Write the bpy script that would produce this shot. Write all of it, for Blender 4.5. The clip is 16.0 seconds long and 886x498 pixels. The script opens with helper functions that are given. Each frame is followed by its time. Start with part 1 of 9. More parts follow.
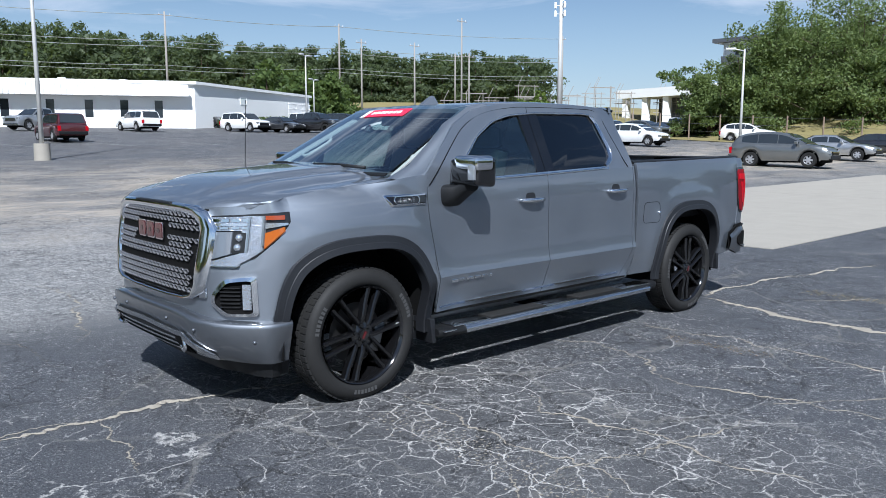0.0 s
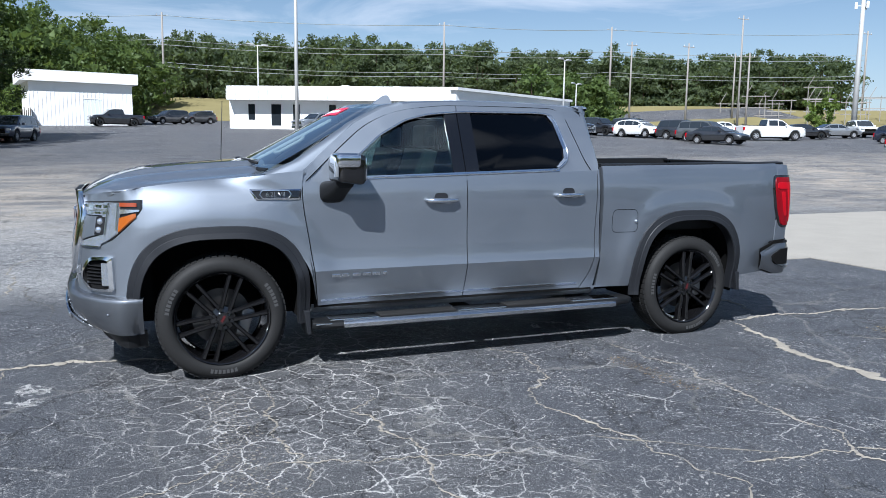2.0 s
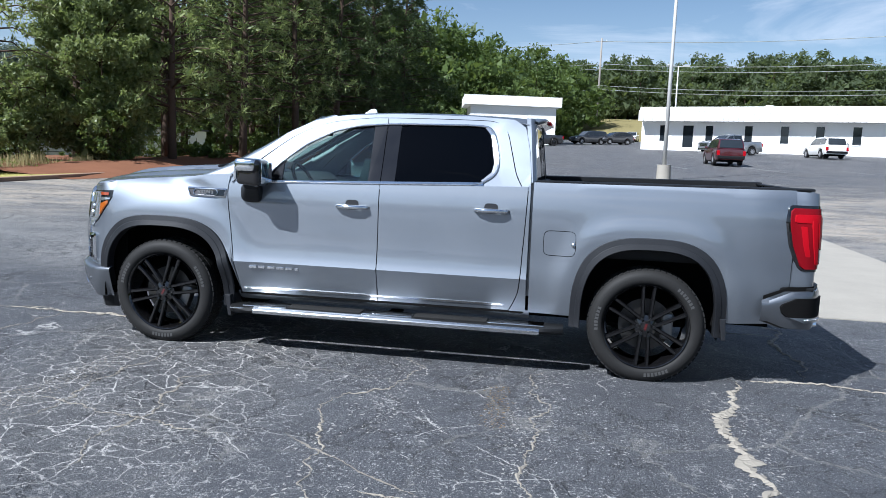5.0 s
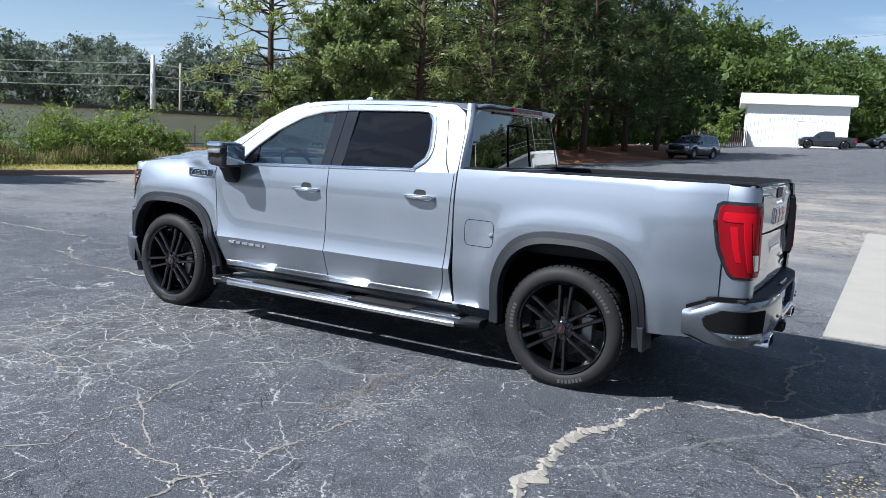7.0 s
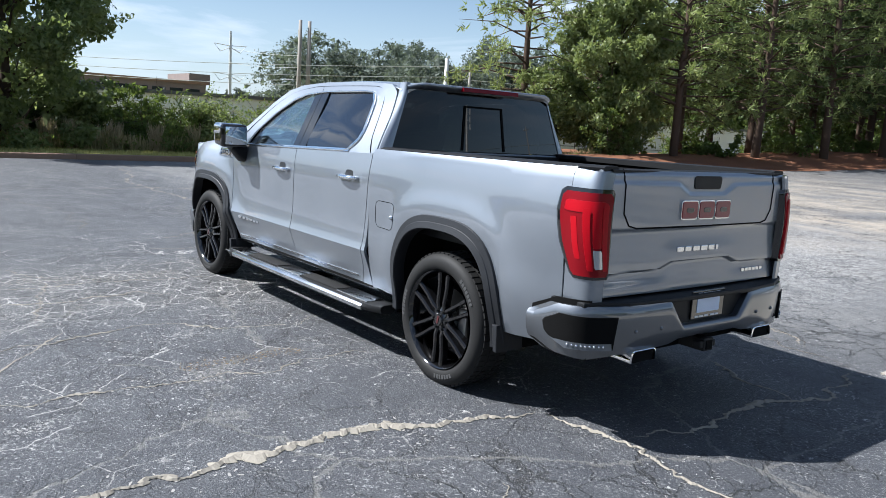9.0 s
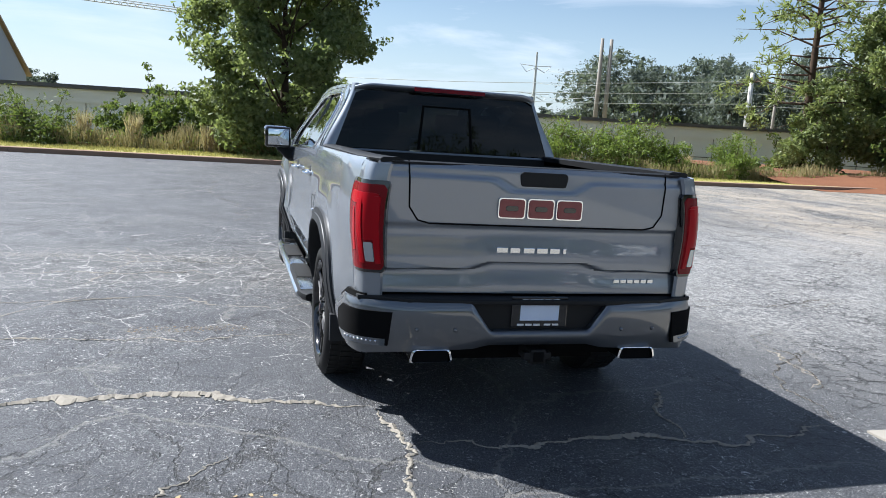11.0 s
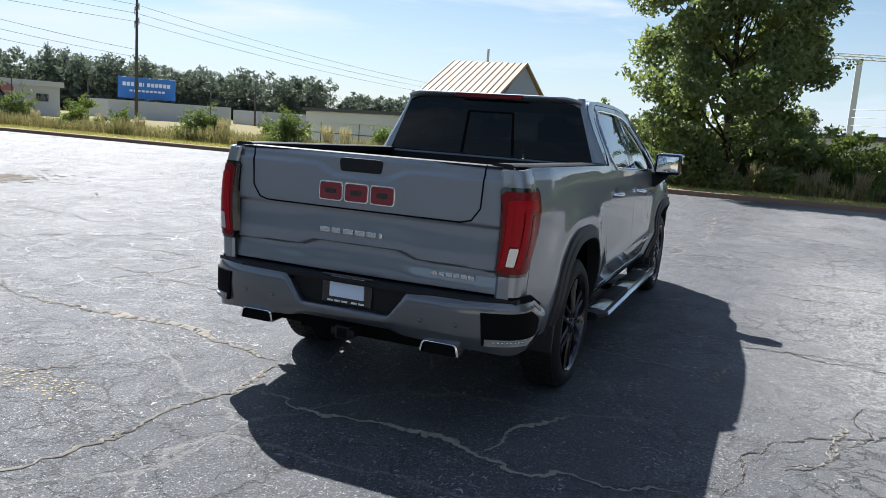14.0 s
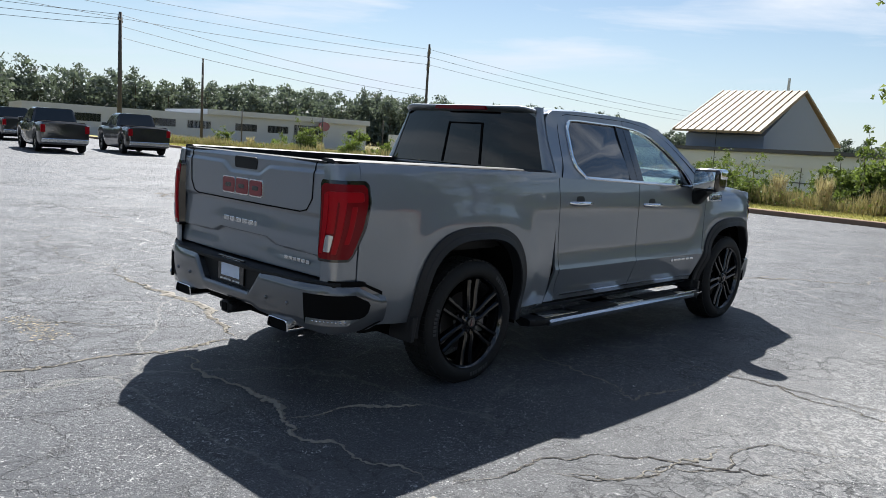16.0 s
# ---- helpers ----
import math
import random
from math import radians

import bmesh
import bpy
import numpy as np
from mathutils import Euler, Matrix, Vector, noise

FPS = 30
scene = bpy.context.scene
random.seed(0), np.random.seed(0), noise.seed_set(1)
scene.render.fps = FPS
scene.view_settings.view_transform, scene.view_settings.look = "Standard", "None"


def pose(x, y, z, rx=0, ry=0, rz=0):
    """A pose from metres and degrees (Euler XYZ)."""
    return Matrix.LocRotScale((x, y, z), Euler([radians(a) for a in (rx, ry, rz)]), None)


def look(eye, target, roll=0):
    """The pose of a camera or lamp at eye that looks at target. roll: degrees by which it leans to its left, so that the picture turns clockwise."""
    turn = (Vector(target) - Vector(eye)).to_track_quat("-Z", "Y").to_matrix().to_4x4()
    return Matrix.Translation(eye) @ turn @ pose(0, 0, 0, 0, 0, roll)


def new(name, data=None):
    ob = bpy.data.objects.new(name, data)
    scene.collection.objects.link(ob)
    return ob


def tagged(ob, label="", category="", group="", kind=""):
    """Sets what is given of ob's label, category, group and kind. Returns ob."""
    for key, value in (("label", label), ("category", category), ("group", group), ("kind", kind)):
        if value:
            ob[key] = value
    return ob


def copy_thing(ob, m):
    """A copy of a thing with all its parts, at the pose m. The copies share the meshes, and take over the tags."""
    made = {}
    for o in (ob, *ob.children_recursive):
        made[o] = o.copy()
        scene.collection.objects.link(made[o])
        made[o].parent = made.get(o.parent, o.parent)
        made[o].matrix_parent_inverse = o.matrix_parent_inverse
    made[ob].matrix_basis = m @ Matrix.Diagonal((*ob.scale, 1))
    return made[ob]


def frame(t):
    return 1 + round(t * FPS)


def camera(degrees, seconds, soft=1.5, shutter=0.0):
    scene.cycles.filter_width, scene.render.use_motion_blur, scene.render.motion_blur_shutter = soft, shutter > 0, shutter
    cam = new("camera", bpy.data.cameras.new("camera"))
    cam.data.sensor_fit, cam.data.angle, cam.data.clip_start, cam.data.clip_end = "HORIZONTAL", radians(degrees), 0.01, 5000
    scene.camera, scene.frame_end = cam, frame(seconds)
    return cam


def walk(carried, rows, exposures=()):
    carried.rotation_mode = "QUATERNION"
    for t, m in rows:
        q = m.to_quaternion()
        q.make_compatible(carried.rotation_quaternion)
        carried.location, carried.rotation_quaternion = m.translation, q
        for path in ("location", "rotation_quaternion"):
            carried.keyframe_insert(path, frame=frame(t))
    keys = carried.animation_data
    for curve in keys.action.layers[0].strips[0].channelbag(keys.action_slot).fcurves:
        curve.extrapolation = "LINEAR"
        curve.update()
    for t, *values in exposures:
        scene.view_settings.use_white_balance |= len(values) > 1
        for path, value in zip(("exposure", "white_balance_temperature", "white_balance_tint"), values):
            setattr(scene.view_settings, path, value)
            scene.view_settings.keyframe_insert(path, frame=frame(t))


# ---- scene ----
import functools
cam = camera(59.6, 16.0, soft=0.85)
METRES, EYE, TILT, LEAN, TURN = 20.41, 1.583, 0.0, 0.0, -42.2
ROWS = [
    (0.0, 0.0, 0.0, 0.0, 0.0, -7.94, -0.03),
    (0.5, 0.0312, 0.0045, 0.0001, 5.13, -8.09, -0.14),
    (1.0, 0.0627, 0.0085, 0.0002, 10.12, -8.18, -0.25),
    (1.5, 0.0938, 0.0161, -0.0009, 15.15, -7.98, -0.45),
    (2.0, 0.1256, 0.023, -0.0012, 20.19, -7.75, -0.69),
    (2.5, 0.1555, 0.0335, -0.0012, 25.34, -7.45, -0.91),
    (3.0, 0.1841, 0.0459, -0.0004, 30.57, -7.19, -1.21),
    (3.5, 0.2125, 0.0608, -0.0002, 35.87, -6.98, -1.51),
    (6.0, 0.3124, 0.1793, 0.0002, 62.38, -7.12, -2.65),
    (6.5, 0.3256, 0.208, 0.0004, 67.4, -7.45, -2.83),
    (7.0, 0.3329, 0.2378, -0.0002, 72.61, -7.85, -3.0),
    (7.5, 0.3388, 0.2696, -0.0004, 78.03, -8.28, -3.15),
    (8.0, 0.34, 0.3014, -0.0007, 83.51, -8.66, -3.33),
    (8.5, 0.3413, 0.3338, 0.0001, 89.01, -8.93, -3.42),
    (9.0, 0.3392, 0.3652, 0.0001, 94.39, -9.05, -3.58),
    (9.5, 0.3349, 0.3967, 0.0003, 99.73, -9.07, -3.7),
    (12.0, 0.2776, 0.5395, 0.0019, 129.47, -9.31, -3.87),
    (12.5, 0.259, 0.5621, 0.0012, 136.08, -9.39, -3.92),
    (13.0, 0.2377, 0.5854, 0.002, 142.67, -9.39, -3.95),
    (13.5, 0.2125, 0.6018, 0.0014, 149.23, -9.28, -3.91),
    (14.0, 0.1868, 0.6196, 0.0012, 155.62, -9.07, -3.9),
    (14.5, 0.159, 0.6326, 0.0007, 161.74, -8.79, -3.88),
    (15.0, 0.1306, 0.6462, -0.0001, 167.36, -8.49, -3.84),
    (15.5, 0.1018, 0.6569, -0.0008, 172.4, -8.18, -3.8),
    (16.0, 0.0734, 0.665, -0.0004, 176.95, -7.93, -3.78),
]
EXPOSURES = [(0.0, 0.72, 5650, 10), (3.5, 0.90, 5650, 10), (6.0, 0.92, 5650, 10), (9.0, 1.2, 5950, 10), (12.5, 1.18, 6020, 10), (16.0, 0.98, 6250, 10)]
walk(cam, [(t, pose(-2.750, -4.737, EYE, TILT, LEAN, TURN) @ pose(METRES * x, METRES * y, METRES * z, 90 + pitch, roll, yaw)) for t, x, y, z, yaw, pitch, roll in ROWS], EXPOSURES)

# ---- daylight ----
SUN_TO = Vector((-0.612, -0.715, 1.0)).normalized()
SUN_ELEV = math.asin(SUN_TO.z)
SUN_ROT = math.atan2(SUN_TO.x, SUN_TO.y)

world = bpy.data.worlds.new("day_sky")
scene.world = world
world.use_nodes = True
wt = world.node_tree
wt.nodes.clear()
w_out = wt.nodes.new("ShaderNodeOutputWorld")
w_bg = wt.nodes.new("ShaderNodeBackground")
w_sky = wt.nodes.new("ShaderNodeTexSky")
w_sky.sky_type = "NISHITA"
w_sky.sun_disc = False
w_sky.sun_elevation = SUN_ELEV
w_sky.sun_rotation = SUN_ROT % (2 * math.pi)
w_sky.air_density = 1.0
w_sky.dust_density = 0.25
w_sky.ozone_density = 1.0
w_bg.inputs["Strength"].default_value = 0.05
# thin streaks of high cloud over the blue
w_tc = wt.nodes.new("ShaderNodeTexCoord")
w_map = wt.nodes.new("ShaderNodeMapping")
w_map.inputs["Scale"].default_value = (1.5, 1.5, 9.0)
w_noise = wt.nodes.new("ShaderNodeTexNoise")
w_noise.inputs["Scale"].default_value = 1.7
w_noise.inputs["Detail"].default_value = 8.0
w_noise.inputs["Roughness"].default_value = 0.58
w_noise.inputs["Distortion"].default_value = 0.5
w_ramp = wt.nodes.new("ShaderNodeValToRGB")
w_ramp.color_ramp.elements[0].position = 0.50
w_ramp.color_ramp.elements[0].color = (0, 0, 0, 1)
w_ramp.color_ramp.elements[1].position = 0.70
w_ramp.color_ramp.elements[1].color = (0.9, 0.9, 0.9, 1)
w_mix = wt.nodes.new("ShaderNodeMix")
w_mix.data_type = "RGBA"
w_mix.inputs["B"].default_value = (9.0, 9.5, 10.2, 1)
wt.links.new(w_tc.outputs["Generated"], w_map.inputs["Vector"])
wt.links.new(w_map.outputs["Vector"], w_noise.inputs["Vector"])
wt.links.new(w_noise.outputs["Fac"], w_ramp.inputs["Fac"])
wt.links.new(w_ramp.outputs["Color"], w_mix.inputs["Factor"])
wt.links.new(w_sky.outputs["Color"], w_mix.inputs["A"])
# pale summer haze low over the horizon, all the way round
w_sep = wt.nodes.new("ShaderNodeSeparateXYZ")
w_low = wt.nodes.new("ShaderNodeMapRange")
w_low.interpolation_type = "SMOOTHSTEP"
w_low.inputs["From Min"].default_value, w_low.inputs["From Max"].default_value = 0.24, -0.05
w_low.inputs["To Max"].default_value = 0.62
w_haze = wt.nodes.new("ShaderNodeMix")
w_haze.data_type = "RGBA"
w_haze.inputs["B"].default_value = (6.3, 7.7, 9.3, 1)
wt.links.new(w_tc.outputs["Generated"], w_sep.inputs["Vector"])
wt.links.new(w_sep.outputs["Z"], w_low.inputs["Value"])
wt.links.new(w_low.outputs["Result"], w_haze.inputs["Factor"])
wt.links.new(w_mix.outputs["Result"], w_haze.inputs["A"])
wt.links.new(w_haze.outputs["Result"], w_bg.inputs["Color"])
wt.links.new(w_bg.outputs["Background"], w_out.inputs["Surface"])

sun = new("sun", bpy.data.lights.new("sun", "SUN"))
sun.data.energy = 5.0
sun.data.angle = radians(0.53)
sun.data.color = (1.0, 0.965, 0.91)
sun.matrix_world = look((SUN_TO * 60)[:], (0, 0, 0))

# ---- materials ----
def base_mat(name):
    m = bpy.data.materials.new(name)
    m.use_nodes = True
    nt = m.node_tree
    return m, nt, nt.nodes["Principled BSDF"]


def add(nt, kind, **values):
    n = nt.nodes.new(kind)
    for k, v in values.items():
        n.inputs[k].default_value = v
    return n


def ramp_of(nt, src, stops):
    r = nt.nodes.new("ShaderNodeValToRGB")
    els = r.color_ramp.elements
    while len(els) < len(stops):
        els.new(0.5)
    for e, (p, c) in zip(els, stops):
        e.position, e.color = p, (c[0], c[1], c[2], 1.0) if hasattr(c, "__len__") else (c, c, c, 1.0)
    nt.links.new(src, r.inputs["Fac"])
    return r.outputs["Color"]


def mixed(nt, fac, a, b, blend="MIX"):
    n = nt.nodes.new("ShaderNodeMix")
    n.data_type, n.blend_type = "RGBA", blend
    for sock, v in (("Factor", fac), ("A", a), ("B", b)):
        if hasattr(v, "is_linked"):
            nt.links.new(v, n.inputs[sock])
        elif sock == "Factor":
            n.inputs[sock].default_value = v
        else:
            n.inputs[sock].default_value = (v[0], v[1], v[2], 1.0)
    return n.outputs["Result"]


def noise_of(nt, scale, detail=4.0, rough=0.55, distort=0.0, coords="Object", vec=None):
    n = add(nt, "ShaderNodeTexNoise", Scale=scale, Detail=detail, Roughness=rough, Distortion=distort)
    if vec is None:
        vec = add(nt, "ShaderNodeTexCoord").outputs[coords]
    nt.links.new(vec, n.inputs["Vector"])
    return n.outputs["Fac"]


def bump_to(nt, bsdf, height, strength, distance):
    b = add(nt, "ShaderNodeBump", Strength=strength, Distance=distance)
    nt.links.new(height, b.inputs["Height"])
    nt.links.new(b.outputs["Normal"], bsdf.inputs["Normal"])


def plain(name, col, rough=0.5, metal=0.0, vary=0.15, grain=40.0, bump=0.0, coat=0.0, spec=0.5, rnd=0.0):
    """A surface with two scales of variation in colour and gloss."""
    m, nt, b = base_mat(name)
    big = noise_of(nt, grain * 0.06, 3)
    fine = noise_of(nt, grain, 5)
    dark = [c * (1 - vary) for c in col]
    light = [min(1, c * (1 + vary)) for c in col]
    c1 = mixed(nt, big, dark, light)
    c2 = mixed(nt, 0.35, c1, mixed(nt, fine, dark, light))
    if rnd:
        oi = add(nt, "ShaderNodeObjectInfo")
        c2 = mixed(nt, ramp_of(nt, oi.outputs["Random"], [(0, 1 - rnd), (1, 1 + rnd)]), (0, 0, 0), c2, "MIX")
    nt.links.new(c2, b.inputs["Base Color"])
    r = add(nt, "ShaderNodeMapRange")
    r.inputs["To Min"].default_value, r.inputs["To Max"].default_value = max(0.02, rough - 0.06), min(1, rough + 0.06)
    nt.links.new(big, r.inputs["Value"])
    nt.links.new(r.outputs["Result"], b.inputs["Roughness"])
    b.inputs["Metallic"].default_value = metal
    b.inputs["Coat Weight"].default_value = coat
    b.inputs["Coat Roughness"].default_value = 0.03
    b.inputs["Specular IOR Level"].default_value = spec
    if bump:
        bump_to(nt, b, fine, 0.5, bump)
    return m


def car_paint(name, col, metal=0.6, rough=0.34):
    """Metallic paint with flake sparkle, a film of dust and a clear coat."""
    m, nt, b = base_mat(name)
    flake = noise_of(nt, 900.0, 2)
    dust = noise_of(nt, 1.6, 6, 0.6)
    c = mixed(nt, flake, [x * 0.88 for x in col], [min(1, x * 1.12) for x in col])
    c = mixed(nt, ramp_of(nt, dust, [(0.45, 0.0), (0.8, 0.04)]), c, (0.32, 0.3, 0.27))
    nt.links.new(c, b.inputs["Base Color"])
    b.inputs["Metallic"].default_value = metal
    nt.links.new(ramp_of(nt, dust, [(0.3, rough - 0.03), (0.8, rough + 0.06)]), b.inputs["Roughness"])
    b.inputs["Coat Weight"].default_value = 1.0
    b.inputs["Coat IOR"].default_value = 1.8
    nt.links.new(ramp_of(nt, dust, [(0.3, 0.015), (0.8, 0.07)]), b.inputs["Coat Roughness"])
    return m


def glass_mat(name, tint, gloss=1.0, facing=0.075):
    """Tinted automotive glass: what passes is tinted, what reflects follows Fresnel."""
    m, nt, b = base_mat(name)
    nt.nodes.remove(b)
    out = [n for n in nt.nodes if n.bl_idname == "ShaderNodeOutputMaterial"][0]
    tr = nt.nodes.new("ShaderNodeBsdfTransparent")
    tr.inputs["Color"].default_value = (*tint, 1)
    gl = nt.nodes.new("ShaderNodeBsdfGlossy")
    gl.inputs["Roughness"].default_value = 0.01
    gl.inputs["Color"].default_value = (gloss, gloss, gloss, 1)
    lw = nt.nodes.new("ShaderNodeLayerWeight")
    lw.inputs["Blend"].default_value = 0.5
    p5 = nt.nodes.new("ShaderNodeMath")
    p5.operation = "POWER"
    p5.inputs[1].default_value = 2.5
    nt.links.new(lw.outputs["Facing"], p5.inputs[0])
    rng_ = nt.nodes.new("ShaderNodeMapRange")
    rng_.inputs["To Min"].default_value, rng_.inputs["To Max"].default_value = facing, 0.95
    nt.links.new(p5.outputs[0], rng_.inputs["Value"])
    mx = nt.nodes.new("ShaderNodeMixShader")
    nt.links.new(rng_.outputs["Result"], mx.inputs["Fac"])
    nt.links.new(tr.outputs["BSDF"], mx.inputs[1])
    nt.links.new(gl.outputs["BSDF"], mx.inputs[2])
    nt.links.new(mx.outputs["Shader"], out.inputs["Surface"])
    return m


def asphalt_mat():
    m, nt, b = base_mat("worn_asphalt")
    tc = add(nt, "ShaderNodeTexCoord").outputs["Object"]
    sep = add(nt, "ShaderNodeSeparateXYZ")
    nt.links.new(tc, sep.inputs["Vector"])
    # stones of the mix
    grit = noise_of(nt, 95.0, 4, 0.75, vec=tc)
    patch = noise_of(nt, 0.35, 5, 0.6, 0.3, vec=tc)
    blot = noise_of(nt, 2.2, 6, 0.65, 0.4, vec=tc)
    col = mixed(nt, ramp_of(nt, grit, [(0.40, 0.0), (0.66, 1.0)]), (0.020, 0.022, 0.027), (0.128, 0.132, 0.141))
    speck = noise_of(nt, 62.0, 2, 0.6, vec=tc)
    col = mixed(nt, ramp_of(nt, speck, [(0.64, 0.0), (0.68, 0.8)]), col, (0.30, 0.30, 0.30))
    col = mixed(nt, ramp_of(nt, speck, [(0.31, 0.8), (0.36, 0.0)]), col, (0.010, 0.010, 0.011))
    col = mixed(nt, ramp_of(nt, blot, [(0.35, 0.0), (0.75, 0.6)]), col, (0.036, 0.039, 0.047))
    # paler, sanded and bleached stretches towards the north and away from the stall
    def reach(sock, lo, hi):
        r = add(nt, "ShaderNodeMapRange")
        r.interpolation_type = "SMOOTHSTEP"
        r.inputs["From Min"].default_value, r.inputs["From Max"].default_value = lo, hi
        nt.links.new(sock, r.inputs["Value"])
        return r.outputs["Result"]
    def mul(a, c):
        n = nt.nodes.new("ShaderNodeMath")
        n.operation = "MULTIPLY"
        for i, v in enumerate((a, c)):
            if hasattr(v, "is_linked"):
                nt.links.new(v, n.inputs[i])
            else:
                n.inputs[i].default_value = v
        return n.outputs[0]
    north = reach(sep.outputs["Y"], 5.0, 13.0)
    sand = mul(north, ramp_of(nt, patch, [(0.34, 0.25), (0.52, 1.0)]))
    streak_map = add(nt, "ShaderNodeMapping")
    streak_map.inputs["Scale"].default_value = (0.22, 0.55, 1)
    nt.links.new(tc, streak_map.inputs["Vector"])
    streak = noise_of(nt, 1.0, 6, 0.65, 0.6, vec=streak_map.outputs["Vector"])
    sand = mul(sand, ramp_of(nt, streak, [(0.36, 0.25), (0.54, 1.0)]))
    far = nt.nodes.new("ShaderNodeMapRange")
    far.inputs["From Min"].default_value, far.inputs["From Max"].default_value = 20.0, 34.0
    far.inputs["To Min"].default_value, far.inputs["To Max"].default_value = 1.0, 0.15
    nt.links.new(sep.outputs["Y"], far.inputs["Value"])
    sand = mul(sand, far.outputs["Result"])
    sand = mul(sand, ramp_of(nt, noise_of(nt, 3.0, 7, 0.72, 0.8, vec=streak_map.outputs["Vector"]), [(0.38, 0.2), (0.52, 1.0)]))
    bleach = mul(mul(reach(sep.outputs["Y"], 1.0, 3.2), reach(sep.outputs["Y"], 36.0, 17.0)), ramp_of(nt, streak, [(0.36, 0.35), (0.60, 1.0)]))
    col = mixed(nt, mul(bleach, 0.68), col, (0.195, 0.192, 0.183))
    col = mixed(nt, mul(sand, 0.95), col, (0.33, 0.285, 0.225))
    # web of fine pale cracks: straight-edged cells of two sizes where the surface has failed
    def bent(scale, amount):
        w = add(nt, "ShaderNodeTexNoise", Scale=scale, Detail=6.0, Roughness=0.7)
        nt.links.new(tc, w.inputs["Vector"])
        return mixed(nt, amount, tc, w.outputs["Color"], "ADD")
    crisp, loose = bent(7.0, 0.10), bent(2.4, 0.40)
    def cells(scale, width, lo, hi, mask_scale, where, soft=0.35):
        v = nt.nodes.new("ShaderNodeTexVoronoi")
        v.feature = "DISTANCE_TO_EDGE"
        v.inputs["Scale"].default_value = scale
        nt.links.new(where, v.inputs["Vector"])
        line = ramp_of(nt, v.outputs["Distance"], [(0.0, 1.0), (width * soft, 1.0), (width, 0.0)])
        mask = ramp_of(nt, noise_of(nt, mask_scale, 5, 0.65, vec=tc), [(lo, 0.0), (hi, 1.0)])
        return mul(line, mask)
    near = reach(sep.outputs["Y"], 1.0, -0.6)
    failed = mul(mul(reach(sep.outputs["X"], -1.3, 0.1), reach(sep.outputs["X"], 1.9, 0.8)), mul(near, reach(sep.outputs["Y"], -4.3, -2.8)))
    around = mul(mul(reach(sep.outputs["X"], -4.2, -1.4), reach(sep.outputs["X"], 5.4, 3.2)), near)
    web = mul(cells(4.2, 0.017, 0.40, 0.50, 2.6, crisp), failed)
    web1 = mul(cells(9.5, 0.026, 0.46, 0.54, 3.1, crisp), failed)
    web2 = mul(cells(1.7, 0.007, 0.50, 0.56, 2.2, crisp), around)
    web3 = mul(cells(6.0, 0.018, 0.54, 0.60, 1.9, loose), around)
    wide = cells(0.55, 0.010, 0.42, 0.56, 0.3, loose)
    gator = cells(4.2, 0.035, 0.42, 0.58, 0.5, loose)
    gator2 = cells(1.3, 0.016, 0.46, 0.60, 0.25, loose)
    def flecks(scale, lo, hi, distort, area, a0, a1):
        f = ramp_of(nt, noise_of(nt, scale, 5, 0.70, distort, vec=tc), [(lo, 0.0), (hi, 1.0)])
        return mul(f, ramp_of(nt, noise_of(nt, area, 5, 0.65, vec=tc), [(a0, 0.0), (a1, 1.0)]))
    fleck = flecks(24.0, 0.615, 0.629, 1.6, 1.6, 0.46, 0.59)
    fleck2 = flecks(52.0, 0.585, 0.605, 1.2, 0.9, 0.36, 0.60)
    # worn binder before the nose: ragged pale patches between the stones
    worn = mul(mul(reach(sep.outputs["Y"], 1.9, 3.4), reach(sep.outputs["Y"], 15.0, 8.0)), mul(reach(sep.outputs["X"], -5.0, -2.5), reach(sep.outputs["X"], 4.5, 2.5)))
    worn1 = mul(flecks(7.5, 0.50, 0.55, 2.2, 1.1, 0.36, 0.50), worn)
    worn2 = mul(flecks(17.0, 0.515, 0.54, 1.8, 1.4, 0.32, 0.46), worn)
    pale = (0.56, 0.545, 0.51)
    col = mixed(nt, mul(worn1, 0.30), col, (0.30, 0.295, 0.28))
    col = mixed(nt, mul(worn2, 0.68), col, (0.42, 0.41, 0.39))
    col = mixed(nt, mul(failed, 0.22), col, (0.125, 0.118, 0.105))
    col = mixed(nt, mul(gator, 0.8), col, (0.018, 0.018, 0.019))
    col = mixed(nt, mul(gator2, 0.85), col, (0.015, 0.015, 0.015))
    col = mixed(nt, mul(fleck2, 0.85), col, (0.40, 0.40, 0.39))
    col = mixed(nt, mul(fleck, 0.9), col, (0.50, 0.495, 0.475))
    col = mixed(nt, mul(web3, 0.5), col, pale)
    col = mixed(nt, mul(web2, 0.75), col, pale)
    col = mixed(nt, mul(web1, 0.55), col, pale)
    col = mixed(nt, mul(web, 0.9), col, pale)
    col = mixed(nt, mul(wide, 0.45), col, (0.22, 0.21, 0.19))
    nt.links.new(col, b.inputs["Base Color"])
    nt.links.new(ramp_of(nt, blot, [(0.3, 0.58), (0.8, 0.74)]), b.inputs["Roughness"])
    b.inputs["Specular IOR Level"].default_value = 0.47
    h = mixed(nt, 0.5, grit, mixed(nt, wide, (1, 1, 1), (0, 0, 0)))
    h = mixed(nt, gator, h, (0, 0, 0))
    h = mixed(nt, gator2, h, (0, 0, 0))
    rub = noise_of(nt, 34.0, 5, 0.75, vec=tc)
    bump_to(nt, b, mixed(nt, 0.55, h, rub), 0.95, 0.026)
    return m


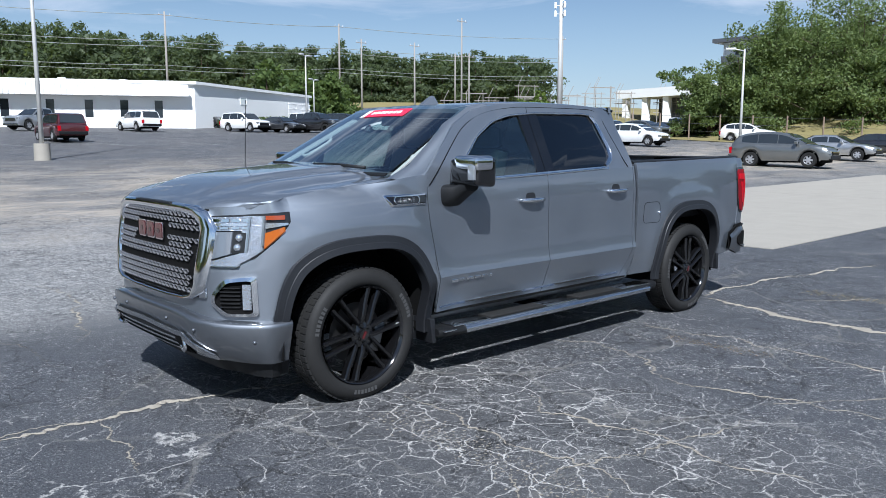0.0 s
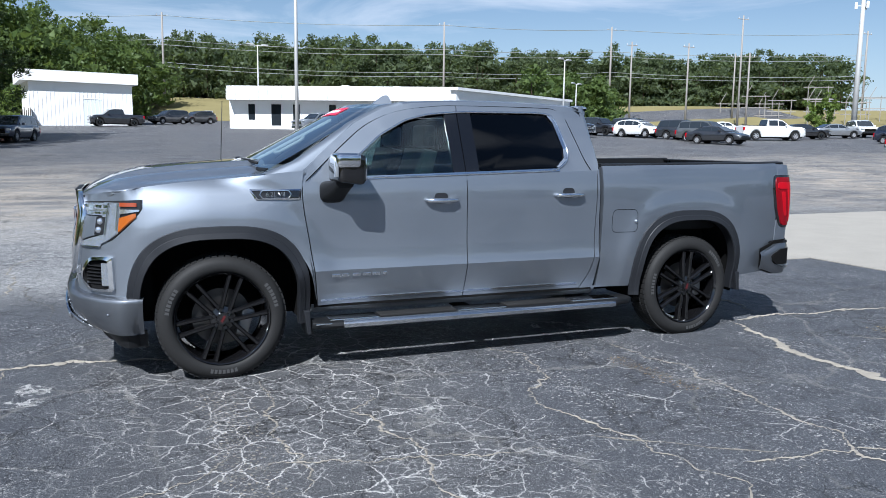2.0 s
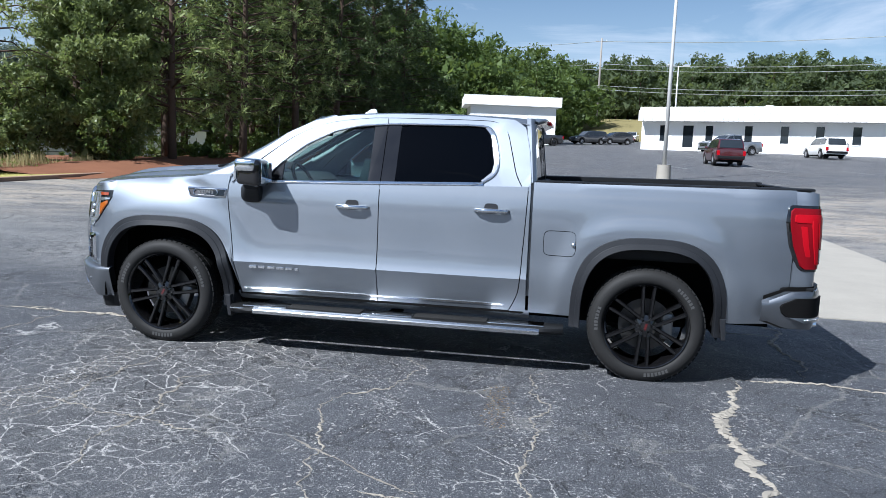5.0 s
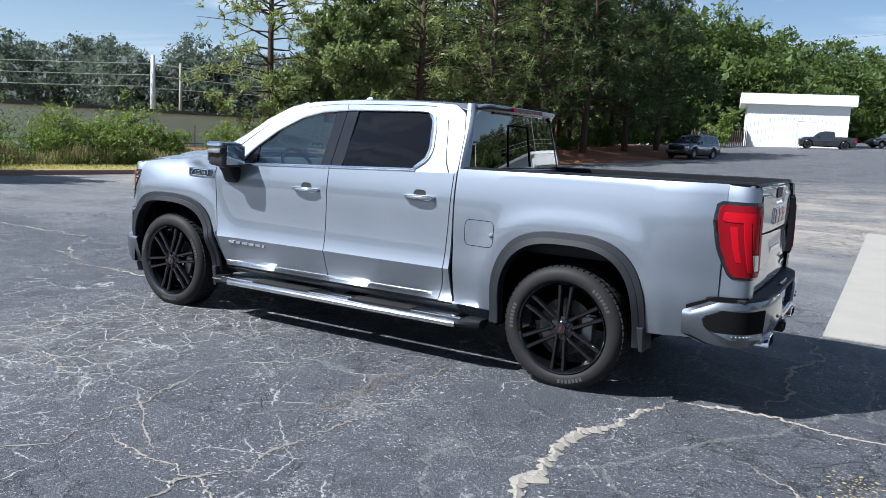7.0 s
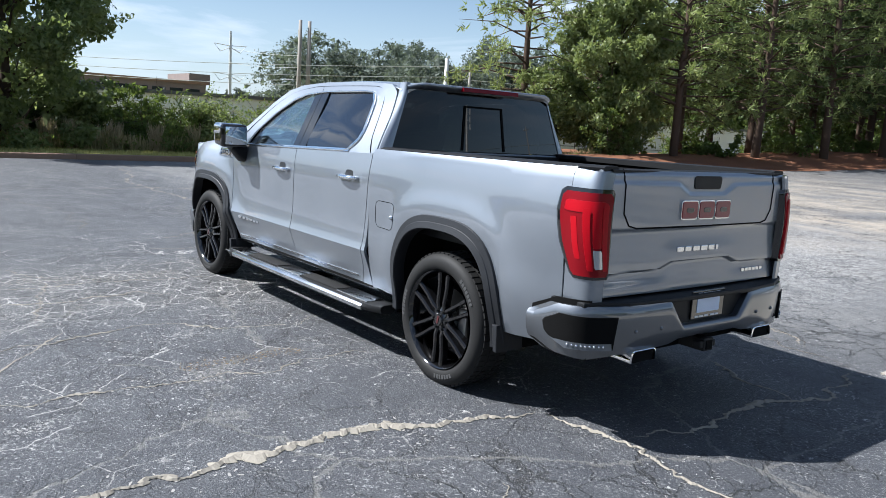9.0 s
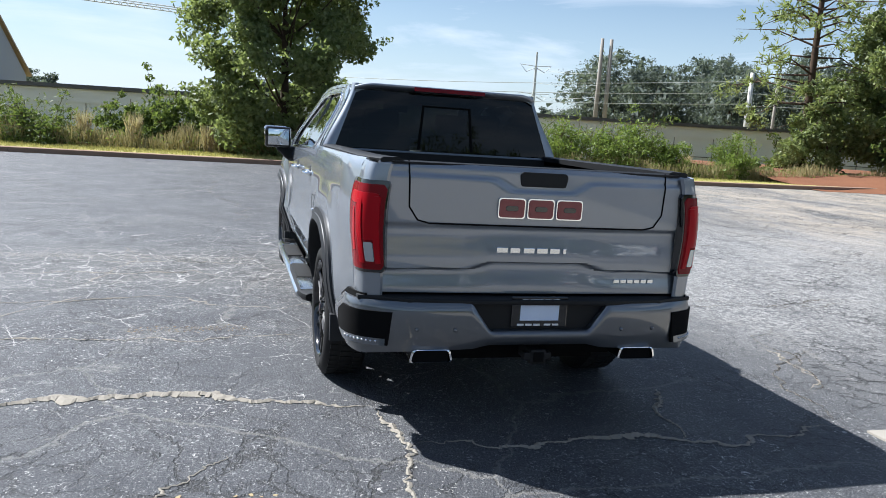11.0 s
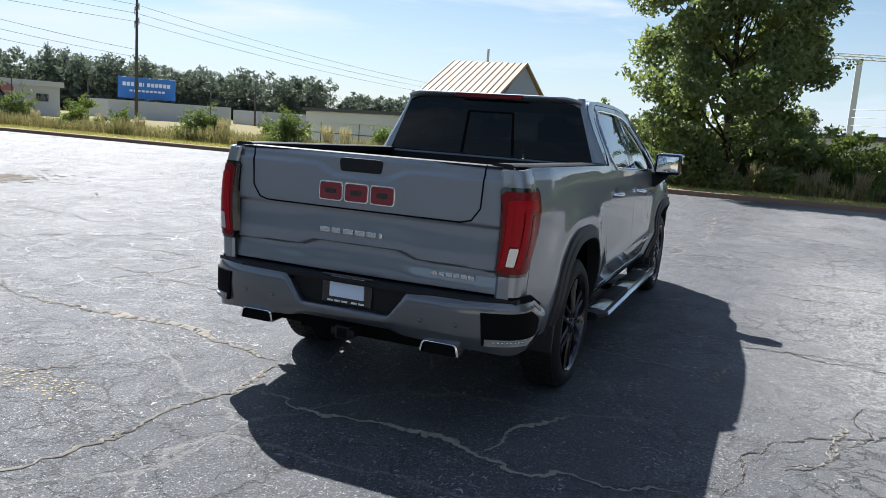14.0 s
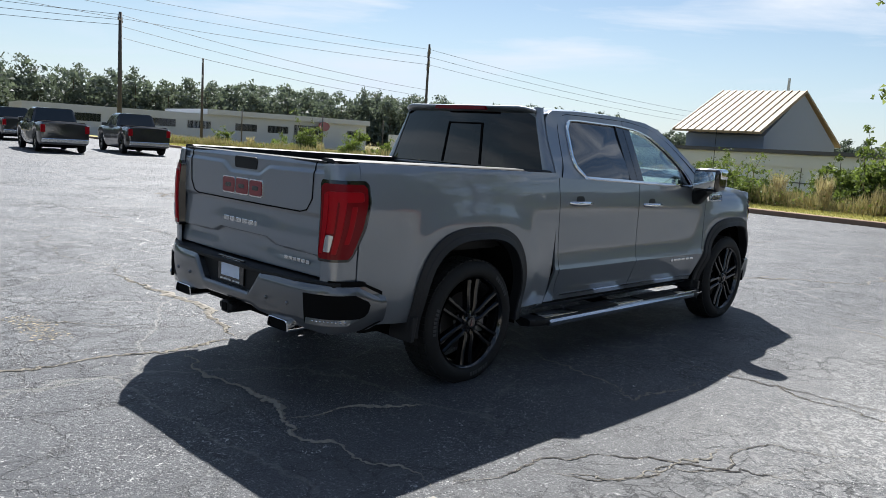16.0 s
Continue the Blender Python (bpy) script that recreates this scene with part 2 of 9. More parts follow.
M = {
    "asphalt": asphalt_mat(),
    "concrete": plain("pale_concrete", (0.29, 0.268, 0.228), 0.85, vary=0.22, grain=30, bump=0.003),
    "crack": plain("crack_sand", (0.245, 0.222, 0.182), 0.9, vary=0.3, grain=60, bump=0.004),
    "crack_dark": plain("crack_dirt", (0.045, 0.04, 0.035), 0.95, vary=0.3, grain=60, bump=0.004),
    "grass": plain("mown_grass", (0.34, 0.31, 0.10), 0.9, vary=0.35, grain=22, bump=0.02, spec=0.2),
    "straw": plain("pine_straw", (0.17, 0.075, 0.04), 0.95, vary=0.4, grain=16, bump=0.02, spec=0.2),
    "earth": plain("dry_earth", (0.20, 0.17, 0.075), 0.95, vary=0.35, grain=3, bump=0.02, spec=0.2),
    "kerb": plain("kerb_concrete", (0.24, 0.155, 0.105), 0.9, vary=0.25, grain=20, bump=0.004),
    "paint": car_paint("satin_steel_paint", (0.222, 0.246, 0.278), 0.95, 0.575),
    # darker copy of the body paint, the bumpers' shade put into its colour
    "bumper": car_paint("shaded_bumper_paint", (0.105, 0.114, 0.128), 0.85, 0.50),
    "chrome": plain("chrome", (0.78, 0.79, 0.8), 0.10, 1.0, vary=0.05),
    "grille_silver": plain("silver_grille_mesh", (0.36, 0.365, 0.38), 0.24, 0.8, vary=0.05),
    "satin": plain("satin_chrome", (0.62, 0.64, 0.66), 0.22, 1.0, vary=0.06),
    "black_gloss": plain("gloss_black", (0.005, 0.005, 0.0055), 0.10, vary=0.2, coat=0.7, spec=0.5),
    "black": plain("black_plastic", (0.0065, 0.007, 0.0078), 0.55, vary=0.25, grain=120, bump=0.0008, spec=0.3),
    "flare": plain("charcoal_flare", (0.012, 0.013, 0.0155), 0.5, vary=0.12, grain=150, bump=0.0006, spec=0.4),
    "rubber": plain("tyre_rubber", (0.019, 0.0188, 0.0184), 0.62, vary=0.35, grain=30, bump=0.001, spec=0.17),
    "rubber_mark": plain("tyre_mark", (0.045, 0.045, 0.045), 0.8, vary=0.2),
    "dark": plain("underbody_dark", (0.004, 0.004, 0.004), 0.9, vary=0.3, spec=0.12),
    "steel": plain("brushed_steel", (0.22, 0.22, 0.22), 0.4, 1.0, vary=0.15),
    "step_steel": plain("polished_step_plate", (0.72, 0.73, 0.75), 0.16, 1.0, vary=0.04),
    "lamp_facets": plain("faceted_lamp_reflector", (0.72, 0.74, 0.77), 0.12, 0.9, vary=0.1, grain=70, bump=0.012),
    "wheel_black": plain("gloss_black_wheel", (0.0045, 0.0045, 0.005), 0.16, vary=0.2, coat=0.35, spec=0.4),
    "rust": plain("brake_disc", (0.07, 0.068, 0.066), 0.4, 0.9, vary=0.3),
    "glass_front": glass_mat("clear_tint_glass", (0.66, 0.78, 0.77), 1.0, 0.05),
    "glass_wind": glass_mat("windscreen_glass", (0.78, 0.88, 0.87), 1.0, 0.05),
    "glass_dark": glass_mat("privacy_glass", (0.018, 0.020, 0.023), 1.0, 0.018),
    "lamp_inner": plain("lamp_reflector", (0.75, 0.77, 0.8), 0.15, 0.9, vary=0.08),
    "lamp_white": plain("lamp_white", (0.40, 0.42, 0.44), 0.14, 0.6, vary=0.05, coat=1.0),
    "amber": plain("amber_lens", (0.34, 0.085, 0.010), 0.15, vary=0.1, coat=1.0),
    "amber_dark": plain("dark_amber_lens", (0.26, 0.05, 0.018), 0.15, vary=0.1, coat=0.6),
    "lamp_dark": plain("lamp_bowl", (0.03, 0.031, 0.033), 0.2, 0.4, vary=0.15),
    "red_lens": plain("red_lens", (0.34, 0.002, 0.008), 0.3, vary=0.12, spec=0.15),
    "red_mid": plain("mid_red_lens", (0.17, 0.002, 0.006), 0.25, vary=0.12, spec=0.2),
    "red_dark": plain("dark_red_lens", (0.06, 0.003, 0.004), 0.10, vary=0.12, coat=1.0),
    "red": plain("red_enamel", (0.20, 0.010, 0.020), 0.3, vary=0.1, coat=0.5),
    "sticker": plain("red_sticker", (0.62, 0.02, 0.06), 0.45, vary=0.06),
    "white": plain("white_print", (0.75, 0.75, 0.74), 0.5, vary=0.05),
    "blue_print": plain("pale_blue_print", (0.62, 0.70, 0.84), 0.4, vary=0.04),
    "headliner": plain("pale_trim_plastic", (0.40, 0.41, 0.40), 0.8, vary=0.1, grain=80, bump=0.0006),
    "seat": plain("dark_leather", (0.035, 0.034, 0.034), 0.5, vary=0.2, grain=60, bump=0.001),
    "dash": plain("dash_plastic", (0.07, 0.07, 0.072), 0.6, vary=0.2),
    "mirror": plain("mirror_glass", (0.8, 0.82, 0.83), 0.02, 1.0, vary=0.01),
    "white_wall": plain("white_painted_metal", (0.80, 0.80, 0.78), 0.6, vary=0.05, grain=5, bump=0.001),
    "white_trim": plain("white_fascia", (0.78, 0.78, 0.76), 0.55, vary=0.05, grain=5),
    "grey_wall": plain("grey_panel_wall", (0.66, 0.70, 0.69), 0.7, vary=0.08, grain=4, bump=0.002),
    "roof_dark": plain("dark_roof_edge", (0.07, 0.075, 0.085), 0.5, vary=0.15),
    "roof_tan": plain("tan_metal_roof", (0.29, 0.215, 0.125), 0.6, 0.0, vary=0.14, grain=3),
    "barn_wall": plain("pale_blue_grey_wall", (0.50, 0.52, 0.54), 0.7, vary=0.06, grain=4),
    "gable": plain("blue_grey_cladding", (0.25, 0.29, 0.36), 0.7, vary=0.06, grain=4),
    "window": plain("dark_window_glass", (0.02, 0.025, 0.03), 0.08, vary=0.2, coat=0.5),
    "pole": plain("galvanised_pole", (0.50, 0.50, 0.48), 0.5, 0.3, vary=0.1, grain=6),
    "wood_pole": plain("grey_timber_pole", (0.26, 0.24, 0.215), 0.85, vary=0.2, grain=8, bump=0.004),
    "dark_pole": plain("dark_timber_pole", (0.085, 0.075, 0.065), 0.85, vary=0.2, grain=8, bump=0.004),
    "wire": plain("overhead_wire", (0.06, 0.06, 0.062), 0.6, vary=0.1),
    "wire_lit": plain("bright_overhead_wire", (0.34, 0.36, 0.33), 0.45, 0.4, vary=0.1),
    "bark": plain("pine_bark", (0.075, 0.052, 0.038), 0.95, vary=0.35, grain=9, bump=0.02, spec=0.2),
    "crane": plain("pale_crane_steel", (0.52, 0.55, 0.56), 0.6, vary=0.1),
    "blue_sign": plain("blue_billboard", (0.035, 0.16, 0.42), 0.6, vary=0.08),
    "brick": plain("brown_brick", (0.20, 0.165, 0.15), 0.9, vary=0.25, grain=10),
    "wood_fence": plain("weathered_fence", (0.20, 0.15, 0.11), 0.9, vary=0.3, grain=12, bump=0.004),
    "roof_seam": plain("tan_roof_seam", (0.33, 0.24, 0.135), 0.6, vary=0.1),
    "yellow": plain("worn_yellow_paint", (0.34, 0.27, 0.14), 0.85, vary=0.3, grain=25),
    "silt": plain("washed_silt", (0.15, 0.125, 0.095), 0.95, vary=0.25, grain=20),
    "flake": plain("pale_aggregate", (0.33, 0.32, 0.30), 0.9, vary=0.3, grain=60),
    "rusty": plain("rusty_grit", (0.20, 0.135, 0.065), 0.95, vary=0.3, grain=60),
    "line": plain("worn_white_line", (0.42, 0.42, 0.40), 0.85, vary=0.35, grain=25),
}

# ---- mesh helpers ----
def part(name, bm, mat, parent=None, label="", smooth=False, sharp=40.0):
    """Links a bmesh as one mesh object, under a thing or a part where one is given."""
    me = bpy.data.meshes.new(name)
    if smooth:
        lim = radians(sharp)
        for f in bm.faces:
            f.smooth = True
        for e in bm.edges:
            if len(e.link_faces) == 2 and e.calc_face_angle(0.0) > lim:
                e.smooth = False
    bm.to_mesh(me)
    bm.free()
    me.materials.append(M[mat] if isinstance(mat, str) else mat)
    ob = new(name, me)
    if parent is not None:
        ob.parent = parent
    if label:
        ob["label"] = label
    return ob


def thing(name, label, category, at=(0, 0, 0), turn=0.0, group="", kind=""):
    ob = new(name)
    ob.empty_display_size = 0.2
    ob.matrix_basis = pose(*at, 0, 0, turn)
    return tagged(ob, label, category, group, kind)


def grid(bm, nu, nv, fn, flip=False):
    """Faces over a net of (nu+1) x (nv+1) points fn(u, v), u and v from 0 to 1."""
    vs = [[bm.verts.new(fn(i / nu, j / nv)) for j in range(nv + 1)] for i in range(nu + 1)]
    for i in range(nu):
        for j in range(nv):
            q = (vs[i][j], vs[i + 1][j], vs[i + 1][j + 1], vs[i][j + 1])
            bm.faces.new(q[::-1] if flip else q)
    return vs


def flange(bm, dx=0.0, dy=0.0, dz=0.0):
    """Turns the open rim of a sheet inwards, so that it has an edge of real depth."""
    rim = [e for e in bm.edges if len(e.link_faces) == 1]
    got = bmesh.ops.extrude_edge_only(bm, edges=rim)
    bmesh.ops.translate(bm, verts=[v for v in got["geom"] if isinstance(v, bmesh.types.BMVert)], vec=(dx, dy, dz))
    for e in rim:
        e.smooth = False
    bmesh.ops.recalc_face_normals(bm, faces=bm.faces)


def box(bm, x0, x1, y0, y1, z0, z1, bevel=0.0, seg=2):
    r = bmesh.ops.create_cube(bm, size=1.0)
    bmesh.ops.scale(bm, verts=r["verts"], vec=(x1 - x0, y1 - y0, z1 - z0))
    bmesh.ops.translate(bm, verts=r["verts"], vec=((x0 + x1) / 2, (y0 + y1) / 2, (z0 + z1) / 2))
    if bevel:
        es = list({e for v in r["verts"] for e in v.link_edges})
        bmesh.ops.bevel(bm, geom=es, offset=bevel, segments=seg, affect="EDGES", profile=0.6)


def prism(bm, pts, axis, a, b, bevel=0.0):
    """A polygon in the two other axes, drawn out along axis from a to b."""
    def at3(p, d):
        q = list(p)
        q.insert("xyz".index(axis), d)
        return q
    lo = [bm.verts.new(at3(p, a)) for p in pts]
    hi = [bm.verts.new(at3(p, b)) for p in pts]
    n = len(pts)
    fs = [bm.faces.new(lo[::-1]), bm.faces.new(hi)]
    for i in range(n):
        fs.append(bm.faces.new((lo[i], lo[(i + 1) % n], hi[(i + 1) % n], hi[i])))
    bmesh.ops.recalc_face_normals(bm, faces=fs)
    if bevel:
        es = [e for e in {e for f in fs[:2] for e in f.edges}]
        bmesh.ops.bevel(bm, geom=es, offset=bevel, segments=2, affect="EDGES", profile=0.6)


def tube(bm, pts, r, n=8, closed=False, flat=None, caps=True):
    """A round bar along points. r: one radius or one for each point. flat: scale of the section along z."""
    P = [Vector(p) for p in pts]
    N = len(P)
    rad = r if hasattr(r, "__len__") else [r] * N
    rings = []
    side = None
    for i, p in enumerate(P):
        a = P[(i - 1) % N] if (closed or i) else p
        c = P[(i + 1) % N] if (closed or i < N - 1) else p
        d = (c - a).normalized()
        ref = side if side is not None else (Vector((0, 0, 1)) if abs(d.z) < 0.9 else Vector((1, 0, 0)))
        u = (ref - d * ref.dot(d)).normalized()
        side = u
        w = d.cross(u)
        rings.append([bm.verts.new(p + (u * math.cos(2 * math.pi * k / n) * (flat or 1) + w * math.sin(2 * math.pi * k / n)) * rad[i]) for k in range(n)])
    for i in range(N if closed else N - 1):
        A, B = rings[i], rings[(i + 1) % N]
        for k in range(n):
            bm.faces.new((A[k], A[(k + 1) % n], B[(k + 1) % n], B[k]))
    if caps and not closed:
        bm.faces.new(rings[0][::-1])
        bm.faces.new(rings[-1])


def lathe(bm, prof, axis="y", n=48, centre=(0, 0, 0)):
    """Turns a profile of (along, radius) about an axis."""
    rings = []
    for d, r in prof:
        ring = []
        for k in range(n):
            a = 2 * math.pi * k / n
            p = {"x": (d, r * math.cos(a), r * math.sin(a)), "y": (r * math.cos(a), d, r * math.sin(a)), "z": (r * math.cos(a), r * math.sin(a), d)}[axis]
            ring.append(bm.verts.new((p[0] + centre[0], p[1] + centre[1], p[2] + centre[2])))
        rings.append(ring)
    for A, B in zip(rings, rings[1:]):
        for k in range(n):
            bm.faces.new((A[k], A[(k + 1) % n], B[(k + 1) % n], B[k]))
    bmesh.ops.recalc_face_normals(bm, faces=bm.faces)


def curve_at(knots, s):
    """Smooth value (a number or a tuple) at s along knots [(s, value), ...] (Catmull-Rom)."""
    ks = [k[0] for k in knots]
    i = max(0, min(len(ks) - 2, int(np.searchsorted(ks, s)) - 1))
    s = max(ks[0], min(ks[-1], s))
    h = ks[i + 1] - ks[i]
    f = (s - ks[i]) / h
    V = [np.atleast_1d(np.array(k[1], float)) for k in knots]
    m0 = (V[i + 1] - V[i - 1]) / (ks[i + 1] - ks[i - 1]) if i > 0 else (V[1] - V[0]) / (ks[1] - ks[0])
    m1 = (V[i + 2] - V[i]) / (ks[i + 2] - ks[i]) if i + 2 < len(ks) else (V[-1] - V[-2]) / (ks[-1] - ks[-2])
    f2, f3 = f * f, f * f * f
    r = V[i] * (2 * f3 - 3 * f2 + 1) + m0 * h * (f3 - 2 * f2 + f) + V[i + 1] * (-2 * f3 + 3 * f2) + m1 * h * (f3 - f2)
    return float(r[0]) if r.size == 1 else tuple(float(x) for x in r)


def line_at(knots, s):
    return float(np.interp(s, [k[0] for k in knots], [k[1] for k in knots]))


def rounded(pts, r, n=5):
    """A closed outline with its corners rounded; r is one radius or one for each corner."""
    out = []
    N = len(pts)
    for i, p in enumerate(pts):
        rr = r[i] if hasattr(r, "__len__") else r
        p, a, c = Vector(p), Vector(pts[i - 1]), Vector(pts[(i + 1) % N])
        if rr <= 0:
            out.append(tuple(p))
            continue
        ra = min(rr, (a - p).length * 0.45)
        rc = min(rr, (c - p).length * 0.45)
        s, e = p + (a - p).normalized() * ra, p + (c - p).normalized() * rc
        for k in range(n + 1):
            f = k / n
            out.append(tuple(s * (1 - f) ** 2 + p * 2 * f * (1 - f) + e * f * f))
    return out


def resample(pts, n):
    """n points at even steps round a closed outline."""
    P = [np.array(p, float) for p in pts] + [np.array(pts[0], float)]
    L = np.concatenate([[0], np.cumsum([np.linalg.norm(b - a) for a, b in zip(P, P[1:])])])
    A = np.array(P)
    return [tuple(np.interp(s, L, A[:, j]) for j in range(A.shape[1])) for s in np.linspace(0, L[-1], n, endpoint=False)]


def mirrored(ob_or_bm):
    bmesh.ops.scale(ob_or_bm, vec=(1, -1, 1), verts=ob_or_bm.verts)
    bmesh.ops.reverse_faces(ob_or_bm, faces=ob_or_bm.faces)
    return ob_or_bm


def both(name, make, mat, parent, label="", smooth=True, sharp=40.0):
    """The part on the driver's side (y below 0) and its mirror image."""
    out = []
    for side in (0, 1):
        bm = bmesh.new()
        make(bm)
        if side:
            mirrored(bm)
        out.append(part(name, bm, mat, parent, label, smooth, sharp))
    return out


def letters(name, text, size, mat, parent, m, depth=0.004, label=""):
    cu = bpy.data.curves.new(name, "FONT")
    cu.body, cu.size, cu.extrude = text, size, depth
    cu.align_x, cu.align_y = "CENTER", "CENTER"
    tmp = bpy.data.objects.new(name, cu)
    me = bpy.data.meshes.new_from_object(tmp)
    bpy.data.objects.remove(tmp)
    me.materials.append(M[mat])
    ob = new(name, me)
    ob.parent = parent
    ob.matrix_basis = m
    if label:
        ob["label"] = label
    return ob

# ---- ground ----
def sstep(a, b, x):
    f = max(0.0, min(1.0, (x - a) / (b - a)))
    return f * f * (3 - 2 * f)


def land_z(x, y):
    """Height of the land: flat round the stall, rising to the north, a bank at its end, a dip past the west kerb."""
    q = (0.9 * y + 0.35 * x - 18) / 6
    z = min(0.3 * max(0.0, (q if q > 20 else math.log1p(math.exp(q))) - 0.12), 4.7)
    z += 6.0 * sstep(128, 165, 0.96 * y + 0.28 * x)
    z *= sstep(-60, -25, x)
    return z - 0.9 * sstep(-17.5, -26, x)


def spread(a, b, n, p=2.2):
    """n+1 stops from a to b, dense round zero."""
    out = []
    for k in range(n + 1):
        f = 2 * k / n - 1
        out.append(math.copysign(abs(f) ** p, f) * (b if f > 0 else -a))
    return out


def sheet(bm, xs, ys, lift=0.0):
    vs = [[bm.verts.new((x, y, land_z(x, y) + lift)) for y in ys] for x in xs]
    for i in range(len(xs) - 1):
        for j in range(len(ys) - 1):
            bm.faces.new((vs[i][j], vs[i + 1][j], vs[i + 1][j + 1], vs[i][j + 1]))


KERB_X = -16.4
bm = bmesh.new()
sheet(bm, spread(-900, 900, 90), spread(-900, 900, 90), -0.09)
tagged(part("ground", bm, "earth", smooth=True), "dry grassy earth round the parking lot, out to the horizon", "ground", kind="structure")
bm = bmesh.new()
xs = [KERB_X + 0.12] + [-14 + 3.5 * k for k in range(40)] + [128]
ys = [-95 + 5 * k for k in range(17)] + [-10 + 3 * k for k in range(40)] + [112, 118, 124, 128]
sheet(bm, xs, ys)
tagged(part("parking_lot", bm, "asphalt", smooth=True), "cracked, weathered dark asphalt parking lot", "parking lot", kind="structure")

# concrete apron beside the stall
bm = bmesh.new()
for x0, x1, y0, y1 in ((5.12, 8.44, 2.06, 13.5), (8.45, 20.0, 0.37, 7.2), (20.02, 33.0, 0.37, 7.2)):
    n = 6
    grid(bm, n, n, lambda u, v: (x0 + (x1 - x0) * u, y0 + (y1 - y0) * v, land_z(x0 + (x1 - x0) * u, y0 + (y1 - y0) * v) + 0.012))
flange(bm, dz=-0.03)
tagged(part("concrete_apron", bm, "concrete"), "pale concrete slab let into the asphalt", "pavement", kind="structure")

# kerb and verge on the west side
bm = bmesh.new()
for k in range(44):
    y0 = -90 + 3.05 * k
    x0 = KERB_X
    prism(bm, [(x0 - 0.16, -0.12), (x0 + 0.12, -0.12), (x0 + 0.10, 0.135), (x0 + 0.07, 0.15), (x0 - 0.16, 0.15)], "y", y0, y0 + 3.04)
for v in bm.verts:
    v.co.z += land_z(v.co.x, v.co.y) if v.co.y > 14 else 0.0
tagged(part("kerb", bm, "kerb"), "weathered concrete kerb along the verge", "kerb", kind="structure")
bm = bmesh.new()
for k in range(40):
    y0, y1 = -90 + 3.3 * k, -86.7 + 3.3 * k
    def fn(u, v):
        x, y = KERB_X - 0.15 - 6.0 * u, y0 + (y1 - y0) * v
        return (x, y, max(0.0, land_z(x, y) if y > 14 else 0) + 0.13 - 0.5 * sstep(0.3, 1.0, u) + 0.02 * noise.noise(Vector((x * 2, y * 2, 0))))
    grid(bm, 5, 3, fn)
bmesh.ops.remove_doubles(bm, verts=bm.verts, dist=0.001)
tagged(part("verge", bm, "grass", smooth=True), "mown yellow-green grass verge behind the kerb", "verge", kind="structure")

# bed of pine straw under the pines
bm = bmesh.new()
def straw_fn(u, v):
    y = 20 + 46 * v
    edge = -12.6 + 5.2 * sstep(30, 62, y) - 3.0 * sstep(28, 20, y) + 0.7 * noise.noise(Vector((y * 0.35, 3, 0)))
    x = edge - 17 * u
    return (x, y, max(land_z(x, y), 0.0 if x > -30 else -0.5) + 0.012 + 0.55 * sstep(0.0, 0.35, u) + 0.08 * noise.noise(Vector((x, y, 5))) * sstep(0, 0.1, u))
grid(bm, 18, 40, straw_fn, flip=True)
tagged(part("pine_straw_bed", bm, "straw", smooth=True), "raised bed of rust-brown pine straw under the pines", "planting bed", kind="structure")


# ---- buildings ----
def wall_block(name, pts, z0, z1, mat, parent, label=""):
    bm = bmesh.new()
    prism(bm, pts, "z", z0, z1)
    return part(name, bm, mat, parent, label)


def ribs_along(parent, a, c, z0, z1, step, mat, out=0.03):
    """Upright ribs of a metal wall from a to c."""
    a, c = Vector(a), Vector(c)
    d = (c - a).normalized()
    nrm = Vector((d.y, -d.x)) * out
    n = int((c - a).length / step)
    bm = bmesh.new()
    for k in range(n + 1):
        p = a + d * step * k
        prism(bm, [tuple(p), tuple(p + d * 0.05), tuple(p + d * 0.05 + nrm), tuple(p + nrm)], "z", z0, z1)
    return tagged(part("wall_ribs", bm, mat, parent), kind="stuff")


def opening(parent, a, c, f, w, z0, z1, name="window", mat="window", label="dark glass", frame_mat="white_trim", out=0.05):
    """A window or door in the wall from a to c, its middle at f of the wall's length."""
    a, c = Vector(a), Vector(c)
    d = (c - a).normalized()
    nrm = Vector((d.y, -d.x))
    p = a + (c - a) * f - d * w / 2
    bm = bmesh.new()
    q = p + nrm * out
    for (s0, s1, h0, h1) in ((-0.07, 0.0, z0 - 0.07, z1 + 0.07), (w, w + 0.07, z0 - 0.07, z1 + 0.07), (0, w, z1, z1 + 0.07), (0, w, z0 - 0.07, z0)):
        prism(bm, [tuple(p + d * s0), tuple(p + d * s1), tuple(q + d * s1), tuple(q + d * s0)], "z", h0, h1)
    o = part(name, bm, frame_mat, parent, label)
    bm = bmesh.new()
    r = p + nrm * 0.015
    prism(bm, [tuple(p), tuple(p + d * w), tuple(r + d * w), tuple(r)], "z", z0, z1)
    part("pane" if name == "window" else "leaf", bm, mat, o)
    return o


# hut to the north
hut = thing("utility_building", "small white metal-clad utility building with a deep roof fascia", "building")
HZ = 2.9
wall_block("wall", [(-10.4, 91.2), (0.2, 93.2), (-1.4, 101.5), (-12.0, 99.5)], HZ - 0.4, 8.2, "white_wall", hut)
ribs_along(hut, (-10.4, 91.2), (0.2, 93.2), HZ, 7.9, 0.42, "white_wall")
bm = bmesh.new()
prism(bm, [(-11.1, 90.4), (0.9, 92.7), (-1.0, 102.4), (-12.9, 100.2)], "z", 7.9, 9.1)
part("roof", bm, "white_trim", hut, "deep white fascia and flat roof")
opening(hut, (-10.4, 91.2), (0.2, 93.2), 0.60, 2.0, HZ, HZ + 3.2, "door", "grey_wall", "grey roller door", "white_trim")
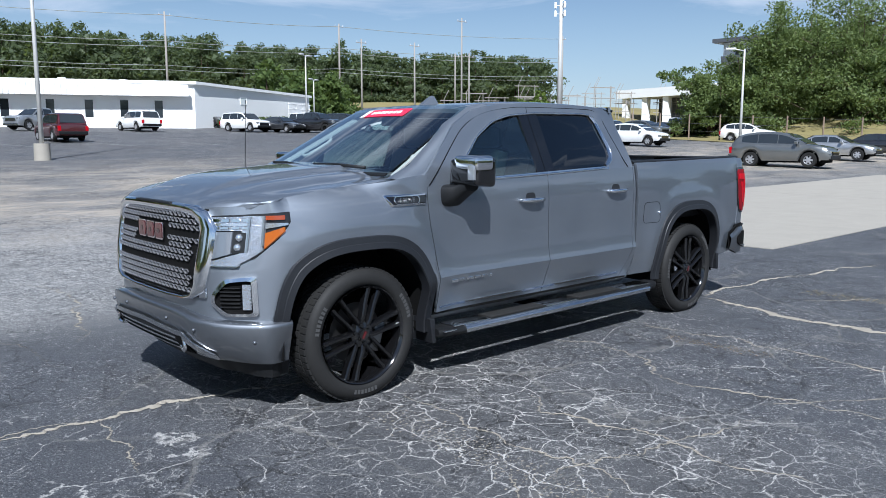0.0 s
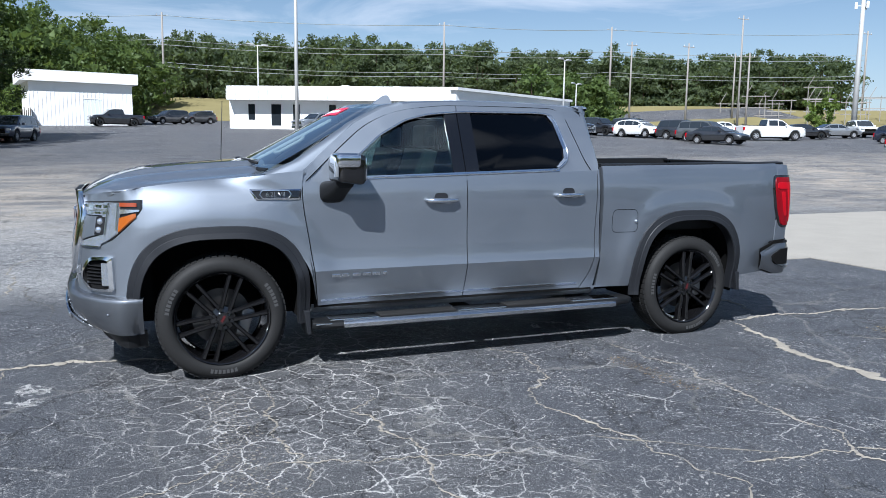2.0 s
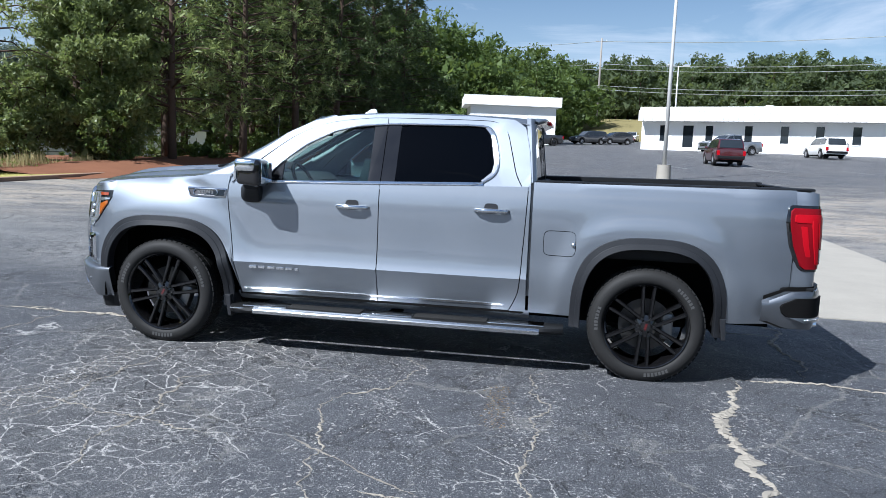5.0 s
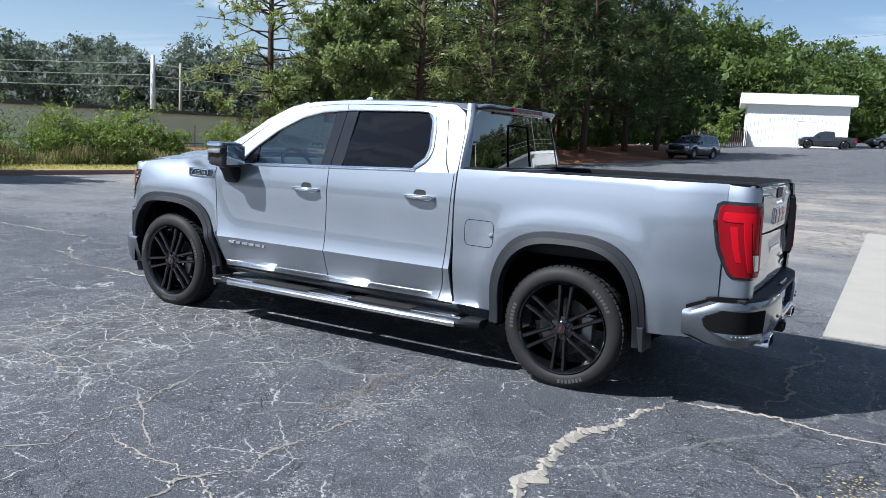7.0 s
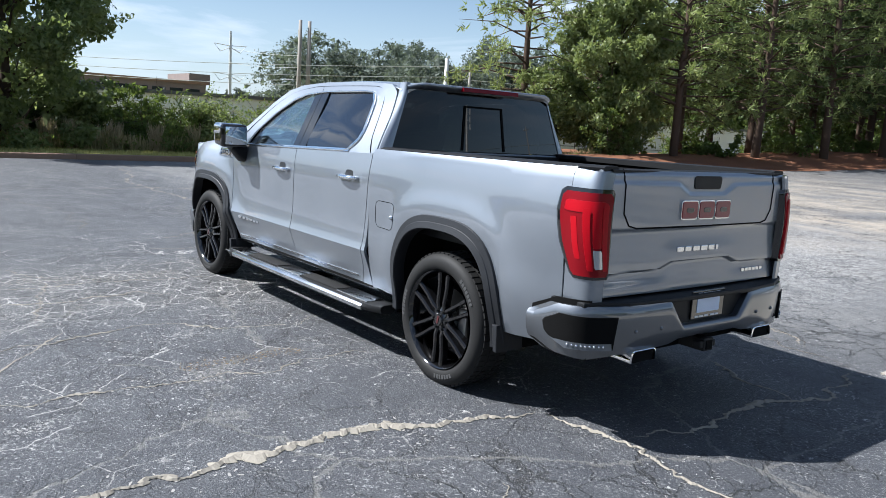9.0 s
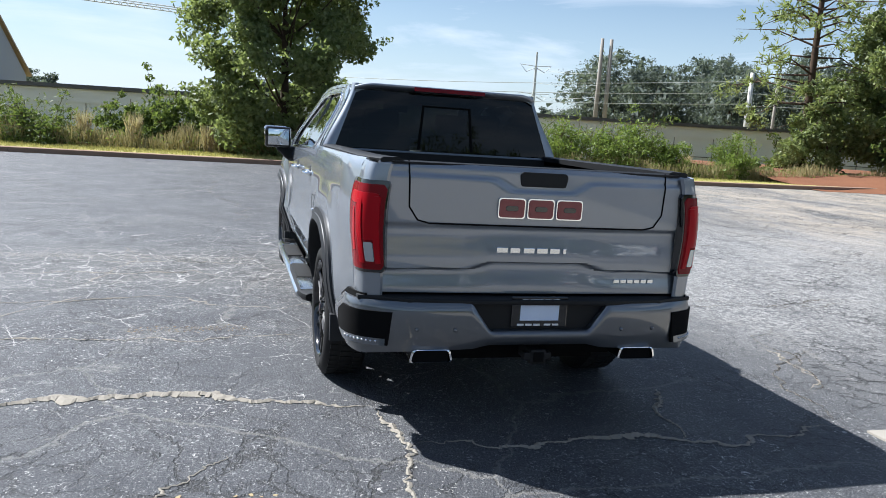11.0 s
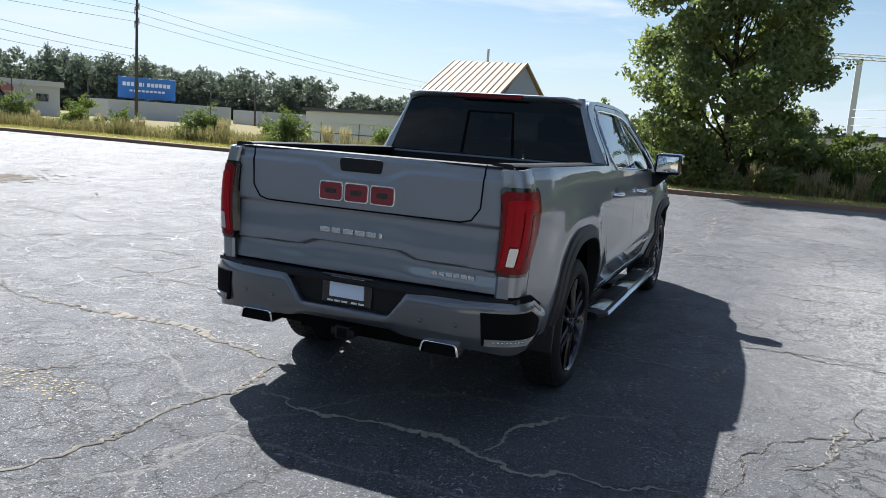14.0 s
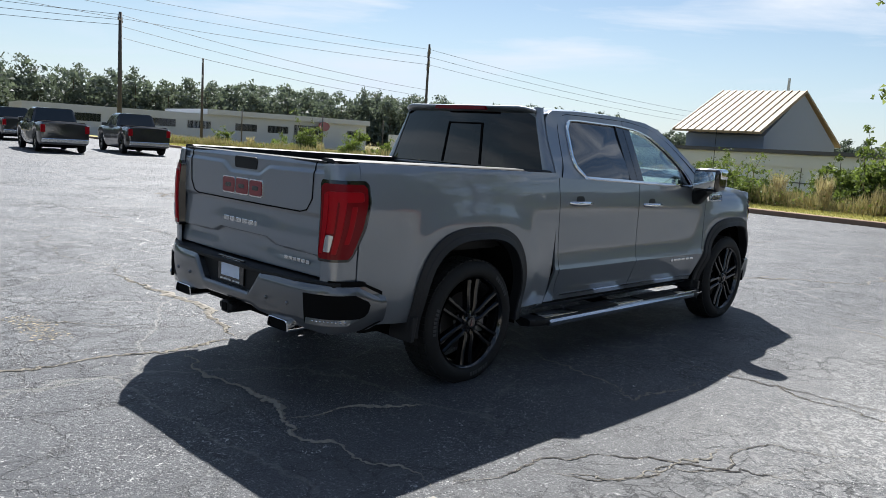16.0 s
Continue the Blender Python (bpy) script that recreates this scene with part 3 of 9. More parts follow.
opening(hut, (-10.4, 91.2), (0.2, 93.2), 0.78, 1.0, HZ, HZ + 2.1, "door", "white_wall", "white service door", "grey_wall")

# long white dealership building
shop = thing("showroom_building", "long low white commercial building with a canopy fascia", "building")
L_, C_, R_ = (10.0, 82.5), (32.3, 71.5), (54.2, 84.5)
B1, B2 = (40.0, 118.0), (14.0, 104.0)
wall_block("wall", [L_, C_, R_, B1, B2], 2.6, 7.25, "white_wall", shop)
bm = bmesh.new()
prism(bm, [(L_[0] - 0.3, L_[1] - 0.2), (C_[0], C_[1] - 0.4), (R_[0] + 0.4, R_[1]), (B1[0], B1[1] + 0.4), (B2[0] - 0.4, B2[1])], "z", 7.25, 7.55)
part("roof", bm, "white_trim", shop, "white roof edge")
bm = bmesh.new()
prism(bm, [(L_[0] - 0.5, L_[1] - 1.3), (C_[0] - 1.0, C_[1] - 0.8), (C_[0] - 1.0, C_[1] + 0.3), (L_[0], L_[1])], "z", 6.0, 7.15)
part("canopy_fascia", bm, "white_trim", shop, "white ribbed canopy fascia")
ribs_along(shop, (L_[0] - 0.5, L_[1] - 1.33), (C_[0] - 1.0, C_[1] - 0.83), 6.0, 7.15, 0.5, "white_trim", 0.05)
for f in (0.10, 0.30, 0.46, 0.60, 0.73, 0.86):
    opening(shop, L_, C_, f, 0.75, 3.9, 5.6, "window", "window", "narrow dark window")
opening(shop, L_, C_, 0.21, 1.1, 3.3, 5.6, "door", "window", "glass door")
opening(shop, C_, R_, 0.36, 1.2, 5.7, 6.4, "vent", "grey_wall", "louvred vent", "white_trim")
for k in range(3):
    bm = bmesh.new()
    bmesh.ops.create_cone(bm, segments=10, radius1=0.4, radius2=0.45, depth=0.9, cap_ends=True, matrix=Matrix.Translation((24 + 6 * k, 86 - 1.5 * k, 7.9)))
    part("roof_vent", bm, "white_trim", shop, "round roof vent")
bm = bmesh.new()
for k in range(4):
    tube(bm, [(48.0 + k * 1.6, 79.4 + k * 0.95, 3.9), (48.0 + k * 1.6, 79.4 + k * 0.95, 6.2)], 0.05, 5)
for z in (4.9, 5.5, 6.1):
    tube(bm, [(47.9, 79.3, z), (53.0, 82.3, z)], 0.05, 5)
part("pipe_rack", bm, "white_trim", shop, "white pipe railing against the wall")

# grey wall of the warehouse to the west
ware = thing("warehouse", "long low pale grey panel warehouse with a dark roof edge", "building")
W0, W1 = (-37.5, -28.0), (-37.5, 74.0)
def wtop(y):
    return 2.22 + 0.0095 * (y + 28)
bm = bmesh.new()
def slab(bm, y0, y1, x0, x1, za, zb):
    vs = []
    for x in (x0, x1):
        for y in (y0, y1):
            for z in (za(y), zb(y)):
                vs.append(bm.verts.new((x, y, z)))
    for q in ((0, 1, 3, 2), (4, 6, 7, 5), (0, 4, 5, 1), (2, 3, 7, 6), (0, 2, 6, 4), (1, 5, 7, 3)):
        bm.faces.new([vs[i] for i in q])
slab(bm, -28, 74, -39.5, -37.5, lambda y: -1.6, lambda y: wtop(y) - 0.2)
part("wall", bm, "grey_wall", ware)
bm = bmesh.new()
slab(bm, -28.4, 74.4, -39.9, -37.2, lambda y: wtop(y) - 0.2, lambda y: wtop(y))
part("roof_edge", bm, "roof_dark", ware, "dark metal roof edge")
bm = bmesh.new()
slab(bm, -28.2, 74.2, -37.5, -37.42, lambda y: wtop(y) - 0.95, lambda y: wtop(y) - 0.24)
part("fascia_band", bm, "grey_wall", ware, "tan band under the roof edge")
bm = bmesh.new()
slab(bm, -28.0, 74.0, -37.5, -37.46, lambda y: 0.55, lambda y: 0.60)
slab(bm, -28.0, 74.0, -37.5, -37.46, lambda y: -0.25, lambda y: -0.12)
part("wall_joint", bm, "roof_dark", ware, "dark horizontal joint")
bm = bmesh.new()
for k in range(34):
    slab(bm, -27 + 3 * k, -26.97 + 3 * k, -37.5, -37.455, lambda y: -0.1, lambda y: wtop(y) - 0.96)
tagged(part("panel_joints", bm, "roof_dark", ware), kind="stuff")

# gabled hall behind it
barn = thing("gabled_hall", "pale grey gabled hall with a tan standing-seam metal roof", "building")
bm = bmesh.new()
prism(bm, [(-39.2, -1.5), (-39.2, 3.15), (-44.6, 6.1), (-51.5, 3.0), (-51.5, -1.5)], "y", -20.0, -15.0)
part("wall", bm, "gable", barn, "plain pale grey gable wall")
bm = bmesh.new()
prism(bm, [(-38.2, 3.22), (-44.6, 6.16), (-44.6, 6.30), (-38.2, 3.36)], "y", -20.5, -14.8)
prism(bm, [(-52.2, 2.95), (-44.6, 6.16), (-44.6, 6.30), (-52.2, 3.09)], "y", -20.5, -14.8)
roof = part("roof", bm, "roof_tan", barn, "tan metal roof")
for k in range(13):
    y = -20.45 + 0.465 * k
    bm = bmesh.new()
    prism(bm, [(-38.2, 3.36), (-44.6, 6.30), (-44.6, 6.36), (-38.2, 3.42)], "y", y, y + 0.05)
    part("seam", bm, "roof_seam", roof)

# far dealership with a billboard, to the south-west
far = thing("far_showroom", "distant white showroom with dark window bands", "building")
bm = bmesh.new()
prism(bm, [(-28, -112), (-78, -99), (-84, -125), (-34, -138)], "z", -1.0, 3.3)
part("wall", bm, "barn_wall", far)
bm = bmesh.new()
prism(bm, [(-52, -105.2), (-78.3, -98.4), (-84, -125), (-58, -132)], "z", 3.3, 4.1)
part("parapet", bm, "barn_wall", far, "raised white parapet")
for f in (0.06, 0.16, 0.26, 0.36, 0.46, 0.60, 0.70, 0.80, 0.95):
    opening(far, (-78, -99), (-28, -112), 1 - f, 3.4 if f < 0.9 else 1.8, 1.1, 2.2, "window", "window", "dark window band", "barn_wall", 0.1)
opening(far, (-78, -99), (-28, -112), 0.20, 5.0, -0.6, 2.6, "window", "window", "dark entrance glazing", "barn_wall", 0.1)
bm = bmesh.new()
bmesh.ops.create_cone(bm, segments=24, radius1=1.0, radius2=1.0, depth=0.2, cap_ends=True, matrix=pose(-70.2, -100.4, 2.7, 90, 0, 14.5) @ Matrix.Diagonal((1.35, 0.75, 1, 1)))
part("wall_sign", bm, "red", far, "plain red oval sign")
for dx in (0, 26, 52):
    bm = bmesh.new()
    prism(bm, [(-92 - dx, -104 + dx * 0.5), (-112 - dx, -94 + dx * 0.5), (-118 - dx, -106 + dx * 0.5), (-98 - dx, -116 + dx * 0.5)], "z", -1, 2.2 - dx * 0.012)
    ob = part("far_store", bm, "barn_wall")
    tagged(ob, "distant low pale store building", "building", group="far stores")

board = thing("billboard", "blue billboard on a post with unreadable white print", "billboard", (-104, -107, -0.5), 135)
bm = bmesh.new()
box(bm, -5.0, 5.0, -0.15, 0.15, 3.2, 7.0, 0.05)
bface = part("panel", bm, "blue_sign", board, "blue panel")
for k in range(12):
    bm = bmesh.new()
    box(bm, -4.2 + 0.7 * k, -3.65 + 0.7 * k, -0.20, -0.15, 5.4, 6.1) if k not in (5,) else box(bm, -0.68, -0.50, -0.2, -0.15, 5.4, 6.1)
    part("print_bar", bm, "white", bface, "white bar of print")
for k in range(9):
    bm = bmesh.new()
    box(bm, -3.0 + 0.7 * k, -2.5 + 0.7 * k, -0.20, -0.15, 4.4, 4.75)
    part("print_bar", bm, "white", bface, "white bar of print")
bm = bmesh.new()
tube(bm, [(0, 0, -0.5), (0, 0, 3.3)], 0.35, 10)
part("post", bm, "blue_sign", board, "blue post")

# petrol-style canopy building, flats and brown block far off
cano = thing("canopy_building", "white flat-roofed canopy building on pillars", "building")
CX, CY, CZ = 142.0, 92.0, 4.6
bm = bmesh.new()
prism(bm, [(155, 107), (150, 79), (160, 74), (165, 101)], "z", 11.6, 13.6)
part("roof", bm, "white_trim", cano, "broad white canopy roof")
for k in range(5):
    bm = bmesh.new()
    x, y = 155.2 - 1.1 * k, 105 - 6.2 * k
    box(bm, x, x + 1.4, y - 0.7, y + 0.7, 4.0, 11.7)
    part("pillar", bm, "white_wall", cano)
# dark colour on this wall carries the shade below the canopy roof
bm = bmesh.new()
prism(bm, [(162, 100), (158, 80), (161, 78), (166, 98)], "z", 4.0, 11.7)
part("back_wall", bm, "roof_dark", cano, "glazed back, coloured dark as the canopy's shade")
flats = thing("apartment_block", "modern flat-roofed apartment block behind trees", "building")
bm = bmesh.new()
box(bm, 134, 158, 54, 69, 4, 19.5)
part("wall", bm, "white_wall", flats)
bm = bmesh.new()
box(bm, 132.5, 159, 53, 70.5, 19.5, 20.2)
part("roof", bm, "roof_dark", flats, "dark overhanging roof")
for z in (8, 12, 16):
    for k in range(3):
        bm = bmesh.new()
        box(bm, 133.85, 134.02, 56 + 4 * k, 58.6 + 4 * k, z, z + 2)
        part("window", bm, "window", flats, "dark window")
    bm = bmesh.new()
    box(bm, 132.8, 134, 64.5, 68.8, z - 0.3, z + 1.0)
    part("balcony", bm, "roof_dark", flats, "dark balcony")
block = thing("brick_block", "distant long brown brick building", "building")
bm = bmesh.new()
box(bm, -190, -175, 28, 66, 0, 7.6)
box(bm, -190, -175, 62, 67, 7.6, 10.0)
part("wall", bm, "brick", block)
bm = bmesh.new()
box(bm, -190.5, -174.5, 27.5, 66.5, 7.6, 8.2)
part("roof_edge", bm, "kerb", block, "pale roof edge")
for k in range(9):
    bm = bmesh.new()
    box(bm, -175.0, -174.9, 29.5 + 4 * k, 32.5 + 4 * k, 4.6, 6.4)
    part("window", bm, "window", block, "dark window")

# ---- the pickup truck: front axle at x = 0, nose towards -x, driver's side towards -y ----
truck = thing("pickup_truck", "steel-grey metallic crew-cab pickup truck with gloss black wheels on cracked asphalt", "pickup truck")
WB, HUB, TYRE_R = 3.745, 0.405, 0.412

CREASE = 0.692
P_DOOR_LOW = [(0.36, 0.880), (0.44, 0.903), (0.52, 0.933), (0.60, 0.962), (0.66, 0.984), (0.692, 0.995)]
P_DOOR = [(0.692, 0.995), (0.72, 0.9875), (0.77, 0.979), (0.84, 0.9725), (0.92, 0.970), (1.0, 0.9695), (1.1, 0.9700), (1.18, 0.9685), (1.25, 0.962), (1.34, 0.948), (1.40, 0.937), (1.47, 0.925)]
P_FEND = [(0.36, 0.885), (0.44, 0.908), (0.60, 0.955), (0.72, 0.97), (0.86, 0.98), (1.0, 0.99), (1.12, 0.988), (1.19, 0.97), (1.25, 0.935), (1.295, 0.885), (1.325, 0.83), (1.345, 0.775)]
P_BED = [(0.36, 0.89), (0.44, 0.915), (0.60, 0.955), (0.72, 0.972), (0.86, 0.978), (1.0, 0.986), (1.12, 0.989), (1.22, 0.984), (1.30, 0.974), (1.37, 0.962), (1.40, 0.955), (1.44, 0.925)]


def smooth01(a, b, x):
    f = max(0.0, min(1.0, (x - a) / (b - a)))
    return f * f * (3 - 2 * f)


def arch(x, cx, p=2.9):
    """Height of the wheel arch's outer edge at x."""
    a, b = (0.572, 0.600) if cx < 1 else (0.536, 0.628)
    f = abs((x - cx) / a)
    return HUB + b * (1 - f ** p) ** (1 / p) if f < 1 else -1.0


def side_w(x, z):
    """Half width of the body at x along and z up."""
    pf, pd, pb = curve_at(P_FEND, z), curve_at(P_DOOR if z > CREASE else P_DOOR_LOW, z), curve_at(P_BED, z)
    high = smooth01(1.20, 1.33, z)
    k = smooth01(0.15 - 0.25 * high, 0.56 - 0.22 * high, x)
    w = pf * (1 - k) + pd * k
    if x > 2.89:
        w = pb
    for cx, lift in ((0.0, 0.022), (WB, 0.022)):
        d = (abs((x - cx) / (0.64 if cx < 1 else 0.61)) ** 2.6 + abs((z - HUB) / (0.665 if cx < 1 else 0.70)) ** 2.6) ** (1 / 2.6)
        w += lift * (math.exp(-((d - 1.0) / 0.16) ** 2) if d > 1.0 else 1.0) * smooth01(1.28, 1.0, z)
    w -= 0.055 * smooth01(4.35, 4.88, x) ** 1.4
    w -= 0.05 * max(0.0, min(1.0, (-0.05 - x) / 0.41)) ** 2
    return w


def body_panel(name, x0, x1, zb, zt, nu, nv, label="", dens=1.0, crease=0.0):
    """A body side panel between two seams x0(z), x1(z), from zb(x) up to zt(x)."""
    xr0, xr1 = x0(0.9), x1(0.9)

    def make(bm):
        def fn(u, v):
            xr = xr0 + (xr1 - xr0) * u
            z = zb(xr) + (zt(xr) - zb(xr)) * (1 - (1 - v) ** dens)
            if crease:
                z = zb(xr) + (crease - zb(xr)) * v / 0.3 if v < 0.2999 else crease + (zt(xr) - crease) * (v - 0.3) / 0.7
            x = x0(z) + (x1(z) - x0(z)) * u
            return (x, -side_w(x, z), z)
        grid(bm, nu, nv, fn)
        flange(bm, dy=0.022)
    return both(name, make, "paint", truck, label, sharp=14 if crease else 28)


SEAM = 0.0035
DOOR_F = [(0.36, 0.655), (0.45, 0.640), (0.9, 0.575), (1.22, 0.535), (1.40, 0.56)]
DOOR_R = [(0.36, 2.70), (0.47, 2.765), (0.60, 2.815), (0.9, 2.835), (1.22, 2.85), (1.40, 2.855)]


def belt(x):
    return 1.300 + 0.034 * (x - 0.86)


def rail(x):
    return 1.402 + 0.012 * (x - 2.9)


ROCKER = 0.435


def shoulder_z(x):
    """Height of the front fender's upper edge."""
    return curve_at([(-0.46, 1.264), (-0.25, 1.290), (0.0, 1.310), (0.25, 1.333), (0.45, 1.358), (0.60, 1.366)], x)


fender = body_panel("front_fender", lambda z: -0.455, lambda z: curve_at(DOOR_F, z) - SEAM,
                    lambda x: max(ROCKER if x > 0.3 else 0.56, arch(x, 0.0)), shoulder_z, 72, 26)
front_door = body_panel("front_door", lambda z: curve_at(DOOR_F, z) + SEAM, lambda z: 1.741 - SEAM, lambda x: ROCKER + 0.004, lambda x: belt(x), 40, 30, crease=CREASE)
rear_door = body_panel("rear_door", lambda z: 1.741 + SEAM, lambda z: curve_at(DOOR_R, z) - SEAM, lambda x: ROCKER + 0.004, lambda x: belt(x), 36, 30, crease=CREASE)
cab_corner = body_panel("cab_corner", lambda z: curve_at(DOOR_R, z) + SEAM, lambda z: 2.872, lambda x: ROCKER, lambda x: 1.375, 6, 30, crease=CREASE)
bedside = body_panel("bedside", lambda z: 2.894, lambda z: 4.70, lambda x: max(ROCKER if x < 3.7 else 0.44 + 0.04 * (x - 3.7), arch(x, WB)), rail, 96, 28)


def bed_edge_make(bm):
    """The bed's front edge, turned in towards the cab."""
    grid(bm, 24, 2, lambda u, v: (2.8965 + 0.004 * v, -(side_w(2.895, 0.46 + 0.93 * u) - 0.004 - 0.07 * v), 0.46 + 0.93 * u), flip=True)
    flange(bm, dx=0.012)


both("bed_front_edge", bed_edge_make, "paint", truck, sharp=30)


def corner_make(bm):
    """The rear corner behind the lamp, above and below it."""
    def plan(s):
        return curve_at([(0, (4.70, 0.0)), (0.45, (4.805, -0.006)), (0.75, (4.855, -0.035)), (1.0, (4.872, -0.105))], s)
    def fn(u, v):
        x, dy = plan(u)
        z = 0.50 + (rail(4.7) - 0.006 - 0.012 * u - 0.50) * v
        w = side_w(4.70, z) + dy
        return (x + 0.012 * math.sin(math.pi * v), -w, z)
    grid(bm, 14, 24, fn)
    flange(bm, dx=-0.01, dy=0.015)


both("rear_corner", corner_make, "paint", truck, sharp=28)

# near-black filler added inside the skin, its colour shades seams and wells so they read deep
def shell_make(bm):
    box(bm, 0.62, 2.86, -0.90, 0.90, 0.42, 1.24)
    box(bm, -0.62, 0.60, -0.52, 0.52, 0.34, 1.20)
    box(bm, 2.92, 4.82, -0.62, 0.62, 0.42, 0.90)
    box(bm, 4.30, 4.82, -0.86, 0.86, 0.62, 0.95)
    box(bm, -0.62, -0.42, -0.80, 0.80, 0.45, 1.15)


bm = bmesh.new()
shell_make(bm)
part("underbody", bm, "dark", truck, "near-black filler inside the body that darkens seams and wells")


def well_make(cx):
    def make(bm):
        a, b = (0.535, 0.56) if cx < 1 else (0.50, 0.59)
        prof = []
        for k in range(25):
            th = math.pi * k / 24
            c, s = math.cos(th), math.sin(th)
            prof.append((cx - a * math.copysign(abs(c) ** 0.69, c), HUB + b * abs(s) ** 0.69))
        prof = [(prof[0][0], 0.33)] + prof + [(prof[-1][0], 0.33)]
        rows = [[bm.verts.new((x, y, z)) for x, z in prof] for y in (-0.945, -0.75, -0.55)]
        for A, B in zip(rows, rows[1:]):
            for i in range(len(prof) - 1):
                bm.faces.new((A[i], A[i + 1], B[i + 1], B[i]))
        bm.faces.new(rows[-1])
        bmesh.ops.recalc_face_normals(bm, faces=bm.faces)
    return make


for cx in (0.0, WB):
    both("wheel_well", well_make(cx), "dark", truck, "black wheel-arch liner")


def flare_make(cx, lo_front, lo_rear):
    def make(bm):
        a1, b1, a0, b0 = (0.586, 0.614, 0.505, 0.53) if cx < 1 else (0.550, 0.642, 0.470, 0.556)
        rows = []
        n = 44
        for k in range(n + 1):
            th = math.pi * k / n
            c, s = math.cos(th), math.sin(th)
            cc, ss = math.copysign(abs(c) ** 0.69, c), abs(s) ** 0.69
            rows.append((cx - a1 * cc, HUB + b1 * ss, cx - a0 * cc, HUB + b0 * ss))
        f, r = rows[0], rows[-1]
        rows = [(f[0], lo_front, f[2], lo_front), (f[0], (lo_front + HUB) / 2, f[2], (lo_front + HUB) / 2)] + rows + [(r[0], (lo_rear + HUB) / 2, r[2], (lo_rear + HUB) / 2), (r[0], lo_rear, r[2], lo_rear)]
        rings = []
        for xo, zo, xi, zi in rows:
            wo = side_w(xo, max(0.45, zo))
            ring = []
            for f2, out in ((0.0, -0.004), (0.06, 0.014), (0.48, 0.021), (0.52, 0.026), (0.94, 0.036), (1.0, 0.028), (1.0, -0.05)):
                x, z = xo + (xi - xo) * f2, zo + (zi - zo) * f2
                ring.append(bm.verts.new((x, -(wo + out), z)))
            rings.append(ring)
        for A, B in zip(rings, rings[1:]):
            for i in range(len(A) - 1):
                bm.faces.new((A[i], A[i + 1], B[i + 1], B[i]))
        bm.faces.new(rings[0])
        bm.faces.new(rings[-1][::-1])
        bmesh.ops.recalc_face_normals(bm, faces=bm.faces)
    return make


both("wheel_arch_flare", flare_make(0.0, 0.56, 0.33), "flare", truck, "charcoal plastic wheel-arch moulding", sharp=30)
both("wheel_arch_flare", flare_make(WB, 0.36, 0.36), "flare", truck, "charcoal plastic wheel-arch moulding", sharp=30)


def flap_make(x, z0, z1):
    return lambda bm: prism(bm, [(x - 0.03, z1), (x + 0.012, z1), (x + 0.022, z0), (x - 0.006, z0)], "y", -0.995, -0.79, 0.006)


both("mud_flap", flap_make(0.56, 0.255, 0.42), "flare", truck, "black mud flap", smooth=False)
both("mud_flap", flap_make(WB + 0.53, 0.345, 0.50), "flare", truck, "black mud flap", smooth=False)


# --- nose ---
NOSE = [(0.0, (-0.897, 0.0)), (0.25, (-0.894, 0.26)), (0.5, (-0.880, 0.50)), (0.62, (-0.857, 0.618)), (0.74, (-0.785, 0.735)), (0.86, (-0.658, 0.85)), (0.94, (-0.549, 0.9155)), (1.0, (-0.455, 0.945))]


def nose_at(s, z, out=0.0):
    """A point of the nose: s from 0 (middle) to 1 (fender), lifted by out from the skin."""
    x, y = curve_at(NOSE, s)
    x2, y2 = curve_at(NOSE, min(1.0, s + 0.01)) if s < 0.99 else curve_at(NOSE, s)
    x1, y1 = curve_at(NOSE, max(0.0, s - 0.01))
    t = Vector((x2 - x1, y2 - y1)).normalized()
    nx, ny = -t.y, t.x
    if nx > 0:
        nx, ny = -nx, -ny
    k = side_w(-0.455, z) / 0.945 if s > 0.9 else 1.0
    lean = 0.16 * max(0.0, z - 0.86) * (1 - smooth01(0.8, 1.0, s))
    y = y * (1 + (k - 1) * smooth01(0.9, 1.0, s))
    return (x + nx * out + lean, -(y + abs(ny) * out), z)


def nose_patch(name, s0, s1, zb, zt, out, mat, parent, nu=24, nv=14, label="", depth=0.02, sharp=28):
    def make(bm):
        def fn(u, v):
            s = s0 + (s1 - s0) * u
            b, t = (zb(s) if callable(zb) else zb), (zt(s) if callable(zt) else zt)
            return nose_at(s, b + (t - b) * v, out(b + (t - b) * v) if callable(out) else out)
        grid(bm, nu, nv, fn, flip=True)
        flange(bm, dx=depth)
    return both(name, make, mat, parent, label, sharp=sharp)


def nose_top(s):
    return 1.20 + 0.04 * smooth01(0.84, 1.0, s) + 0.025 * smooth01(0.5, 0.86, s)


def fascia_bottom(s):
    x = curve_at(NOSE, s)[0]
    return max(0.56, arch(x, 0.0))


nose_patch("front_fascia", 0.0, 1.0, fascia_bottom, nose_top, 0.0, "paint", truck, 60, 30)

# bumper: upper face, painted, with a dark skirt below
B_PROF = [(0.325, -0.055), (0.345, -0.024), (0.385, 0.016), (0.45, 0.050), (0.535, 0.062), (0.562, 0.05), (0.572, 0.006)]


def b_out(z, lift=0.0):
    return line_at(B_PROF, z) + lift


def b_keep(s):
    """How much of the foot's draw-back is left towards the bumper's ends."""
    return 1 - 0.80 * smooth01(0.70, 0.95, s)


def bumper_make(bm):
    prof = B_PROF
    def fn(u, v):
        z, out = curve_at([(i / (len(prof) - 1), p) for i, p in enumerate(prof)], v)
        z += 0.048 * (1 - smooth01(0.35, 0.92, u)) * smooth01(0.40, 0.52, z)
        return nose_at(0.972 * u, z, out if z > 0.52 else 0.062 + (out - 0.062) * b_keep(0.972 * u))
    grid(bm, 50, 12, fn, flip=True)
    flange(bm, dx=0.03)


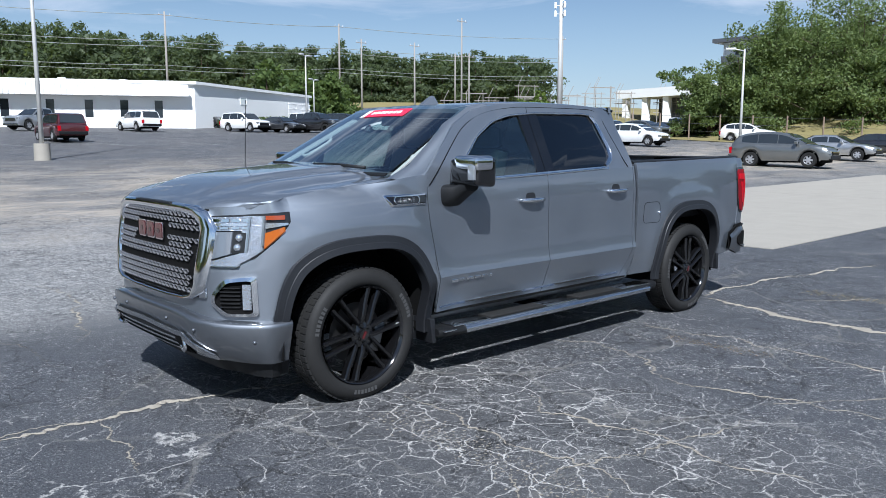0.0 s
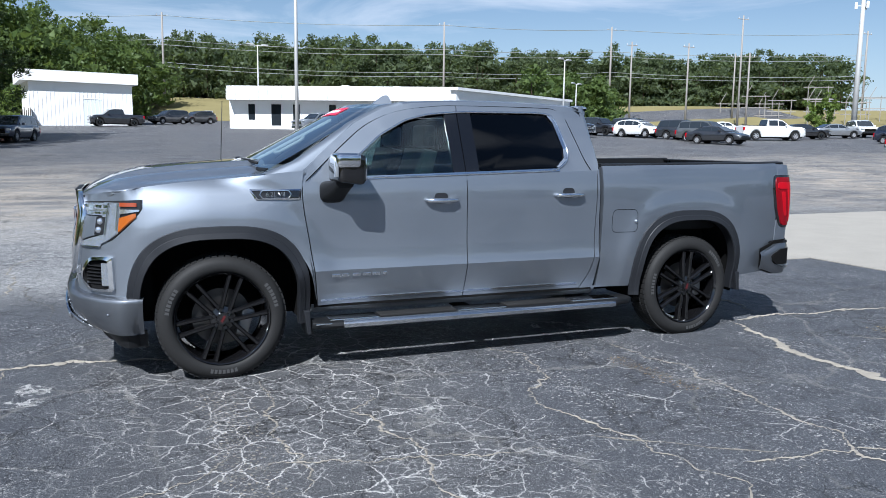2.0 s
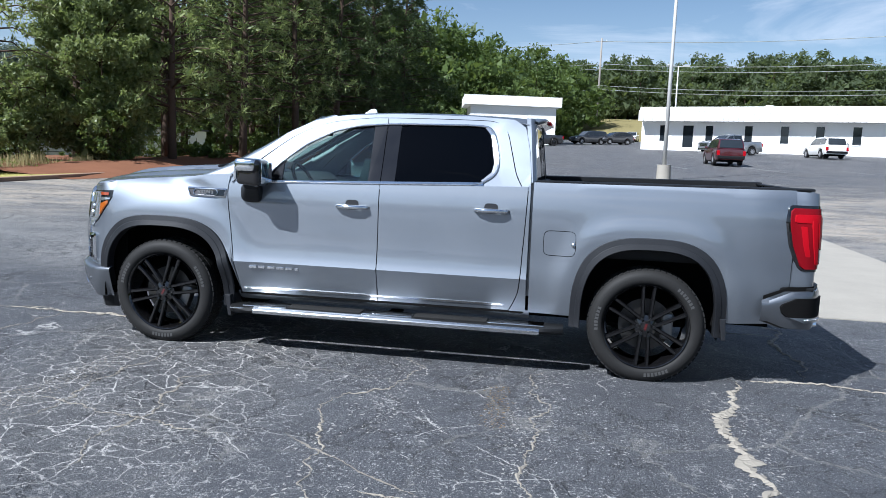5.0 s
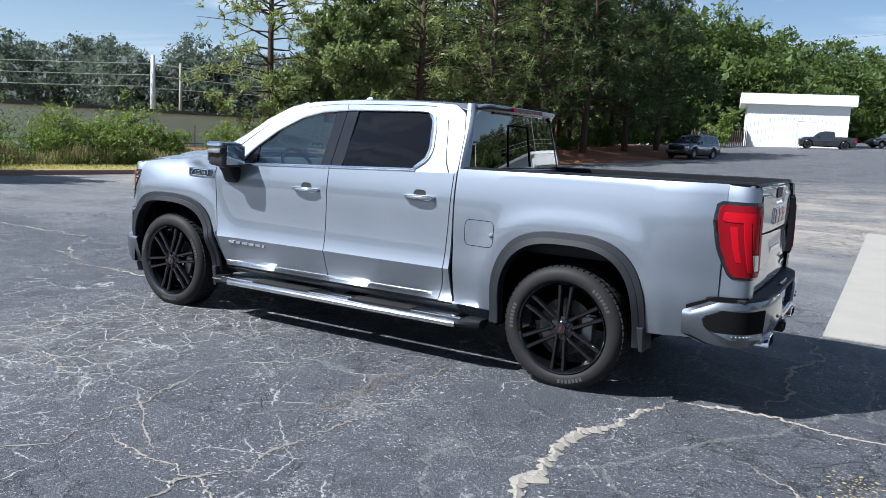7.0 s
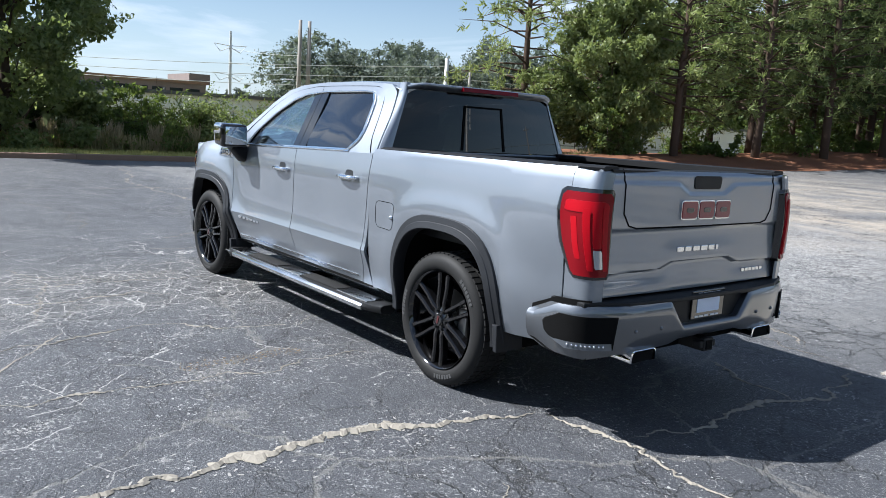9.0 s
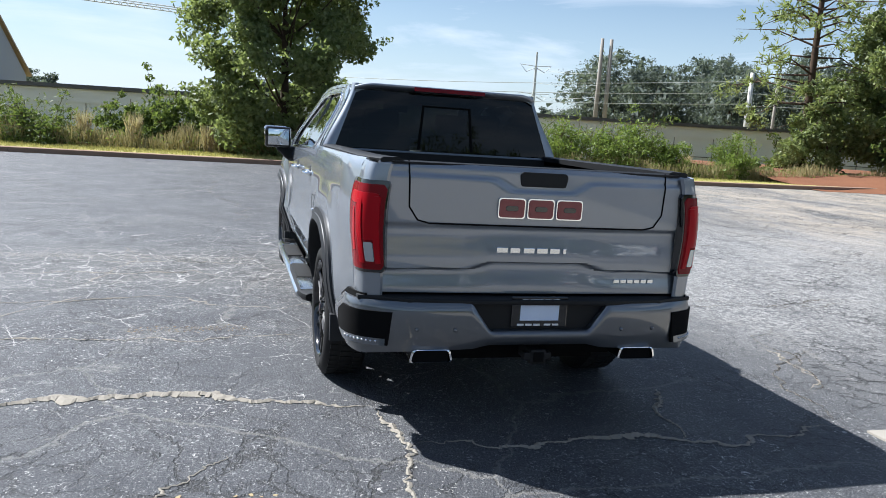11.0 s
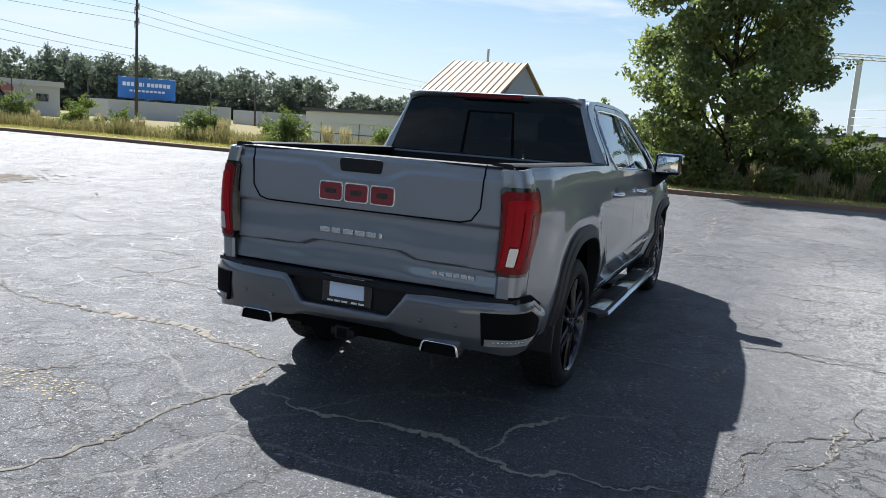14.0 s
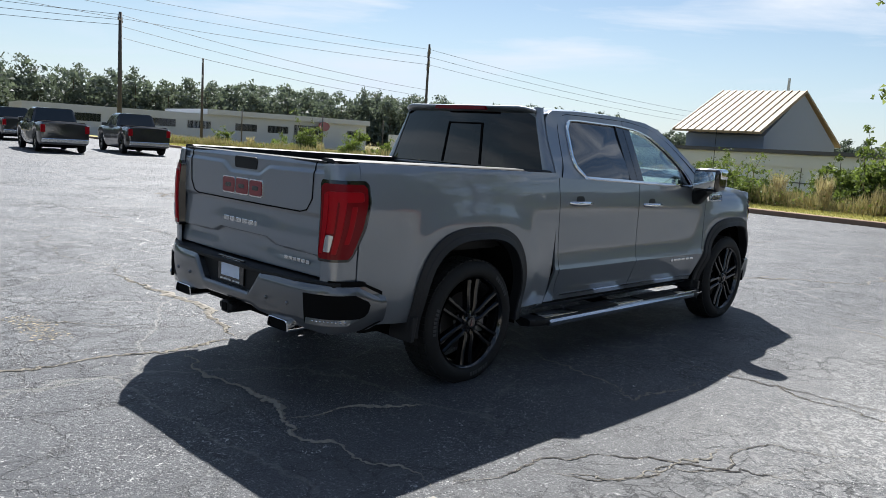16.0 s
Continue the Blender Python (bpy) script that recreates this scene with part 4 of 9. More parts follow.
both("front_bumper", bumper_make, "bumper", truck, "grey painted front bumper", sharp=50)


def skirt_make(bm):
    grid(bm, 40, 4, lambda u, v: nose_at(0.965 * u, 0.230 + 0.117 * v, 0.03 - (0.20 - 0.09 * v) * b_keep(0.965 * u)), flip=True)
    flange(bm, dx=0.05)


both("bumper_skirt", skirt_make, "black", truck, "black lower air dam")
# lower grille with chrome lip
lower = nose_patch("lower_grille", 0.0, 0.5, lambda s: 0.350 + 0.03 * s, lambda s: 0.488 - 0.06 * s, lambda z: b_out(z, 0.010), "black", truck, 20, 4, "black lower intake")
for z in (0.368, 0.404, 0.440):
    nose_patch("chrome_bar", 0.0, 0.42, z, z + 0.014, lambda q: b_out(q, 0.018), "satin", truck, 18, 2, "chrome bar of the lower intake", depth=0.01)
nose_patch("chrome_lip", 0.0, 0.52, lambda s: 0.484 - 0.035 * s, lambda s: 0.514 - 0.035 * s, lambda q: b_out(q, 0.018), "satin", truck, 22, 2, "chrome strip along the intake", depth=0.01)
nose_patch("chrome_lip", 0.505, 0.69, lambda s: max(0.336, 0.450 - 0.62 * (s - 0.505)), lambda s: 0.497 - 0.62 * (s - 0.505), lambda q: b_out(q, 0.020), "satin", truck, 16, 2, "chrome end of the intake strip", depth=0.012)
nose_patch("hook_opening", 0.415, 0.535, lambda s: 0.358, lambda s: 0.464 - 0.10 * max(0, s - 0.5), lambda q: b_out(q, 0.015), "dark", truck, 8, 3, "black opening round the tow hook", depth=0.01)


def hook_make(bm):
    c = nose_at(0.470, 0.412, 0.040)
    pts = [(c[0] + 0.01 * math.cos(a), c[1] + 0.044 * math.cos(a), c[2] + 0.032 * math.sin(a)) for a in [2 * math.pi * k / 20 for k in range(20)]]
    tube(bm, pts, 0.013, 8, closed=True)


both("tow_hook", hook_make, "chrome", truck, "chrome tow hook")
for s, z in ((0.30, 0.545), (0.60, 0.520), (0.86, 0.46)):
    def dot_make(bm, s=s, z=z):
        c = nose_at(s, z, b_out(z, 0.002))
        bmesh.ops.create_uvsphere(bm, u_segments=12, v_segments=8, radius=0.012, matrix=Matrix.Translation(c))
    both("parking_sensor", dot_make, "bumper", truck, "round parking sensor")

# grille: chrome surround, dark mesh with bright cells, emblem
bm = bmesh.new()
grid(bm, 40, 20, lambda u, v: nose_at(abs(2 * u - 1) * 0.62, 0.70 + 0.50 * v, 0.006)[0:1] + ((1 if u > 0.5 else -1) * abs(nose_at(abs(2 * u - 1) * 0.62, 0.7 + 0.5 * v, 0.006)[1]),) + (0.70 + 0.50 * v,), flip=False)
flange(bm, dx=0.02)
grille = part("grille", bm, "dark", truck, "bright honeycomb grille in a chrome surround", True)


def frame_make(bm):
    """Half of the chrome surround: along the top, down the side, into the foot."""
    path = [(0.0, 1.198, 0.050), (0.2, 1.198, 0.050), (0.38, 1.196, 0.052), (0.52, 1.186, 0.066), (0.60, 1.152, 0.096), (0.636, 1.09, 0.118), (0.634, 0.98, 0.118), (0.620, 0.85, 0.112), (0.600, 0.76, 0.10), (0.545, 0.705, 0.04), (0.47, 0.69, 0.022), (0.25, 0.685, 0.018), (0.0, 0.685, 0.018)]
    rings = []
    for i, (s, z, w) in enumerate(path):
        a, c = path[max(0, i - 1)], path[min(len(path) - 1, i + 1)]
        d = Vector(((c[0] - a[0]) * 1.05, c[1] - a[1]))
        d.normalize()
        n = Vector((d.y, -d.x))
        ring = []
        for k, (q, out) in enumerate(((-0.5, 0.005), (-0.45, 0.020), (-0.15, 0.034), (0.3, 0.036), (0.5, 0.024), (0.5, 0.0))):
            ring.append(bm.verts.new(nose_at(max(0.0, s - n.x * q * w / 1.05) if s > 0.001 else 0.0, z - n.y * q * w, out)))
        rings.append(ring)
    for A, B in zip(rings, rings[1:]):
        for i in range(len(A) - 1):
            bm.faces.new((A[i], A[i + 1], B[i + 1], B[i]))
    bmesh.ops.recalc_face_normals(bm, faces=bm.faces)
    sub = bmesh.ops.subdivide_edges(bm, edges=bm.edges[:], cuts=1, use_grid_fill=True, smooth=0.0)


both("grille_surround", frame_make, "chrome", grille, "polished chrome surround", sharp=60)
nose_patch("grille_column", 0.606, 0.644, 0.70, 1.15, 0.016, "satin", grille, 3, 10, "broad satin side column", depth=0.015)
cell_bm = bmesh.new()
hexa = [(0.030, 0.0), (0.013, 0.017), (-0.013, 0.017), (-0.030, 0.0), (-0.013, -0.017), (0.013, -0.017)]
inn = [(x * 0.80, z * 0.74) for x, z in hexa]
lo = [cell_bm.verts.new((0.0, y, z)) for y, z in hexa]
hi = [cell_bm.verts.new((-0.009, y * 0.95, z * 0.92)) for y, z in hexa]
ii = [cell_bm.verts.new((0.004, y, z)) for y, z in inn]
for k in range(6):
    j = (k + 1) % 6
    cell_bm.faces.new((lo[k], lo[j], hi[j], hi[k]))
    cell_bm.faces.new((hi[k], hi[j], ii[j], ii[k]))
bmesh.ops.recalc_face_normals(cell_bm, faces=cell_bm.faces)
bmesh.ops.scale(cell_bm, vec=(1.0, 0.88, 0.86), verts=cell_bm.verts)
first_cell = part("grille_cell", cell_bm, "grille_silver", grille)
cell_mesh = first_cell.data
first_done = False
for r in range(13):
    z = 0.735 + r * 0.0355
    if r in (4, 9):
        continue
    half = 0.548 + 0.09 * (z - 0.72)
    n = int(half / 0.052)
    for k in range(-n, n + 1):
        y = (k + (0.5 if r % 2 else 0.0)) * 0.052
        if abs(y) > half or (abs(y) < 0.235 and 0.98 < z < 1.12):
            continue
        s = next(q / 400 for q in range(401) if curve_at(NOSE, q / 400)[1] >= abs(y))
        p = nose_at(s, z, 0.013)
        c = first_cell if not first_done else new("grille_cell", cell_mesh)
        first_done = True
        c.parent = grille
        c.matrix_basis = pose(p[0], math.copysign(p[1], y), z, 0, 0, math.degrees(math.copysign(0.14, y)) * -abs(y))


def emblem(parent, m, w, h, gap, name="brand_emblem", fill="red"):
    """Three plain enamel blocks with a bright rim, in place of letters."""
    e = None
    for k in range(3):
        x0 = -w / 2 + k * (w + gap) / 3
        x1 = x0 + (w - 2 * gap) / 3
        for mat, grow, d0, d1 in (("chrome", 0.005, 0.0, 0.010), (fill, -0.002, 0.004, 0.014), ("black_gloss", -h * 0.36, 0.008, 0.016)):
            bm = bmesh.new()
            prism(bm, rounded([(x0 - grow, -h / 2 - grow), (x1 + grow, -h / 2 - grow), (x1 + grow, h / 2 + grow), (x0 - grow, h / 2 + grow)], 0.018, 3), "z", d0, d1, 0.0015)
            ob = part(name + {"chrome": "_rim", fill: "_block"}.get(mat, "_slot"), bm, mat, parent, {"chrome": "chrome rim of the emblem", fill: "red enamel block"}.get(mat, "dark slot of the emblem"))
            ob.matrix_basis = m


FACE_FRONT = Matrix(((0, 0, -1, 0), (-1, 0, 0, 0), (0, 1, 0, 0), (0, 0, 0, 1)))
FACE_REAR = Matrix(((0, 0, 1, 0), (1, 0, 0, 0), (0, 1, 0, 0), (0, 0, 0, 1)))
FACE_LEFT = Matrix(((1, 0, 0, 0), (0, 0, -1, 0), (0, 1, 0, 0), (0, 0, 0, 1)))
FACE_RIGHT = Matrix(((-1, 0, 0, 0), (0, 0, 1, 0), (0, 1, 0, 0), (0, 0, 0, 1)))
emblem(grille, Matrix.Translation((-0.886, 0, 1.045)) @ FACE_FRONT, 0.36, 0.096, 0.024, fill="red_dark")

# --- headlamps ---


for side in (-1, 1):
    bm = bmesh.new()
    def lz0(s):
        return line_at([(0.645, 0.885), (0.76, 0.885), (0.86, 0.93), (0.94, 1.035), (0.985, 1.13)], s)
    def lz1(s):
        return line_at([(0.645, 1.165), (0.985, 1.188)], s)
    grid(bm, 24, 10, lambda u, v: nose_at(0.645 + 0.34 * u, lz0(0.645 + 0.34 * u) + (lz1(0.645 + 0.34 * u) - lz0(0.645 + 0.34 * u)) * v, 0.004), flip=True)
    flange(bm, dx=0.02)
    if side > 0:
        mirrored(bm)
    lamp = part("headlamp", bm, "lamp_dark", truck, "clear headlamp with amber corner", True)
    def lpatch(name, s0, s1, za, zb, out, mat, label, side=side, lamp=lamp):
        bm = bmesh.new()
        grid(bm, 10, 6, lambda u, v: nose_at(s0 + (s1 - s0) * u, (za(u) if callable(za) else za) * (1 - v) + (zb(u) if callable(zb) else zb) * v, out), flip=True)
        flange(bm, dx=0.012)
        if side > 0:
            mirrored(bm)
        return part(name, bm, mat, lamp, label, True)
    lpatch("light_bar", 0.652, 0.825, 1.085, lambda u: 1.158 + 0.008 * u, 0.012, "lamp_facets", "clear white light bar")
    lpatch("reflector_strip", 0.66, 0.82, 1.113, 1.126, 0.017, "lamp_inner", "silver reflector")
    lpatch("body_filler", 0.645, 0.764, lambda u: 0.912 + 0.045 * u, 1.078, 0.016, "paint", "grey painted lamp filler")
    for ps, pz in ((0.793, 1.046), (0.790, 0.992)):
        bm = bmesh.new()
        bmesh.ops.create_uvsphere(bm, u_segments=16, v_segments=10, radius=0.023, matrix=Matrix.Translation(nose_at(ps, pz, 0.010)))
        if side > 0:
            mirrored(bm)
        part("projector", bm, "lamp_inner", lamp, "round projector lens", True)
    lpatch("light_blade", 0.655, 0.80, lambda u: 0.889, lambda u: 0.904 + 0.055 * u, 0.014, "lamp_facets", "clear light blade")
    lpatch("light_blade", 0.800, 0.884, lambda u: 0.900 + 0.055 * u + 0.02 * u * u, 1.168, 0.014, "lamp_facets", "clear light blade")
    lpatch("amber_marker", 0.893, 0.962, lambda u: 0.985 + 0.095 * u, lambda u: 1.072 + 0.032 * u, 0.014, "amber", "amber side marker")
    lpatch("amber_marker", 0.89, 0.965, 1.146, 1.170, 0.014, "amber_dark", "red amber reflector")
    lpatch("light_blade", 0.885, 0.975, lambda u: 1.095 + 0.02 * u, 1.128, 0.014, "lamp_inner", "clear light blade")
    for k in range(4):
        lpatch("reflector_strip", 0.665 + 0.045 * k, 0.700 + 0.045 * k, 1.095, 1.106, 0.0155, "chrome", "bright reflector facet")
        lpatch("reflector_strip", 0.665 + 0.045 * k, 0.700 + 0.045 * k, 1.134, 1.150, 0.0155, "chrome", "bright reflector facet")
    lpatch("bright_rim", 0.652, 0.80, lambda u: 0.884, lambda u: 0.889 + 0.004 * u, 0.018, "satin", "bright lower rim")
    lpatch("bright_rim", 0.822, 0.830, 0.965, 1.165, 0.018, "satin", "bright upright divider")
    lpatch("bright_rim", 0.880, 0.889, 1.0, 1.168, 0.018, "satin", "bright upright divider")
    lpatch("dark_bowl", 0.768, 0.818, 0.962, 1.076, 0.0148, "lamp_dark", "dark bowl round the projectors")
    # fog lamp in its chrome bezel
    bm = bmesh.new()
    out_l = [(0.745, 0.6), (0.680, 0.665), (0.680, 0.72), (0.745, 0.815), (0.870, 0.83), (0.875, 0.6)]
    in_l = [(0.760, 0.618), (0.702, 0.674), (0.702, 0.716), (0.760, 0.797), (0.851, 0.808), (0.855, 0.618)]
    A = resample(rounded(out_l, 0.02, 3), 36)
    B = resample(rounded(in_l, 0.015, 3), 36)
    rings = [[bm.verts.new(nose_at(p[0], p[1], o)) for p in R] for R, o in ((A, 0.0), (A, 0.02), (B, 0.026), (B, 0.003))]
    for R1, R2 in zip(rings, rings[1:]):
        for k in range(36):
            bm.faces.new((R1[k], R1[(k + 1) % 36], R2[(k + 1) % 36], R2[k]))
    bmesh.ops.recalc_face_normals(bm, faces=bm.faces)
    if side > 0:
        mirrored(bm)
    fog = part("fog_lamp", bm, "chrome", truck, "chrome bezel with vertical fog lamp", True, 30)
    def fpatch(name, s0, s1, za, zb, out, mat, label, side=side, fog=fog):
        bm = bmesh.new()
        grid(bm, 6, 6, lambda u, v: nose_at(s0 + (s1 - s0) * u, za + (zb - za) * v, out), flip=True)
        flange(bm, dx=0.01)
        if side > 0:
            mirrored(bm)
        part(name, bm, mat, fog, label, True)
    bm = bmesh.new()
    bm.faces.new([bm.verts.new(nose_at(p[0], p[1], 0.005)) for p in B])
    if side > 0:
        mirrored(bm)
    part("vent_panel", bm, "dark", fog, "black vent")
    for k in range(6):
        fpatch("vent_slat", 0.723, 0.807, 0.65 + k * 0.022, 0.658 + k * 0.022, 0.014, "black_gloss", "black slat")
    fpatch("fog_light", 0.817, 0.844, 0.640, 0.785, 0.02, "lamp_facets", "clear vertical fog light")

# --- hood ---
HOOD_S = 0.80          # where the hood's seam leaves the lamp's top edge


def seam_at(x):
    """The hood's side seam: from the lamp's top up to the fender's shoulder and back."""
    if x > -0.455:
        z = shoulder_z(x)
        return min(side_w(x, z) - 0.012, 0.868), z + 0.003
    p = nose_at(HOOD_S, nose_top(HOOD_S))
    end = side_w(-0.455, shoulder_z(-0.455)) - 0.012
    return curve_at([(p[0], (-p[1], p[2])), (-0.63, (0.5 * end - 0.5 * p[1] + 0.008, 1.240)), (-0.54, (end - 0.008, 1.256)), (-0.455, (end, shoulder_z(-0.455) + 0.003))], x)


@functools.lru_cache(None)
def nose_s(y):
    """The nose's s at y off the middle."""
    return next(k / 400 for k in range(401) if curve_at(NOSE, k / 400)[1] >= y - 1e-6)


def hood_fn(u, v):
    q = 2 * v - 1
    f = abs(q)
    y0 = -nose_at(HOOD_S, 1.2)[1]
    s = nose_s(round(f * y0, 5))
    p = nose_at(s, nose_top(s), 0.002)
    back = 0.42 - 0.062 * (1 - f * f)
    x = p[0] + (back - p[0]) * u
    xe = nose_at(HOOD_S, 1.2)[0] * (1 - u) + 0.42 * u
    ye, ze = seam_at(xe)
    zc = curve_at([(0, 1.2), (0.035, 1.236), (0.09, 1.268), (0.2, 1.308), (0.5, 1.356), (1.0, 1.400)], u)
    z = ze + (zc - ze) * (1 - f ** 3.2)
    z += (0.026 * smooth01(0.50, 0.44, f) + 0.006 * smooth01(0.80, 0.76, f)) * smooth01(0.02, 0.35, u)
    z -= 0.012 * smooth01(0.62, 0.80, f) * smooth01(1.0, 0.86, f) * smooth01(0.1, 0.4, u)
    return (x, q * ye, z)


bm = bmesh.new()
grid(bm, 44, 64, hood_fn)
flange(bm, dz=-0.03)
part("hood", bm, "paint", truck, "grey hood with raised centre", True, 26)
bm = bmesh.new()
box(bm, -0.880, -0.840, -0.26, 0.26, 1.212, 1.224, 0.004)
part("hood_scoop", bm, "black", truck, "black slot at the hood's front edge")


def strip_make(bm):
    """The fender's top, up to the hood seam."""
    def fn(u, v):
        x = -0.455 + 1.015 * u
        zt = shoulder_z(x)
        y1, z1 = seam_at(min(x, 0.46))
        y0 = max(side_w(x, zt), y1 + 0.006)
        return (x, -(y0 + (y1 + 0.004 - y0) * v), zt + (z1 - zt) * v)
    grid(bm, 32, 4, fn)
    flange(bm, dz=-0.02)


both("fender_top", strip_make, "paint", truck, sharp=30)


def brow_make(bm):
    """The fender's forward tip between the lamp and the hood seam."""
    def fn(u, v):
        s = HOOD_S + 0.004 + (0.996 - HOOD_S) * u
        p = nose_at(s, nose_top(s))
        x0 = nose_at(HOOD_S, 1.2)[0] + 0.004
        x = x0 + (-0.455 - x0) * u
        y, z = seam_at(x)
        q = (x, -(y + 0.004), z)
        bulge = 0.012 * math.sin(math.pi * v) * math.sin(math.pi * u)
        return tuple(a * (1 - v) + b * v + c for a, b, c in zip(p, q, (-bulge, -bulge * 0.4, bulge * 0.4)))
    grid(bm, 16, 6, fn, flip=True)
    flange(bm, dz=-0.02)


both("lamp_brow", brow_make, "paint", truck, sharp=40)

# --- cab: roof, side frames, glass ---
def roof_z(x):
    return curve_at([(1.10, 1.815), (1.25, 1.850), (1.45, 1.876), (1.8, 1.895), (2.3, 1.897), (2.7, 1.885), (2.86, 1.872)], x)


bm = bmesh.new()
def roof_fn(u, v):
    x = 1.13 + 1.75 * u
    h = 0.69 + 0.03 * math.sin(math.pi * u)
    y = (2 * v - 1) * h
    z = roof_z(x) - 0.012 * (abs(y) / 0.7) ** 2 - 0.045 * smooth01(0.56, 0.73, abs(y)) ** 2
    return (x - 0.05 * (1 - (y / 0.7) ** 2) * (1 - u), y, z)
grid(bm, 40, 32, roof_fn)
flange(bm, dz=-0.03)
part("roof", bm, "paint", truck, "grey roof panel", True, 30)


def glass_w(z, x=1.7):
    """Half width of the cab above the belt line."""
    return 0.948 - 0.235 * smooth01(1.30, 1.86, z) * 0.55 - 0.235 * 0.45 * max(0, (z - 1.30) / 0.56)


SIDE_OUT = [(0.50, 1.33), (0.74, 1.535), (0.95, 1.70), (1.16, 1.805), (1.40, 1.850), (1.80, 1.872), (2.40, 1.872), (2.72, 1.855), (2.80, 1.80), (2.845, 1.62), (2.868, 1.42), (2.868, 1.385)]
DLO = [(0.80, 1.315), (0.93, 1.46), (1.12, 1.615), (1.33, 1.725), (1.52, 1.772), (1.80, 1.795), (2.40, 1.803), (2.53, 1.795), (2.575, 1.74), (2.625, 1.52), (2.605, 1.44), (2.50, 1.372), (2.42, 1.362), (1.6, 1.335)]


def on_side(p, out=0.0):
    return (p[0], -(glass_w(p[1]) + out), p[1])


def cab_frame_make(bm):
    """One sheet from the roof edge and belt line to the window opening, filled round the hole."""
    low = [(2.868, 1.335), (1.741, 1.298), (0.50, 1.255)]
    loops = [resample(SIDE_OUT + low, 150), resample(rounded(DLO, 0.04, 4), 120)]
    edges = []
    for L in loops:
        vs = [bm.verts.new((p[0], 0.0, p[1])) for p in L]
        edges += [bm.edges.new((vs[k], vs[(k + 1) % len(vs)])) for k in range(len(vs))]
    bmesh.ops.triangle_fill(bm, edges=edges, use_beauty=True, normal=(0, -1, 0))
    for v in bm.verts:
        v.co.y = -(glass_w(v.co.z) + 0.004)
    flange(bm, dy=0.03)


both("cab_side_frame", cab_frame_make, "paint", truck, "grey door frames and pillars", sharp=45)


def pillar_a_make(bm):
    """The windscreen pillar's outer face from fender to roof."""
    pts = [(0.30, 1.345), (0.38, 1.375), (0.52, 1.43), (0.74, 1.565), (0.95, 1.705), (1.16, 1.81), (1.30, 1.85)]
    rings = []
    for i, p in enumerate(pts):
        w = glass_w(p[1])
        rings.append([bm.verts.new(q) for q in ((p[0] + 0.07, -(w + 0.004), p[1] - 0.052), (p[0] + 0.025, -(w - 0.004), p[1] - 0.006), (p[0] - 0.012, -(w - 0.045), p[1] + 0.004), (p[0] - 0.03, -(w - 0.085), p[1] - 0.004))])
    for A, B in zip(rings, rings[1:]):
        for k in range(3):
            bm.faces.new((A[k], A[k + 1], B[k + 1], B[k]))
    bmesh.ops.recalc_face_normals(bm, faces=bm.faces)


both("windscreen_pillar", pillar_a_make, "paint", truck, sharp=60)


def roof_rail_make(bm):
    """Rounded shoulder between the roof and the side frames."""
    def fn(u, v):
        x = 1.14 + 1.70 * u
        zo = line_at([(1.14, 1.795), (1.40, 1.846), (1.80, 1.868), (2.40, 1.868), (2.72, 1.85), (2.84, 1.82)], x)
        w = glass_w(zo)
        zr = roof_z(x) - 0.045
        a = v * math.pi / 2
        y = 0.665 + (w + 0.002 - 0.665) * math.cos(a)
        z = zo - 0.008 + (zr + 0.012 - zo) * math.sin(a)
        return (x, -y, z)
    grid(bm, 30, 6, fn)
both("roof_side_rail", roof_rail_make, "paint", truck, sharp=60)


def shut_line_make(bm):
    """The dark gap round the doors where they meet pillars and roof."""
    pts = [(0.565, 1.30), (0.68, 1.405), (0.83, 1.535), (1.03, 1.685), (1.26, 1.782), (1.55, 1.828), (1.80, 1.840), (2.40, 1.842), (2.58, 1.830), (2.66, 1.77), (2.715, 1.60), (2.755, 1.46), (2.80, 1.37)]
    tube(bm, [on_side(curve_at([(i, p) for i, p in enumerate(pts)], s * (len(pts) - 1) / 60), 0.0035) for s in range(61)], 0.0035, 5)
    tube(bm, [on_side((1.741, z), 0.0035) for z in (1.79, 1.815, 1.838)], 0.0035, 5)


both("door_shut_line", shut_line_make, "dark", truck, "dark gap round the door frames")


def dlo_trim_make(bm):
    pts = [on_side(p, 0.008) for p in resample(rounded(DLO, 0.04, 4), 140)]
    tube(bm, pts, 0.0085, 6, closed=True)


both("window_trim", dlo_trim_make, "chrome", truck, "chrome window surround")


def belt_trim_make(bm):
    grid(bm, 40, 2, lambda u, v: on_side((0.80 + 1.72 * u, 1.318 + (0.060 * u) * 0.95 - 0.014 + 0.022 * v), 0.012))
    flange(bm, dy=0.015)


both("belt_moulding", belt_trim_make, "chrome", truck, "chrome strip under the windows")


def quarter_trim_make(bm):
    """Broad bright trim behind the rear window."""
    a = [(2.53, 1.795), (2.575, 1.74), (2.622, 1.52), (2.60, 1.44), (2.52, 1.385)]
    c = [(2.50, 1.785), (2.545, 1.73), (2.588, 1.53), (2.575, 1.46), (2.50, 1.395)]
    r1 = [bm.verts.new(on_side(p, 0.012)) for p in a]
    r2 = [bm.verts.new(on_side(p, 0.008)) for p in c]
    for k in range(4):
        bm.faces.new((r1[k], r1[k + 1], r2[k + 1], r2[k]))
    flange(bm, dy=0.012)


both("quarter_trim", quarter_trim_make, "chrome", truck, "wide chrome trim behind the rear window", smooth=False)


